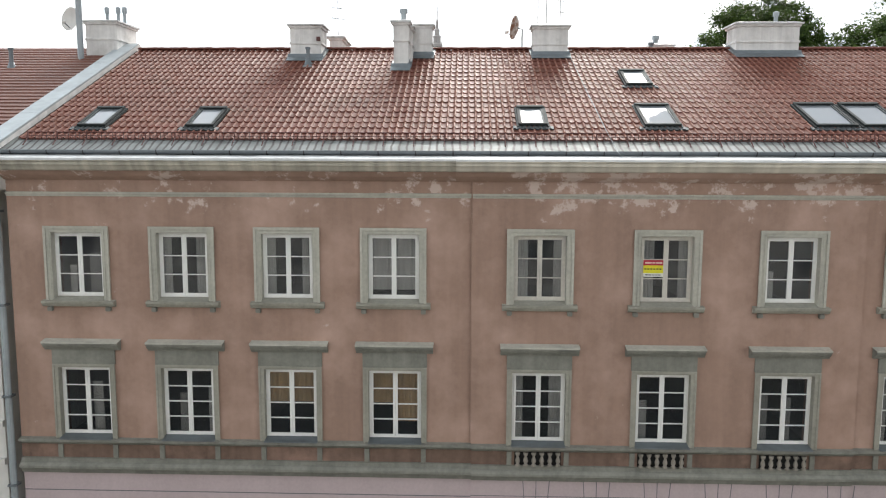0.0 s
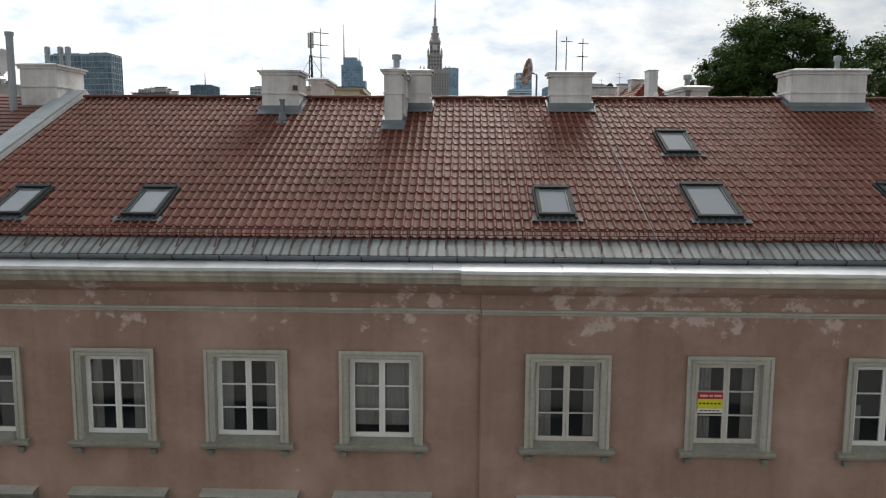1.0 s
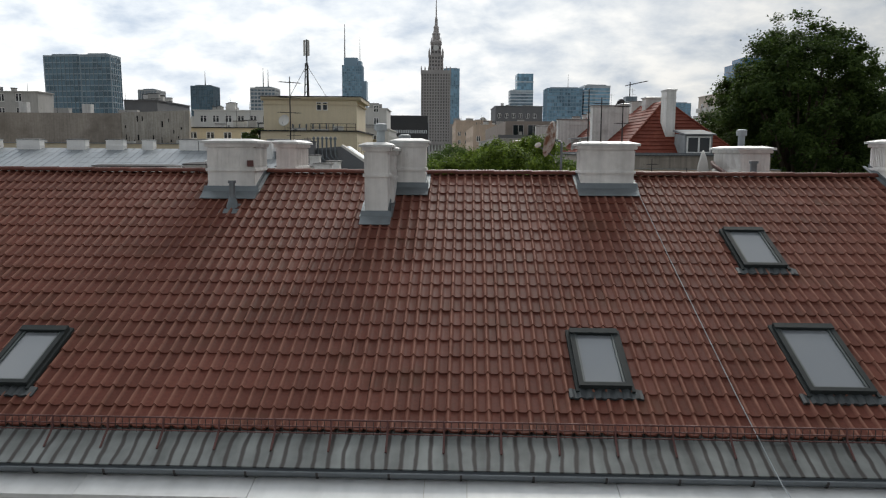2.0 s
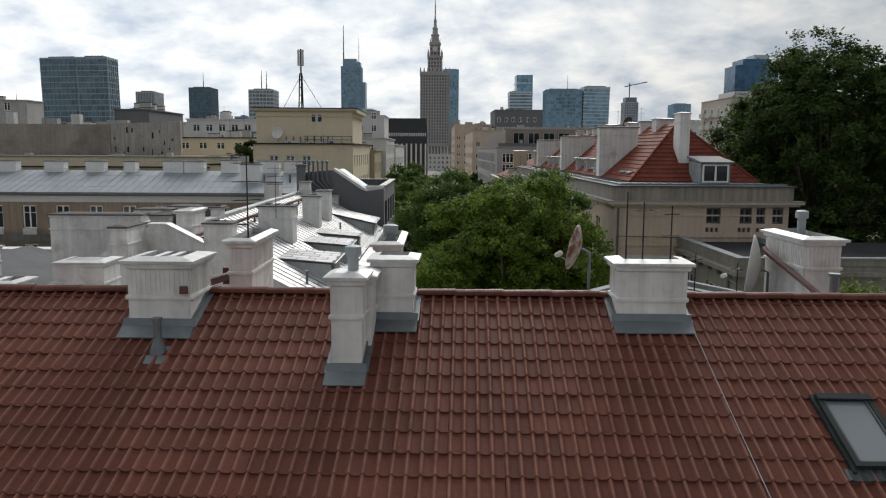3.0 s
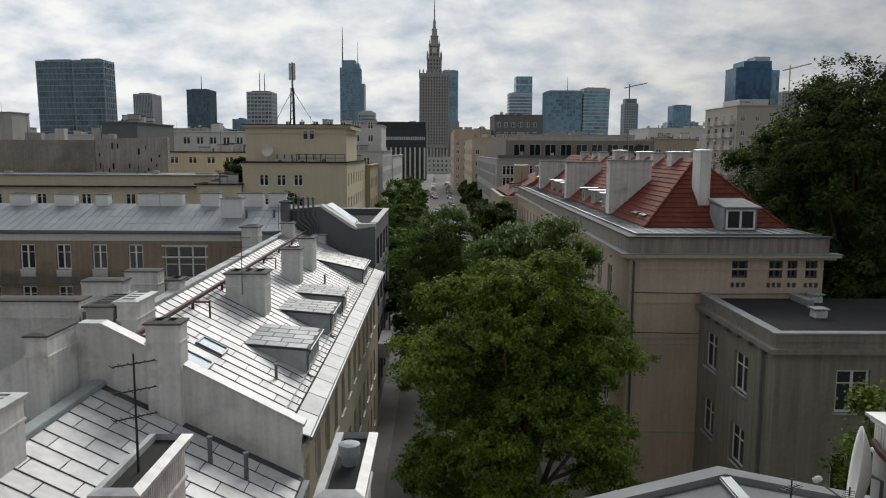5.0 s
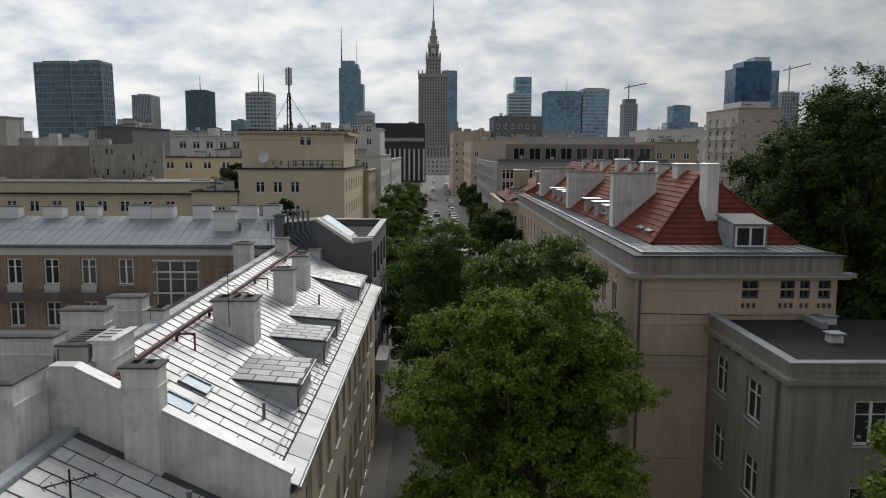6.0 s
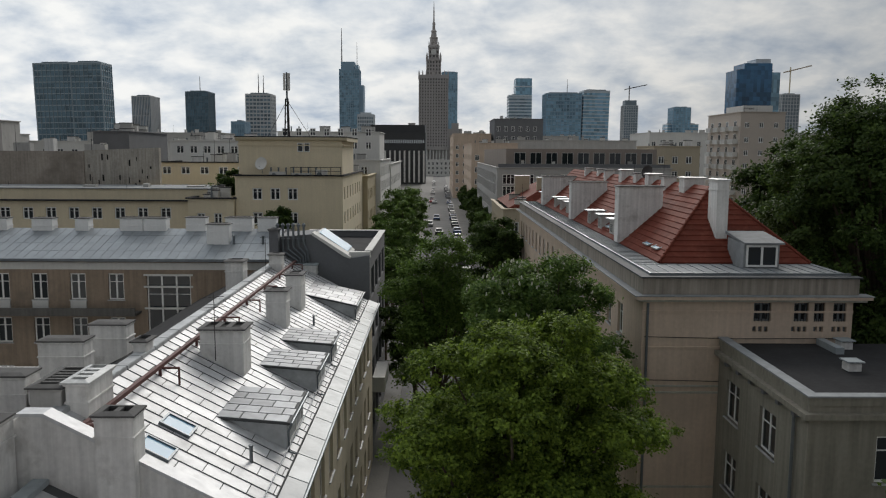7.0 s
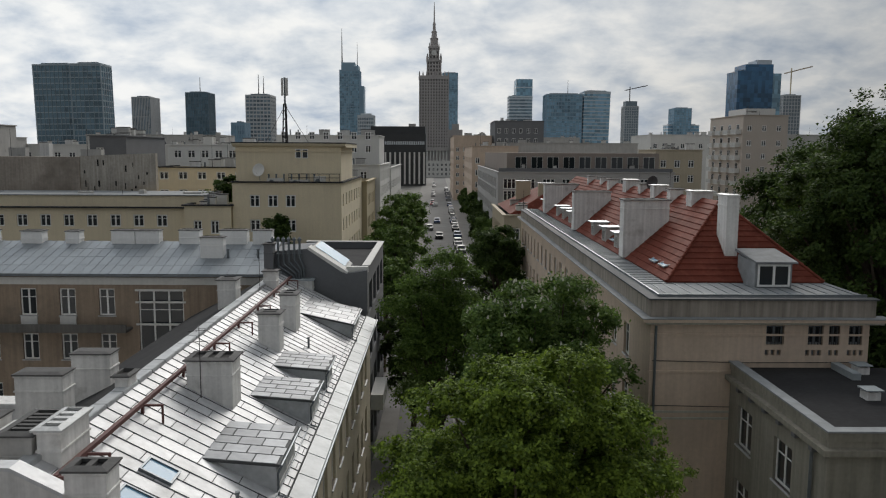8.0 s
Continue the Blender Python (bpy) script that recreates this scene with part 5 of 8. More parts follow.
# ---- the long house with the bright sheet roof ----
def sheet_house():
    t = thing("sheet_roofed_house", "long cream house with a bright zinc sheet roof", "house")
    ridge_u, ridge_z, eave_u, eave_z = -8.95, 13.15, -3.3, 10.22
    holes = grid(1.2, 29.0, 2.3, 1.15, (1.0, 4.0, 7.2), 1.7)
    facade(t, EAST(-3.55, 22.0), 30, -0.2, 10.05, holes, CREAM, rows=2)
    part("core", boxed(-14.0, -5.8, 22.3, 52.0, -0.2, 9.8), ROOM, t)
    part("cornice", prismed([(-3.56, 10.05), (-3.25, 10.05), (-3.2, 9.95), (-3.4, 9.8), (-3.56, 9.7)], 22.0, 52.0, "y"), TRIM, t)
    roof = part("roof", prismed([(eave_u, eave_z - 0.03), (ridge_u, ridge_z - 0.03), (-14.2, 10.4), (-14.2, 10.2), (ridge_u, ridge_z - 0.25), (eave_u, eave_z - 0.2)], 22.0, 52.0, "y"), SEAM, t, "standing-seam zinc roof")
    sheet_roof(roof, eave_u, eave_z, ridge_u, ridge_z, 22.25, 52.0, 0.6, 1.1)
    part("back_sheet", prismed([(ridge_u, ridge_z + 0.0), (-14.2, 10.44), (-14.2, 10.42), (ridge_u, ridge_z - 0.03)], 22.25, 52.0, "y"), BITUMEN, roof)
    roll = mesh_of(boxed(ridge_u - 0.22, ridge_u + 0.18, 0.012, 1.16, ridge_z - 0.14, ridge_z + 0.05, bevel=0.02), "ridge_sheet", ZINC_GREY)
    for k in range(25):
        part("ridge_sheet", roll, None, roof, at=pose(0, 22.3 + 1.18 * k, random.uniform(-0.008, 0.008), 0, random.uniform(-0.05, 0.05), 0))
    part("snow_board", prismed([(eave_u - 0.46, eave_z + 0.255), (eave_u - 0.45, eave_z + 0.32), (eave_u - 0.43, eave_z + 0.32), (eave_u - 0.42, eave_z + 0.235)], 22.2, 52.0, "y"), SEAM, roof)
    for k in range(18):
        part("eave_sheet", prismed([(eave_u - 0.42, eave_z + 0.245), (eave_u + 0.16, eave_z + 0.02), (eave_u + 0.18, eave_z - 0.03), (eave_u - 0.4, eave_z + 0.2)], 22.1 + 1.66 * k, 23.70 + 1.66 * k, "y"), ZINC_GREY, roof)
    part("eave_gutter_edge", tubed([(eave_u + 0.2, 22.0, eave_z - 0.02), (eave_u + 0.2, 52.0, eave_z - 0.02)], 0.06, 8), GUTTER, roof)
    # fire wall at the near end with its sloping coping
    wall = thing("fire_wall", "white rendered fire wall with a stained sheet coping", "wall")
    part("masonry", prismed([(-9.25, 8.5), (-9.25, 13.42), (-8.7, 13.42), (-3.35, 10.62), (-3.35, 8.5)], 21.85, 22.2, "y"), LIME, wall)
    part("masonry_back", prismed([(-14.2, 8.0), (-14.2, 10.6), (-9.25, 13.42), (-9.25, 8.0)], 21.85, 22.2, "y"), LIME, wall)
    part("coping", prismed([(-9.3, 13.42), (-9.3, 13.5), (-8.68, 13.5), (-3.25, 10.68), (-3.25, 10.6), (-8.72, 13.42)], 21.8, 22.26, "y"), ZINC, wall)
    stack("f", -7.4, -6.5, 21.55, 22.25, 10.6, 13.6, "tall white chimney rising from the fire wall with a collar", 2, cap=0.06, along="x", top=DARK_CAP)
    # ridge walkway rail, painted rust red
    rail = thing("roof_rail", "rust-red painted steel rail along the roof ridge", "rail")
    part("beam", boxed(-8.12, -8.0, 22.5, 51.0, 12.92, 13.04), RUST, rail)
    for k in range(8):
        part("post", boxed(-8.1, -8.02, 24 + 3.7 * k, 24.08 + 3.7 * k, 12.6, 12.92), RUST, rail)
        part("cross_arm", boxed(-8.0, -7.45, 24 + 3.7 * k, 24.07 + 3.7 * k, 12.9, 12.96), RUST, rail)
        part("cross_leg", boxed(-7.5, -7.45, 24 + 3.7 * k, 24.07 + 3.7 * k, 12.3, 12.9), RUST, rail)
    part("end_arm", boxed(-8.0, -7.4, 22.5, 22.6, 12.9, 13.0), RUST, rail)
    return t


sheet_house()


def zinc_dormer(v0, v1, u_back=-6.15, u_front=-3.92, z_back=11.68, z_front=11.5):
    t = thing("dormer", "zinc-clad shed dormer with a brick-bond sheet roof", "dormer", "dormers of the sheet roof")
    base = lambda u: 10.22 + 0.5186 * (-3.3 - u)
    part("box", prismed([(u_back, z_back - 0.08), (u_front - 0.12, z_front - 0.08), (u_front - 0.12, base(u_front) - 0.05), (u_back, base(u_back) - 0.1)], v0 + 0.12, v1 - 0.12, "y"), ZINC_GREY, t)
    run = math.hypot(u_front - u_back, z_front - z_back)
    part("roof_deck", prismed([(u_back - 0.05, z_back - 0.0), (u_front, z_front), (u_front, z_front - 0.08), (u_back - 0.05, z_back - 0.08)], v0, v1, "y"), SEAM, t)
    # sheets laid in brick bond
    tilt = math.degrees(math.atan2(z_back - z_front, u_front - u_back))
    rows, w = 5, (v1 - v0) / 5
    for r in range(rows):
        b0, b1 = v0 + w * r, v0 + w * (r + 1)
        a = -0.3 * (r % 2)
        while a < run:
            s, e = max(a, 0) + 0.022, min(a + 0.72, run) - 0.022
            if e - s > 0.05:
                part("sheet", boxed(s, e, b0 + 0.03, b1 - 0.03, 0.002, 0.014), ZINC_DARK, t, at=pose(u_back, 0, z_back, 0, tilt, 0))
            a += 0.72
    fm, pm = window_meshes(v1 - v0 - 0.7, 0.62, 2, 1, WHITE_FRAME, DARK_PANE)
    win = part("window", fm, None, t, at=pose(u_front - 0.10, v0 + 0.35, base(u_front) + 0.1, 0, 0, 90))
    part("pane", pm, None, win)
    part("gutter", tubed([(u_front + 0.04, v0, z_front - 0.05), (u_front + 0.04, v1, z_front - 0.05)], 0.045, 8), GUTTER, t)
    part("downpipe", tubed([(u_front + 0.04, v0 + 0.05, z_front - 0.06), (u_front - 0.06, v0 + 0.05, z_front - 0.28), (u_front - 0.06, v0 + 0.05, base(u_front) + 0.05), (u_front + 0.2, v0 + 0.0, base(u_front) - 0.02)], 0.035, 8), GUTTER, t)


for dv0, dv1 in ((26.85, 29.95), (32.6, 35.1), (36.5, 38.9)):
    zinc_dormer(dv0, dv1)
zinc_dormer(45.6, 49.8, -6.8, -3.85, 12.0, 11.35)


def sheet_roof_things():
    stack("g", -7.75, -6.25, 30.8, 31.9, 11.6, 13.5, "broad white chimney with a dark cap on the sheet roof", 3, along="x", top=DARK_CAP)
    stack("h", -7.1, -6.2, 38.3, 39.2, 11.6, 13.5, "square white chimney with a dark cap on the sheet roof", 2, top=DARK_CAP)
    stack("i", -6.95, -6.2, 42.2, 43.4, 11.6, 13.6, "white chimney beside another on the sheet roof", 2, top=DARK_CAP)
    stack("j", -8.88, -8.32, 23.35, 24.9, 12.6, 13.84, "low white chimney with dark flue covers by the ridge", 4)
    stack("j2", -9.75, -8.97, 23.3, 25.1, 12.0, 13.72, "low grey chimney with dark flue covers behind the ridge", 6, mat=GREY_RENDER, top=DARK_CAP)
    stack("k", -9.2, -8.8, 28.6, 29.3, 12.8, 13.6, "small white chimney on the ridge", 1, top=DARK_CAP)
    stack("k2", -10.4, -9.5, 44.0, 45.0, 12.4, 14.0, "slim white chimney behind the ridge", 2, top=DARK_CAP)
    stack("k3", -8.9, -8.2, 47.5, 48.2, 12.6, 13.9, "small white chimney with a dark cap at the roof's end", 2, top=DARK_CAP)
    stack("m", -13.9, -10.6, 24.7, 25.5, 9.0, 13.6, "tall white rendered chimney slab with a dark cap", 5, along="x", top=DARK_CAP, cap=0.05, closed=True)
    stack("n", -12.55, -11.07, 29.2, 30.0, 9.0, 13.45, "tall white rendered chimney slab with a dark cap", 5, along="x", top=DARK_CAP, cap=0.05, closed=True)
    stack("n2", -12.1, -10.78, 32.0, 32.8, 9.0, 13.38, "tall white rendered chimney slab with a dark cap", 5, along="x", top=DARK_CAP, cap=0.05, closed=True)
    unit = thing("air_conditioner", "white air-conditioning unit hung on a chimney slab", "air conditioner", at=pose(-10.4, 24.75, 12.75))
    part("case", boxed(-0.12, 0.2, -0.1, 0.7, 0, 0.55, bevel=0.02), LIME, unit)
    part("grille", boxed(-0.06, 0.14, -0.112, -0.1, 0.08, 0.47), GUTTER, unit)
    part("bracket", boxed(-0.14, 0.2, 0.1, 0.14, -0.06, 0.0), IRON, unit)
    for v, u in ((25.2, -4.7), (40.9, -5.4)):
        vent_pipe(u, v, 10.22 + 0.5186 * (-3.3 - u), 0.5, 0.05, False, "thin zinc vent pipe on the sheet roof")
    for v in (24.78, 23.1):
        slope = math.degrees(math.atan(0.5186))
        at = pose(-7.1, v, 10.22 + 0.5186 * 3.8 + 0.02, 0, slope, 0)
        s = thing("roof_window", "blue-tinted roof window in the zinc sheet", "roof window", "roof windows of the sheet roof", at=at)
        bm = bmesh.new()
        for a, b, c, d in ((0, 0.92, 0, 0.05), (0, 0.92, 0.73, 0.78), (0, 0.06, 0.05, 0.73), (0.86, 0.92, 0.05, 0.73)):
            box(bm, a, b, c, d, -0.02, 0.07)
        part("frame", bm, GUTTER, s)
        part("pane", boxed(0.06, 0.86, 0.05, 0.73, 0.02, 0.03), BLUE_PANE, s)
    aerial(-6.3, 27.6, 13.3, 2.0, 3, 0.6)
    aerial(-8.75, 46.0, 13.1, 2.0, 2, 0.5)
    wire = mesh_thing("snow_rail", tubed([(-3.95, 22.5, 10.75), (-3.95, 45.0, 10.75)], 0.02, 6), GUTTER, "thin steel snow rail above the sheet roof's eaves", "rail")
    return wire


sheet_roof_things()


# ---- the lower sheet roof in front of the fire wall ----
def low_sheet_house():
    t = thing("low_sheet_roofed_house", "lower house end with a zinc sheet roof", "house")
    facade(t, EAST(-3.5, 9.8), 12.0, -0.2, 9.1, grid(1.0, 11.5, 2.4, 1.15, (1.0, 4.0, 7.0), 1.7), CREAM)
    part("core", boxed(-12.0, -5.8, 9.8, 21.8, -0.2, 8.9), ROOM, t)
    roof = part("roof", prismed([(-3.3, 9.14), (-8.8, 11.84), (-13.0, 9.6), (-13.0, 9.4), (-8.8, 11.6), (-3.3, 9.0)], 9.6, 21.85, "y"), SEAM, t, "standing-seam zinc roof")
    sheet_roof(roof, -3.3, 9.17, -8.8, 11.87, 9.7, 21.9, 0.62, 1.1)
    part("ridge_roll", boxed(-9.0, -8.6, 9.7, 21.8, 11.78, 11.93, bevel=0.02), LEAD_PALE, roof)
    part("back_sheet", prismed([(-8.8, 11.87), (-13.0, 9.63), (-13.0, 9.61), (-8.8, 11.84)], 9.7, 21.8, "y"), ZINC_DULL, roof)
    part("eave_flashing", boxed(-3.4, -3.12, 9.6, 21.8, 9.02, 9.08), LEAD_PALE, roof)
    stack("p", -9.85, -9.3, 20.1, 21.7, 9.8, 13.6, "long white rendered chimney wall with a dark stained cap", 6, mat=LIME, cap=0.04, top=DARK_CAP, closed=True)
    stack("q", -9.48, -8.3, 16.0, 17.05, 10.8, 13.1, "white chimney with open flues on the lower roof", 4, cap=0.08)
    stack("r", -3.32, -2.94, 9.3, 11.0, 9.2, 14.45, "tall white chimney with fluted sides and an open top", 1, fluted=True, cap=0.1)
    stack("s", -0.87, -0.5, 9.38, 11.2, 8.5, 14.4, "tall white chimney with a zinc rim and an old cowl", 1, fluted=True, cap=0.1)
    cowl(-0.68, 10.3, 14.2, 0.4, 0.09, "old dented metal cowl in a chimney top")
    for u, v in ((-5.4, 20.3), (-4.5, 20.35), (-5.75, 19.2)):
        vent_pipe(u, v, 9.17 + 0.491 * (-3.3 - u), 0.7, 0.06, False, "zinc vent pipe on the lower sheet roof")
    aerial(-3.14, 9.95, 14.35, 1.45, 3, 0.5, 40, "dark television mast with long combs on a chimney")
    brace = thing("steel_brace", "rust-red steel beam between a chimney and the ridge", "beam")
    part("beam", tubed([(-3.30, 6.9, 14.0), (-3.56, 10.4, 13.66)], 0.075, 4), RUST, brace)
    part("foot_plate", boxed(-3.7, -3.42, 10.3, 10.45, 13.5, 13.8), RUST, brace)
    cone = thing("turret_roof", "small conical zinc turret roof at the eaves", "turret", at=pose(-4.45, 17.6, 9.55))
    part("cone", lathe(bmesh.new(), [(1.25, 0.0), (0.04, 0.85)], 20), ZINC_GREY, cone)
    for k in range(12):
        a = 2 * math.pi * k / 12
        part("seam", tubed([(1.24 * math.cos(a), 1.24 * math.sin(a), 0.02), (0.05 * math.cos(a), 0.05 * math.sin(a), 0.87)], 0.016, 5), LEAD, cone)
    part("drum", lathe(bmesh.new(), [(1.1, -9.4), (1.1, -0.02)], 20), BEIGE, cone)
    part("gutter", lathe(bmesh.new(), [(1.22, -0.1), (1.34, -0.1), (1.36, 0.0), (1.3, 0.02)], 20), GUTTER, cone)


low_sheet_house()


def rear_wing():
    """The low sheet roof behind the tiled ridge on the other side, with its coping, dishes and chimney."""
    t = thing("rear_wing", "low rear wing with a gently pitched zinc roof", "house")
    part("wall", prismed([(1.75, -0.2), (1.75, 12.4), (4.7, 13.15), (8.6, 12.4), (8.6, -0.2)], 8.0, 12.3, "y"), GREY_RENDER, t)
    roof = part("roof", prismed([(1.6, 12.44), (4.7, 13.22), (8.7, 12.44), (8.7, 12.5), (4.7, 13.28), (1.6, 12.5)], 7.9, 12.2, "y"), LEAD, t)
    sheet_roof(roof, 1.6, 12.52, 4.7, 13.3, 7.9, 12.2, 0.6, 1.1, REAR_ZINC)
    sheet_roof(roof, 8.7, 12.52, 4.7, 13.3, 7.9, 12.2, 0.6, 1.1, REAR_ZINC)
    part("ridge_roll", boxed(4.6, 4.8, 7.9, 12.2, 13.28, 13.36, bevel=0.02), LEAD, roof)
    part("coping", prismed([(1.5, 12.44), (1.5, 12.57), (4.7, 13.39), (8.8, 12.57), (8.8, 12.44), (4.7, 13.25)], 12.2, 12.5, "y"), ZINC_DULL, t)
    stack("t", 6.83, 7.5, 10.4, 12.1, 12.2, 14.4, "white chimney with a fluted frieze and rusty brace", 1, fluted=True, cap=0.1)
    cowl(7.25, 11.5, 14.4, 0.4, 0.08)
    brace = mesh_thing("brace", tubed([(6.74, 11.95, 14.0), (6.72, 11.75, 13.93), (6.72, 9.6, 13.5), (6.9, 8.2, 13.3)], 0.05, 8), RUST, "rusty steel brace pipe beside a chimney", "pipe")
    satellite_dish(6.52, 11.6, 13.62, 0.62, 295, 6, label="large white satellite dish on a bracket beside a chimney", drop=0.9)
    aerial(4.85, 10.4, 13.2, 0.9, 1, 0.3, 30)
    aerial(5.7, 10.6, 13.1, 0.8, 1, 0.35, 60)
    return brace


rear_wing()


# ---- the court behind: the brown house with a pale sheet roof ----
def court_house():
    t = thing("court_house", "brown rendered house with a pale sheet-metal roof and white chimneys", "house")
    u0, u1, v0 = -46.0, -9.6, 53.5
    holes = []
    for z, h in ((10.1, 1.7), (7.3, 1.65), (4.2, 1.6), (1.0, 1.6)):
        x = 1.36
        while x < 26.5:
            holes.append((x, x + 1.0, z, z + h))
            x += 2.42
        if z > 9:
            holes.append((28.0, 30.8, 7.7, 11.75))
    facade(t, FRONT(u0, v0), u1 - u0, -0.2, 12.6, holes, BROWN, rows=2)
    bars = mesh_of(boxed(0, 3.1, -0.1, 0.0, 0, 0.12), "shading_beam", PALE)
    for z in (9.5, 10.9, 11.65):
        part("shading_beam", bars, None, t, at=pose(u0 + 27.85, v0, z))
    part("core", boxed(u0 + 0.3, u1, v0 + 3.0, v0 + 9.0, -0.2, 12.5), ROOM, t)
    part("side_wall", boxed(u1 - 0.3, u1, v0 + 0.3, v0 + 10, -0.2, 12.6), BROWN, t)
    part("frieze", boxed(u0, u1, v0 - 0.05, v0 - 0.002, 12.05, 12.5), PALE, t, "pale plaster frieze under the eaves")
    part("eave", prismed([(v0 - 0.45, 12.62), (v0 - 0.45, 12.74), (v0 + 0.3, 12.8), (v0 + 0.3, 12.55)], u0, u1), GUTTER, t)
    roof = part("roof", prismed([(v0 - 0.4, 12.76), (v0 + 4.6, 14.22), (v0 + 10.3, 12.7), (v0 + 10.3, 12.5), (v0 + 4.6, 14.0), (v0 - 0.4, 12.6)], u0, u1), SEAM, t)
    tray = mesh_of(boxed(0.006, 0.594, 0.016, 1.284, 0, 0.012), "sheet", ZINC_BLUE)
    seam = mesh_of(boxed(-0.012, 0.012, 0.0, 5.2, 0, 0.028), "seam", ZINC_DULL)
    tilt = math.degrees(math.atan2(1.46, 5.0))
    for k in range(60):
        x = u0 + 0.6 * k
        for j in range(4):
            part("sheet", tray, None, roof, at=pose(x, v0 - 0.4, 12.765, tilt, 0, 0) @ pose(0, 1.3 * j, 0.003 * ((k + j) % 2)))
        part("seam", seam, None, roof, at=pose(x, v0 - 0.4, 12.765, tilt, 0, 0))
    for a, b, top in ((-38, -36, 15.0), (-34.5, -32.6, 15.0), (-30.4, -28.9, 15.0), (-27.2, -25.8, 15.0), (-24.25, -23.35, 15.0), (-21.2, -19.65, 15.05), (-19.6, -18.05, 15.05), (-16.7, -15.35, 15.1), (-14.0, -12.2, 15.1), (-11.8, -10.55, 15.1)):
        stack("w", a, b, 57.6, 58.4, 13.6, top, "white rendered chimney with dark tops on a pale sheet roof", 5, mat=COURT_WHITE, along="x", top=DARK_CAP, cap=0.05)
    stack("w2", -14.65, -13.2, 55.4, 56.2, 12.9, 14.85, "white rendered chimney on the pale sheet roof", 3, mat=COURT_WHITE, along="x", top=DARK_CAP, cap=0.05)
    for u in (-12.9, -10.98):
        vent_pipe(u, 55.5, 13.2, 0.85, 0.08, False)
    balc = thing("balcony_strip", "dark weathered balcony slab running along the brown wall", "balcony")
    part("slab", boxed(u0, -18.4, 52.4, 53.5, 9.25, 9.4), DARK_CONCRETE, balc)
    part("parapet", boxed(u0, -18.4, 52.4, 52.5, 9.4, 9.75), DARK_CONCRETE, balc)
    for k in range(10):
        part("window_panel", boxed(u0 + 1.36 + 2.42 * k, u0 + 2.36 + 2.42 * k, 53.42, 53.5, 9.45, 10.05), PALE, balc)


DARK_CONCRETE = material("grimy_concrete", (0.13, 0.125, 0.115), 0.95, dark=0.6, light=1.3, grain=5, patch=0.8, streaks=0.5)
COURT_WHITE = material("fresh_white_render", (0.82, 0.82, 0.81), 0.9, dark=0.85, light=1.03, grain=8, patch=0.8, streaks=0.25)
ZINC_BLUE = material("pale_blue_zinc", (0.29, 0.32, 0.345), 0.45, metal=0.35, dark=0.85, light=1.08, grain=3, patch=0.5, each=0.07)
court_house()
mesh_thing("court_wall", boxed(-34.0, -12.5, 33.0, 34.0, -0.2, 11.2, bevel=0.03), LIME, "white rendered back wall of the court", "wall")
stack("cw", -17.2, -15.0, 22.5, 23.4, 6.0, 12.6, "white chimney slab rising in the court", 4, along="x")
stack("cw2", -13.6, -11.4, 17.5, 18.6, 6.0, 12.3, "white chimney slab behind the lower roof", 4, along="x")
low = thing("court_shed", "low court building with a dull zinc roof", "shed")
part("wall", boxed(-26, -12.5, 13, 33, -0.2, 9.4), GREY_RENDER, low)
part("roof", prismed([(-26.2, 9.4), (-19, 11.4), (-12.3, 9.4), (-12.3, 9.2), (-26.2, 9.2)], 13, 33, "y"), FELT_GREY, low)


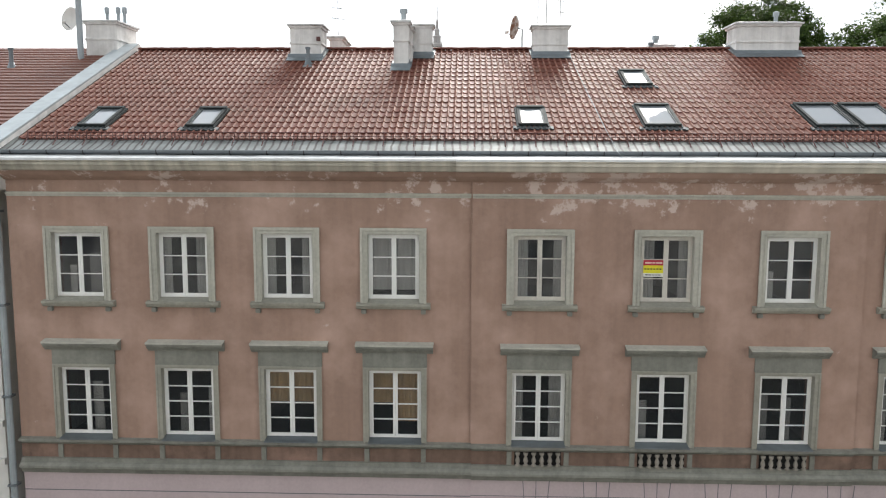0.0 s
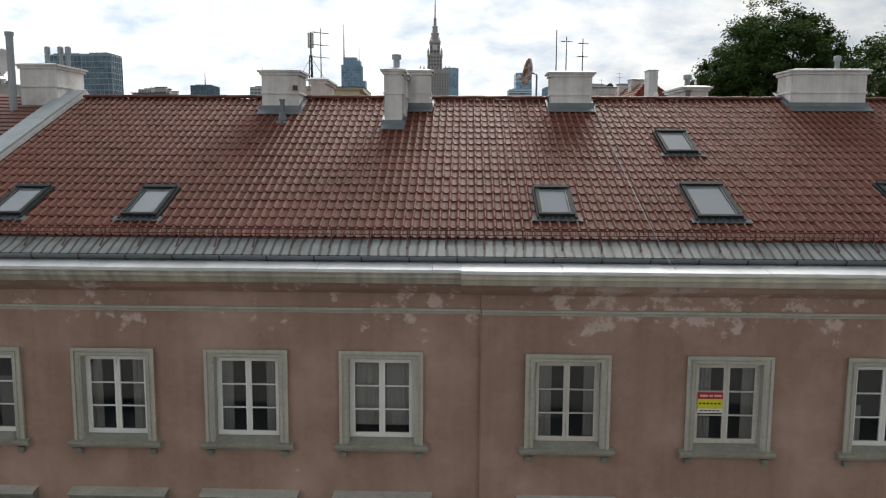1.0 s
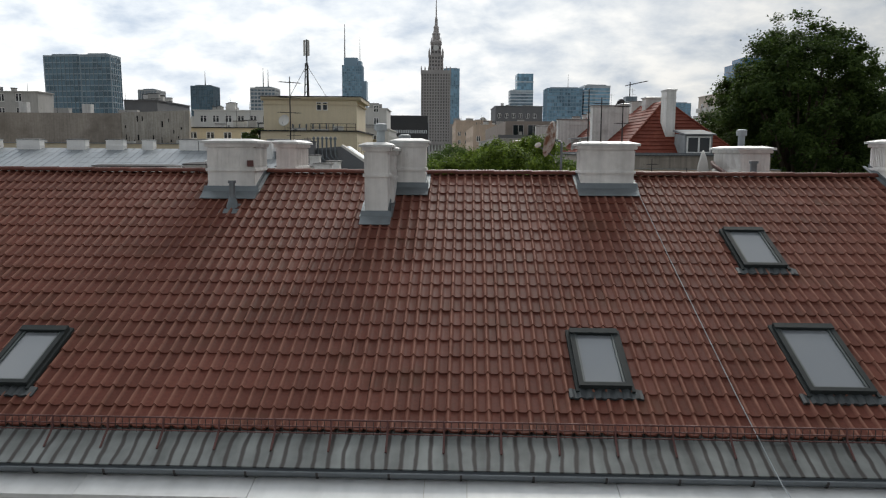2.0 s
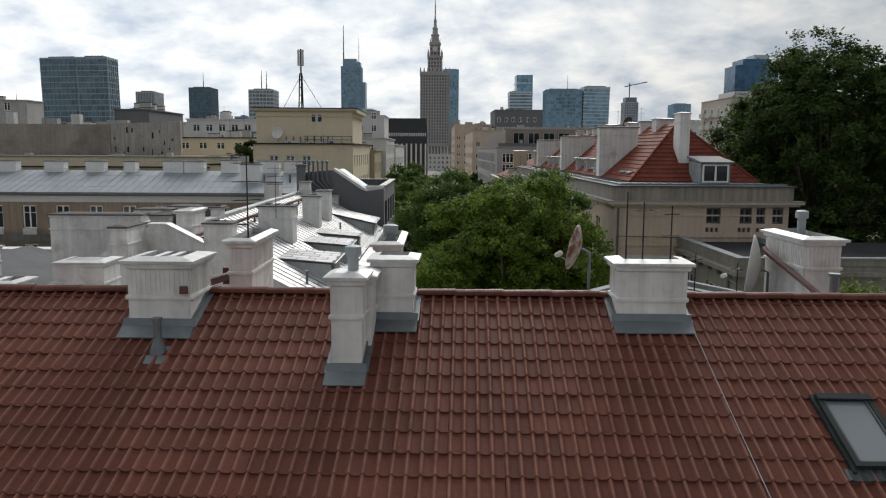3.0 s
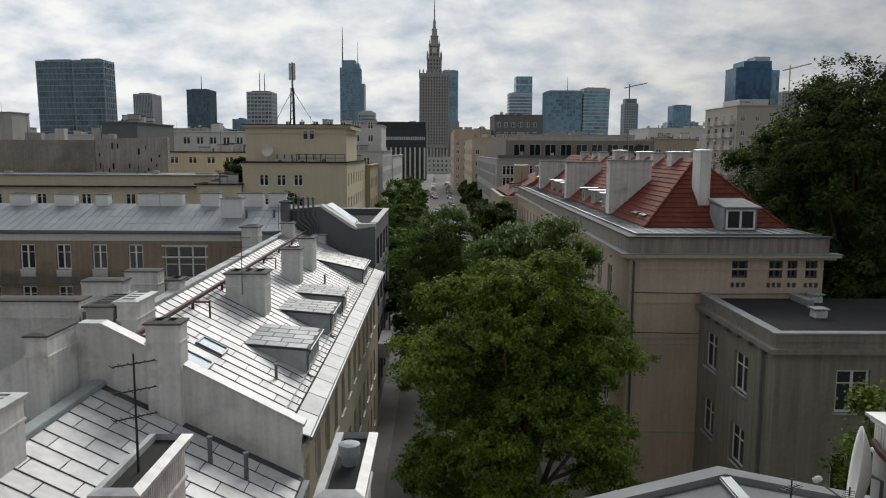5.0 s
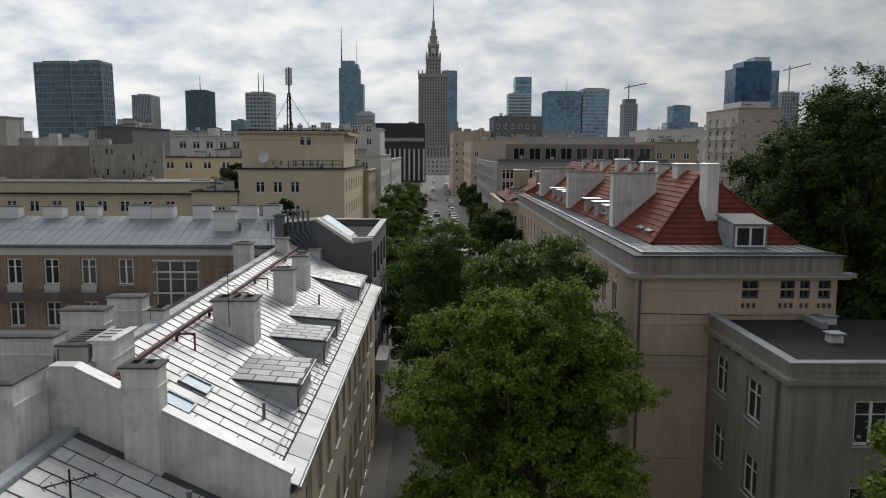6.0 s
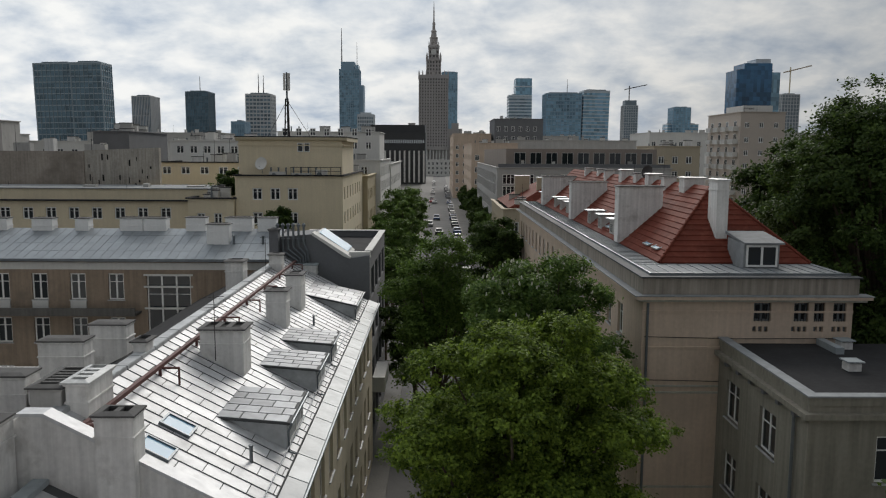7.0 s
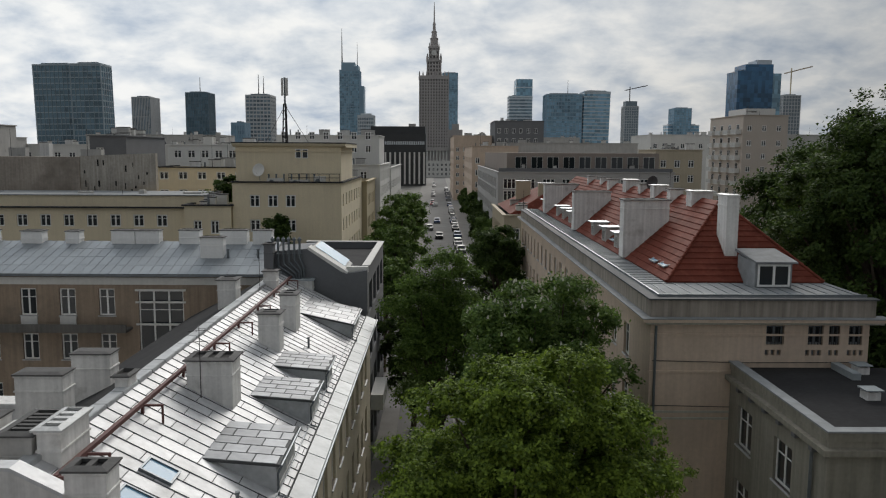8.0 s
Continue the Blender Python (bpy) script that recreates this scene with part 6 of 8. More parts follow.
# ---- the dark grey infill house ----
def grey_house():
    t = thing("grey_house", "modern dark grey rendered house with a slanting roof edge", "house")
    outline = [(-9.6, -0.2), (-9.6, 14.3), (-7.2, 14.5), (-4.9, 13.0), (-3.7, 13.2), (-3.7, -0.2)]
    part("gable_wall", prismed(outline, 52.2, 52.6, "y"), DARK_GREY, t)
    part("coping", prismed([(-7.3, 14.5), (-7.2, 14.62), (-4.85, 13.1), (-4.9, 13.0), (-5.3, 13.15)], 52.1, 53.2, "y"), PALE, t)
    part("parapet", boxed(-5.0, -3.7, 52.6, 53.0, 13.0, 13.35), PALE, t)
    part("parapet", boxed(-4.0, -3.7, 53.0, 66.0, 13.0, 13.35), DARK_GREY, t)
    facade(t, EAST(-3.7, 52.6), 13.4, -0.2, 13.0, grid(0.8, 13.0, 3.1, 2.2, (1.2, 4.2, 7.3, 10.3), 1.9), DARK_GREY, frame_mat=GUTTER, recess=0.2, sill=False)
    part("roof", boxed(-9.6, -3.9, 52.6, 66, 12.5, 12.9), BITUMEN, t)
    part("core", boxed(-9.6, -6.2, 52.6, 66, -0.2, 12.5), ROOM, t)
    part("slanting_roof", prismed([(-9.6, 12.5), (-9.6, 14.2), (-7.2, 14.38), (-5.0, 12.9), (-5.0, 12.5)], 52.6, 56.6, "y"), DARK_GREY, t)
    part("parapet", boxed(-9.6, -4.0, 65.7, 66.0, 12.5, 13.35), DARK_GREY, t)
    part("parapet_coping", boxed(-4.08, -3.62, 53.0, 66.0, 13.35, 13.41), PALE, t)
    part("parapet_coping", boxed(-9.6, -4.08, 65.6, 66.1, 13.35, 13.41), PALE, t)
    part("skylight_frame", prismed([(-7.15, 14.42), (-5.05, 12.98), (-5.05, 13.06), (-7.15, 14.5)], 53.3, 56.4, "y"), PALE, t)
    part("skylight_pane", prismed([(-7.0, 14.40), (-5.2, 13.17), (-5.2, 13.18), (-7.0, 14.41)], 53.5, 56.2, "y"), BLUE_PANE, t, at=pose(0, 0, 0.1))
    part("balcony", boxed(-3.7, -2.9, 54, 58, 3.9, 4.9), PALE, t)
    pipes = thing("flue_pipes", "row of dark flue pipes climbing a grey gable wall", "pipe")
    for k in range(6):
        u = -9.3 + 0.32 * k
        low = max(u, -7.75 + 0.16 * k - 0.5)
        part("pipe", tubed([(low, 52.0, 12.0), (low, 52.0, 12.75 + 0.12 * k), (u, 52.0, 13.35 + 0.12 * k), (u, 52.0, 15.0)], 0.07, 8), GUTTER, pipes)
        part("hat", lathe(bmesh.new(), [(0.12, 0), (0.12, 0.1), (0.02, 0.22)], 10), GUTTER, pipes, at=pose(u, 52.0, 15.0))
        part("strap", boxed(u - 0.1, u + 0.1, 51.9, 52.2, 14.2, 14.25), GUTTER, pipes)
    stack("gp", -8.1, -6.9, 51.5, 52.2, 11.5, 12.75, "pale rendered chimney block at the foot of a grey gable", 2, along="x", top=LEAD_PALE)
    stack("gq", -9.75, -9.2, 51.6, 52.3, 12.4, 14.9, "slim dark chimney beside a grey gable", 1, mat=DARK_GREY, top=DARK_CAP)


grey_house()


# ---- across the street: the red-roofed house ----
def red_roofed_house():
    t = thing("red_roofed_house", "beige rendered house with a red hipped tile roof", "house")
    u0, u1, v0, v1 = 9.75, 19.25, 38.75, 91.5
    front = [(5.02, 5.8, 12.05, 12.9), (6.84, 7.5, 12.05, 12.9), (7.75, 8.22, 12.05, 12.9), (8.62, 9.2, 12.05, 12.9)]
    for k in (5.0, 5.26, 5.52, 6.76, 7.02, 7.28, 7.76, 8.02, 8.58, 8.84, 9.1):
        front.append((k, k + 0.17, 11.58, 11.82))
    wall = part("wall", holed_wall(bmesh.new(), 0, u1 - u0, -0.2, 13.0, 0, 0.3, front), BEIGE, t, at=FRONT(u0, v0))
    for a, b, c, d in front:
        fm, pm = window_meshes(b - a, d - c, 2 if b - a > 0.4 else 1, 1, GUTTER, DARK_PANE)
        win = part("window", fm, None, t, at=FRONT(u0, v0) @ pose(a, 0.15, c))
        part("pane", pm, None, win)
        if b - a > 0.4:
            for j in range(5):
                part("grille_bar", tubed([(a + (b - a) * (j + 0.5) / 5, 0.03, c), (a + (b - a) * (j + 0.5) / 5, 0.03, d)], 0.014, 5), IRON, t, at=FRONT(u0, v0))
    length = v1 - v0 - 0.3
    facade(t, WEST(u0, v1), length, -0.2, 13.0, grid(1.2, length - 1, 2.6, 1.1, (1.2, 4.4, 7.6, 10.5), 1.6), BEIGE)
    part("core", boxed(u0 + 2.5, u1, v0 + 2.5, v1, -0.2, 12.8), ROOM, t)
    part("side_wall", boxed(u1 - 0.3, u1, v0 + 0.3, v1, -0.2, 13.0), BEIGE, t)
    for z in (12.45, 10.8, 9.0, 8.7, 4.2):
        part("band", boxed(u0 - 0.04, u1, v0 - 0.05, v0, z, z + 0.09), TRIM if z in (9.0, 8.7, 4.2) else BEIGE, t)
    # cornice with its zinc walk, then the parapet
    def ring(name, out, z0, z1, mat, label=""):
        bm = bmesh.new()
        box(bm, u0 - out, u1 + 0.25 + out, v0 - out, v0 + 0.3, z0, z1); box(bm, u0 - out, u0 + 0.3, v0 + 0.3, v1 + 0.2, z0, z1)
        part(name, bm, mat, t, label)
    part("walk_edge", boxed(u0 + 0.36, u0 + 0.44, v0 + 0.44, v1, 14.12, 14.2), GUTTER, t)
    part("walk_edge", boxed(u0 + 0.36, u1, v0 + 0.36, v0 + 0.44, 14.12, 14.2), GUTTER, t)
    ring("cornice", 0.25, 12.98, 13.1, TRIM)
    ring("cornice", 0.42, 13.1, 13.24, BEIGE)
    ring("cornice_cover", 0.46, 13.24, 13.28, ZINC_DULL, "zinc cornice cover")
    bm = bmesh.new()
    box(bm, u0 - 0.05, u1 + 0.2, v0 - 0.05, v0 + 0.25, 13.28, 14.02); box(bm, u0 - 0.05, u0 + 0.25, v0 + 0.25, v1, 13.28, 14.02)
    part("parapet", bm, GRIMY_BEIGE, t)
    bm = bmesh.new()
    box(bm, u0 - 0.14, u1 + 0.3, v0 - 0.14, v0 + 0.35, 14.02, 14.09); box(bm, u0 - 0.14, u0 + 0.35, v0 + 0.35, v1, 14.02, 14.09)
    part("parapet_gutter", bm, FELT_GREY, t)
    part("roof_walk", boxed(u0 + 0.35, u1, v0 + 0.35, v1, 13.9, 14.12), ZINC_DULL, t, "seamed zinc strip round the tiled roof")
    seam = mesh_of(boxed(0, 1.6, -0.012, 0.012, 14.12, 14.15), "seam", LEAD)
    for k in range(90):
        part("seam", seam, None, t, at=pose(u0 + 0.4, v0 + 3.6 + 0.55 * k, 0))
    for k in range(16):
        part("seam", mesh_of(boxed(-0.012, 0.012, 0, 3.4, 14.12, 14.15), "seam", LEAD), None, t, at=pose(u0 + 0.9 + 0.55 * k, v0 + 0.4, 0))
    # hipped tile roof in courses
    eu0, eu1, ev0, ev1, pu, pv, pz = 11.5, 19.05, 42.6, 91.0, 15.6, 47.4, 17.75
    bm = bmesh.new()
    c = [bm.verts.new(p) for p in ((eu0, ev0, 14.13), (eu1, ev0, 14.13), (eu1, ev1, 14.13), (eu0, ev1, 14.13), (pu, pv, pz), (pu, ev1, pz))]
    for q in ((0, 1, 4), (1, 2, 5, 4), (3, 0, 4, 5), (2, 3, 5), (3, 2, 1, 0)):
        bm.faces.new([c[i] for i in q])
    roof = part("roof", bm, RED_TILE, t, "red tile hipped roof")
    n = 15
    for k in range(n):
        f0, f1 = k / n, (k + 1) / n
        def at(f, lift):
            return (eu0 + (pu - eu0) * f, ev0 + (pv - ev0) * f, eu1 + (pu - eu1) * f, 14.13 + (pz - 14.13) * f + lift)
        a, b = at(f0, 0.07), at(f1, 0.02)
        lo = at(f0, 0.01)
        bm = bmesh.new()
        for pts in (((a[0], ev1, a[3]), (a[0], a[1], a[3]), (b[0], b[1], b[3]), (b[0], ev1, b[3])), ((a[0], a[1], a[3]), (a[2], a[1], a[3]), (b[2], b[1], b[3]), (b[0], b[1], b[3])), ((a[2], a[1], a[3]), (a[2], ev1, a[3]), (b[2], ev1, b[3]), (b[2], b[1], b[3])),
                    ((lo[0], ev1, lo[3]), (lo[0], lo[1], lo[3]), (a[0], a[1], a[3]), (a[0], ev1, a[3])), ((lo[0], lo[1], lo[3]), (lo[2], lo[1], lo[3]), (a[2], a[1], a[3]), (a[0], a[1], a[3]))):
            bm.faces.new([bm.verts.new(p) for p in pts])
        part("tile_course", bm, RED_TILE, roof)
    for (a, b) in (((eu0, ev0), (pu, pv)), ((eu1, ev0), (pu, pv))):
        steps = 22
        for k in range(steps):
            f = (k + 0.5) / steps
            p = Vector((a[0] + (b[0] - a[0]) * f, a[1] + (b[1] - a[1]) * f, 14.13 + (pz - 14.13) * f + 0.06))
            d = Vector((b[0] - a[0], b[1] - a[1], pz - 14.13)).normalized() * 0.16
            part("hip_tile", tubed([p - d, p + d], 0.085, 8, 0.07), RED_TILE, roof)
    # front dormer
    d = thing("dormer", "zinc-roofed dormer with a dark double window", "dormer")
    part("body", prismed([(41.3, 14.12), (41.3, 15.28), (43.4, 15.4), (43.4, 14.12)], 15.18, 16.9), ZINC_DULL, d)
    part("roof", prismed([(41.0, 15.28), (41.0, 15.36), (43.6, 15.68), (43.6, 15.54)], 15.1, 17.03), REAR_ZINC, d)
    fm, pm = window_meshes(1.5, 1.04, 2, 1, WHITE_FRAME, DARK_PANE)
    win = part("window", fm, None, d, at=pose(15.29, 41.22, 14.18))
    part("pane", pm, None, win)
    # chimneys
    stack("x1", 11.35, 14.0, 51.0, 52.0, 14.2, 17.65, "tall broad grey-white chimney slab on the red roof", 5, along="x", top=DARK_CAP)
    stack("x2", 11.3, 14.2, 67.4, 68.4, 14.2, 17.3, "tall broad grey-white chimney slab on the red roof", 5, along="x", top=DARK_CAP)
    stack("x3", 11.3, 14.7, 84.5, 85.5, 14.2, 17.2, "tall broad grey-white chimney slab on the red roof", 5, along="x", top=DARK_CAP)
    stack("x4", 14.75, 15.35, 44.0, 45.3, 14.9, 18.3, "tall white chimney standing on the hip of the red roof", 2, cap=0.05)
    stack("x5", 15.0, 16.2, 50.2, 51.2, 17.0, 18.2, "white chimney on the red ridge", 3, along="x")
    stack("x6", 15.0, 16.0, 58, 59, 17.0, 18.2, "white chimney on the red ridge", 3, along="x")
    stack("x7", 15.0, 16.0, 66, 67, 17.0, 18.3, "white chimney on the red ridge", 3, along="x")
    for cv, cu in ((54.0, 14.9), (62.0, 15.1), (71.5, 14.9), (76.0, 15.2), (81.0, 15.0)):
        stack("x8", cu, cu + 0.8, cv, cv + 0.7, 17.0, 18.15, "small pale chimney with a dark cap on the red ridge", 2, along="x", top=DARK_CAP)
    aerial(15.3, 55.5, 17.6, 1.6, 2, 0.6)
    aerial(15.5, 64.0, 17.6, 1.8, 1, 0.6)
    for v in (54.5, 58.2, 62.0, 72.0, 75.5, 79.0, 86.0, 88.6):
        s = thing("dormer", "small grey box dormer with a pale flat roof", "dormer", "small dormers of the red roof")
        part("box", boxed(11.75, 13.3, v - 0.6, v + 0.6, 14.1, 15.3), GREY_RENDER, s)
        part("roof", boxed(11.5, 13.6, v - 0.75, v + 0.75, 15.3, 15.38), ZINC_BLUE, s)
        fm2, pm2 = window_meshes(0.8, 0.75, 2, 1, GREY_FRAME, DARK_PANE)
        w2 = part("window", fm2, None, s, at=pose(11.72, v + 0.4, 14.4, 0, 0, -90))
        part("pane", pm2, None, w2)
    for v in (44.9, 46.6, 56.4):
        slope = math.degrees(math.atan((pz - 14.13) / (pu - eu0)))
        s = thing("roof_window", "tilted-open roof window in the red tiles", "roof window", at=pose(11.85, v, 14.13 + 0.885 * 0.35 + 0.15, 0, -slope + 24, 0))
        bm = bmesh.new()
        for a, b, c2, d2 in ((0, 1.5, -0.55, -0.48), (0, 1.5, 0.48, 0.55), (0, 0.07, -0.48, 0.48), (1.43, 1.5, -0.48, 0.48)):
            box(bm, a, b, c2, d2, 0, 0.07)
        part("frame", bm, LEAD_PALE, s)
        part("pane", boxed(0.07, 1.43, -0.48, 0.48, 0.03, 0.04), BLUE_PANE, s)
    pipe = thing("rainwater_pipe", "dark rainwater pipe at a house corner", "pipe")
    part("pipe", tubed([(u0 + 0.2, v0 - 0.12, 12.9), (u0 + 0.2, v0 - 0.12, 0)], 0.06, 8), GUTTER, pipe)
    for z0c, z1c in ((11.35, 11.3), (9.35, 9.2)):
        mesh_thing("wall_cable", tubed([(u0 + 0.1, v0 - 0.07, z0c), (14.0, v0 - 0.08, z0c - 0.08), (u1, v0 - 0.07, z1c)], 0.018, 5), IRON, "dark cable slung along the beige wall", "cable")
    satellite_dish(15.6, 60.5, 18.2, 0.45, 230, 15, IRON, label="dark satellite dish on the red roof", drop=1.0)
    return t


GREY_FRAME = material("grey_window_paint", (0.5, 0.5, 0.48), 0.6, bump=0.05)
RED_TILE = material("red_tile", (0.15, 0.038, 0.024), 0.8, gloss=0.15, dark=0.72, light=1.2, grain=14, patch=1.0, each=0.12,
                    stain=(0.2, 0.06, 0.04), stain_at=(0.5, 0.7), stain_scale=2.0)
red_roofed_house()


def flat_wing():
    t = thing("flat_wing", "grey-beige flat-roofed wing with a felt roof and zinc coping", "house")
    u0, u1, v0, v1, top = 13.3, 27.0, 30.1, 38.7, 11.25
    facade(t, FRONT(u0, v0), u1 - u0, -0.2, 11.0, grid(2.4, 13.5, 2.9, 1.3, (1.5, 4.9, 8.2), 1.7), BEIGE_GREY)
    facade(t, WEST(u0, v1), v1 - v0 - 0.3, -0.2, 11.0, [(1.0, 2.5, 8.0, 9.7), (4.6, 6.1, 8.0, 9.7), (1.0, 2.5, 4.8, 6.5), (4.6, 6.1, 4.8, 6.5)], BEIGE_GREY)
    part("core", boxed(u0 + 2.5, u1, v0 + 2.5, v1, -0.2, 10.8), ROOM, t)
    part("roof", boxed(u0 + 0.25, u1, v0 + 0.25, v1, 10.8, 11.05), BITUMEN, t, "dark felt roof")
    bm = bmesh.new()
    box(bm, u0 - 0.25, u1, v0 - 0.25, v0 + 0.1, 10.55, 10.75); box(bm, u0 - 0.25, u0 + 0.1, v0 + 0.1, v1, 10.55, 10.75)
    part("cornice", bm, BEIGE_GREY, t)
    bm = bmesh.new()
    box(bm, u0 - 0.05, u1, v0 - 0.05, v0 + 0.25, 11.0, 11.3); box(bm, u0 - 0.05, u0 + 0.25, v0 + 0.25, v1, 11.0, 11.3)
    part("parapet", bm, BEIGE_GREY, t)
    bm = bmesh.new()
    box(bm, u0 - 0.12, u1, v0 - 0.12, v0 + 0.32, 11.3, 11.36); box(bm, u0 - 0.12, u0 + 0.32, v0 + 0.32, v1, 11.3, 11.36)
    part("coping", bm, ZINC_DULL, t)
    for k in range(6):
        part("cornice_block", boxed(u0 - 0.2, u0, v0 + 0.7 + 1.3 * k, v0 + 0.95 + 1.3 * k, 10.35, 10.55), DARK_GREY, t)
    for u, v in ((17.0, 34.4), (18.5, 37.9)):
        b = thing("roof_vent", "white rendered vent box with a sheet lid on the felt roof", "vent", at=pose(u, v, 11.05))
        part("box", boxed(-0.26, 0.26, -0.26, 0.26, 0, 0.3), LIME, b)
        part("lid", boxed(-0.34, 0.34, -0.34, 0.34, 0.36, 0.41), LEAD_PALE, b)
        for s in (-0.2, 0.0, 0.2):
            part("post", boxed(s - 0.03, s + 0.03, -0.24, 0.24, 0.3, 0.36), LIME, b)
    pipe = thing("rainwater_pipe", "dark rainwater pipe down the flat wing", "pipe")
    part("pipe", tubed([(u0 - 0.1, v0 + 0.9, 10.5), (u0 - 0.1, v0 + 0.9, 0)], 0.06, 8), GUTTER, pipe)
    kerb = mesh_thing("roof_kerb", boxed(17.6, 17.95, 36.8, 38.6, 11.05, 11.33), LEAD_PALE, "low sheet-covered kerb on the felt roof", "kerb")
    return kerb


BEIGE_GREY = material("grey_beige_render", (0.30, 0.28, 0.232), 0.92, dark=0.6, light=1.12, grain=6, patch=0.4, streaks=0.5)
flat_wing()


# ---- middle distance ----
def roof_clutter(t, u0, u1, v0, v1, z, count, seed):
    """Chimney blocks, vents and poles scattered over a flat roof."""
    rnd = random.Random(seed)
    for k in range(count):
        u, v = rnd.uniform(u0 + 1, u1 - 2.5), rnd.uniform(v0 + 1, min(v1, v0 + 14) - 1.5)
        w, d, h = rnd.uniform(0.5, 2.2), rnd.uniform(0.5, 0.9), rnd.uniform(0.7, 1.9)
        kind = rnd.random()
        if kind < 0.6:
            part("chimney", boxed(u, u + w, v, v + d, z - 0.1, z + h), rnd.choice((LIME, GREY_RENDER, PALE)), t)
            part("chimney_cap", boxed(u - 0.06, u + w + 0.06, v - 0.06, v + d + 0.06, z + h, z + h + 0.12), DARK_CAP, t)
        elif kind < 0.85:
            part("vent", tubed([(u, v, z - 0.1), (u, v, z + h)], 0.14, 8), GUTTER, t)
        else:
            part("pole", tubed([(u, v, z - 0.1), (u, v, z + h * 2.2)], 0.05, 6, 0.02), IRON, t)


def middle_distance():
    y = block("yellow_house", "yellow rendered block with white windows and a set-back top floor", -23.5, -10.75, 97.5, 122, 16.6, YELLOW, (4.4, 7.6, 10.8, 13.75), 3.1, 1.3, 1.5, side=1,
              openings=[(x, x + 1.2, z, z + 1.45) for x in (2.0, 4.12, 6.2) for z in (4.4, 7.6, 10.85, 13.75)])
    part("top_floor", boxed(-23.5, -11.0, 99.5, 112, 16.2, 20.75), YELLOW, y, "set-back yellow top floor")
    part("top_moulding", boxed(-23.62, -10.78, 99.38, 112, 20.2, 20.32), YELLOW, y)
    part("top_cornice", prismed([(99.5, 20.75), (99.1, 20.9), (98.95, 21.1), (98.95, 21.2), (112, 21.2), (112, 20.75)], -23.8, -10.4), YELLOW, y)
    part("top_roof", boxed(-23.85, -10.35, 98.9, 112.1, 21.2, 21.32), BITUMEN, y)
    for u in (-16.4, -15.6):
        fm, pm = window_meshes(0.7, 1.1, 1, 1, WHITE_FRAME, DARK_PANE)
        w = part("window", fm, None, y, at=pose(u, 99.42, 19.45))
        part("pane", pm, None, w)
    satellite_dish(-20.55, 98.6, 18.0, 0.74, 190, 20, PALE, label="white satellite dish on a terrace", drop=1.2)
    for k in range(7):
        vent_pipe(-19.5 + 0.9 * k, 98.9, 16.3, 1.3, 0.1, False, "thin flue pipe on the yellow terrace")
    rail = thing("terrace_rail", "thin dark rail along the yellow house's terrace", "railing")
    for z in (17.2, 17.65):
        part("bar", tubed([(-17.0, 97.8, z), (-10.95, 97.8, z)], 0.035, 5), IRON, rail)
    for k in range(6):
        part("post", tubed([(-16.9 + 1.18 * k, 97.8, 16.3), (-16.9 + 1.18 * k, 97.8, 17.65)], 0.035, 5), IRON, rail)
    for u, w, h in ((-19.6, 1.9, 0.85), (-17.0, 2.4, 0.7), (-14.0, 1.3, 1.1)):
        unit = thing("air_conditioner", "white outdoor cooling unit on the yellow terrace", "air conditioner", at=pose(u, 98.25, 16.25))
        part("casing", boxed(0, w, 0, 0.6, 0, h, bevel=0.04), PALE, unit)
        part("grille", lathe(bmesh.new(), [(0.28, 0), (0.28, 0.03), (0.22, 0.04)], 16), GUTTER, unit, at=pose(w * 0.3, -0.005, h * 0.5, 90, 0, 0))
    mast = thing("phone_mast", "lattice phone mast with white panel antennas", "mast", at=pose(-18.2, 103, 20.8))
    for a, b in ((-0.3, -0.3), (0.3, -0.3), (0, 0.3)):
        part("leg", tubed([(a, b, 0), (a * 0.5, b * 0.5, 5.2)], 0.09, 6), IRON, mast)
    for k in range(5):
        part("brace", tubed([(-0.3, -0.3, k), (0.3, -0.3, k + 0.8), (0, 0.3, k + 0.4)], 0.05, 5), IRON, mast)
    part("pole", tubed([(0, 0, 5.0), (0, 0, 8.4)], 0.12, 8), GUTTER, mast)
    for a in (0, 120, 240):
        part("panel_antenna", boxed(-0.16, 0.16, 0.2, 0.42, 6.2, 8.3, bevel=0.03), PALE, mast, at=pose(0, 0, 0, 0, 0, a))
    for a in ((3, 1), (-3, 1)):
        part("stay", tubed([(0, 0, 5.0), (a[0], a[1], 0.0)], 0.03, 5), IRON, mast)
    block("yellow_wing", "long low yellow wing with a dark eave", -59.4, -23.5, 98.5, 110, 13.5, YELLOW, (2.2,), cornice=0.5,
          openings=[(26.57 - 2.755 * k, 27.87 - 2.755 * k, z, z + 1.46) for k in range(10) for z in (2.0, 5.1, 8.2, 11.28)])
    attic = thing("yellow_attic", "set-back yellow attic storey with a pale coping", "house")
    part("wall", boxed(-60, -27.5, 100.6, 109.8, 13.0, 14.85), YELLOW, attic)
    part("coping", boxed(-60.2, -27.3, 100.4, 110, 14.85, 14.97), ZINC_DULL, attic)
    for u, w, h in ((-55.6, 0.8, 0.35), (-44.0, 1.6, 0.25), (-36.5, 0.7, 0.45), (-31.0, 2.2, 0.2)):
        part("roof_box", boxed(u, u + w, 103, 103.8, 14.97, 14.97 + h), GREY_RENDER, attic)
    block("yellow_annex", "small yellow annex with a dark flat roof", -29, -23.6, 97.0, 104, 13.9, YELLOW, (10.6,), 2.0, 1.0, 1.6)
    part_wall = thing("bare_gable", "tall bare concrete gable wall with scattered holes", "wall")
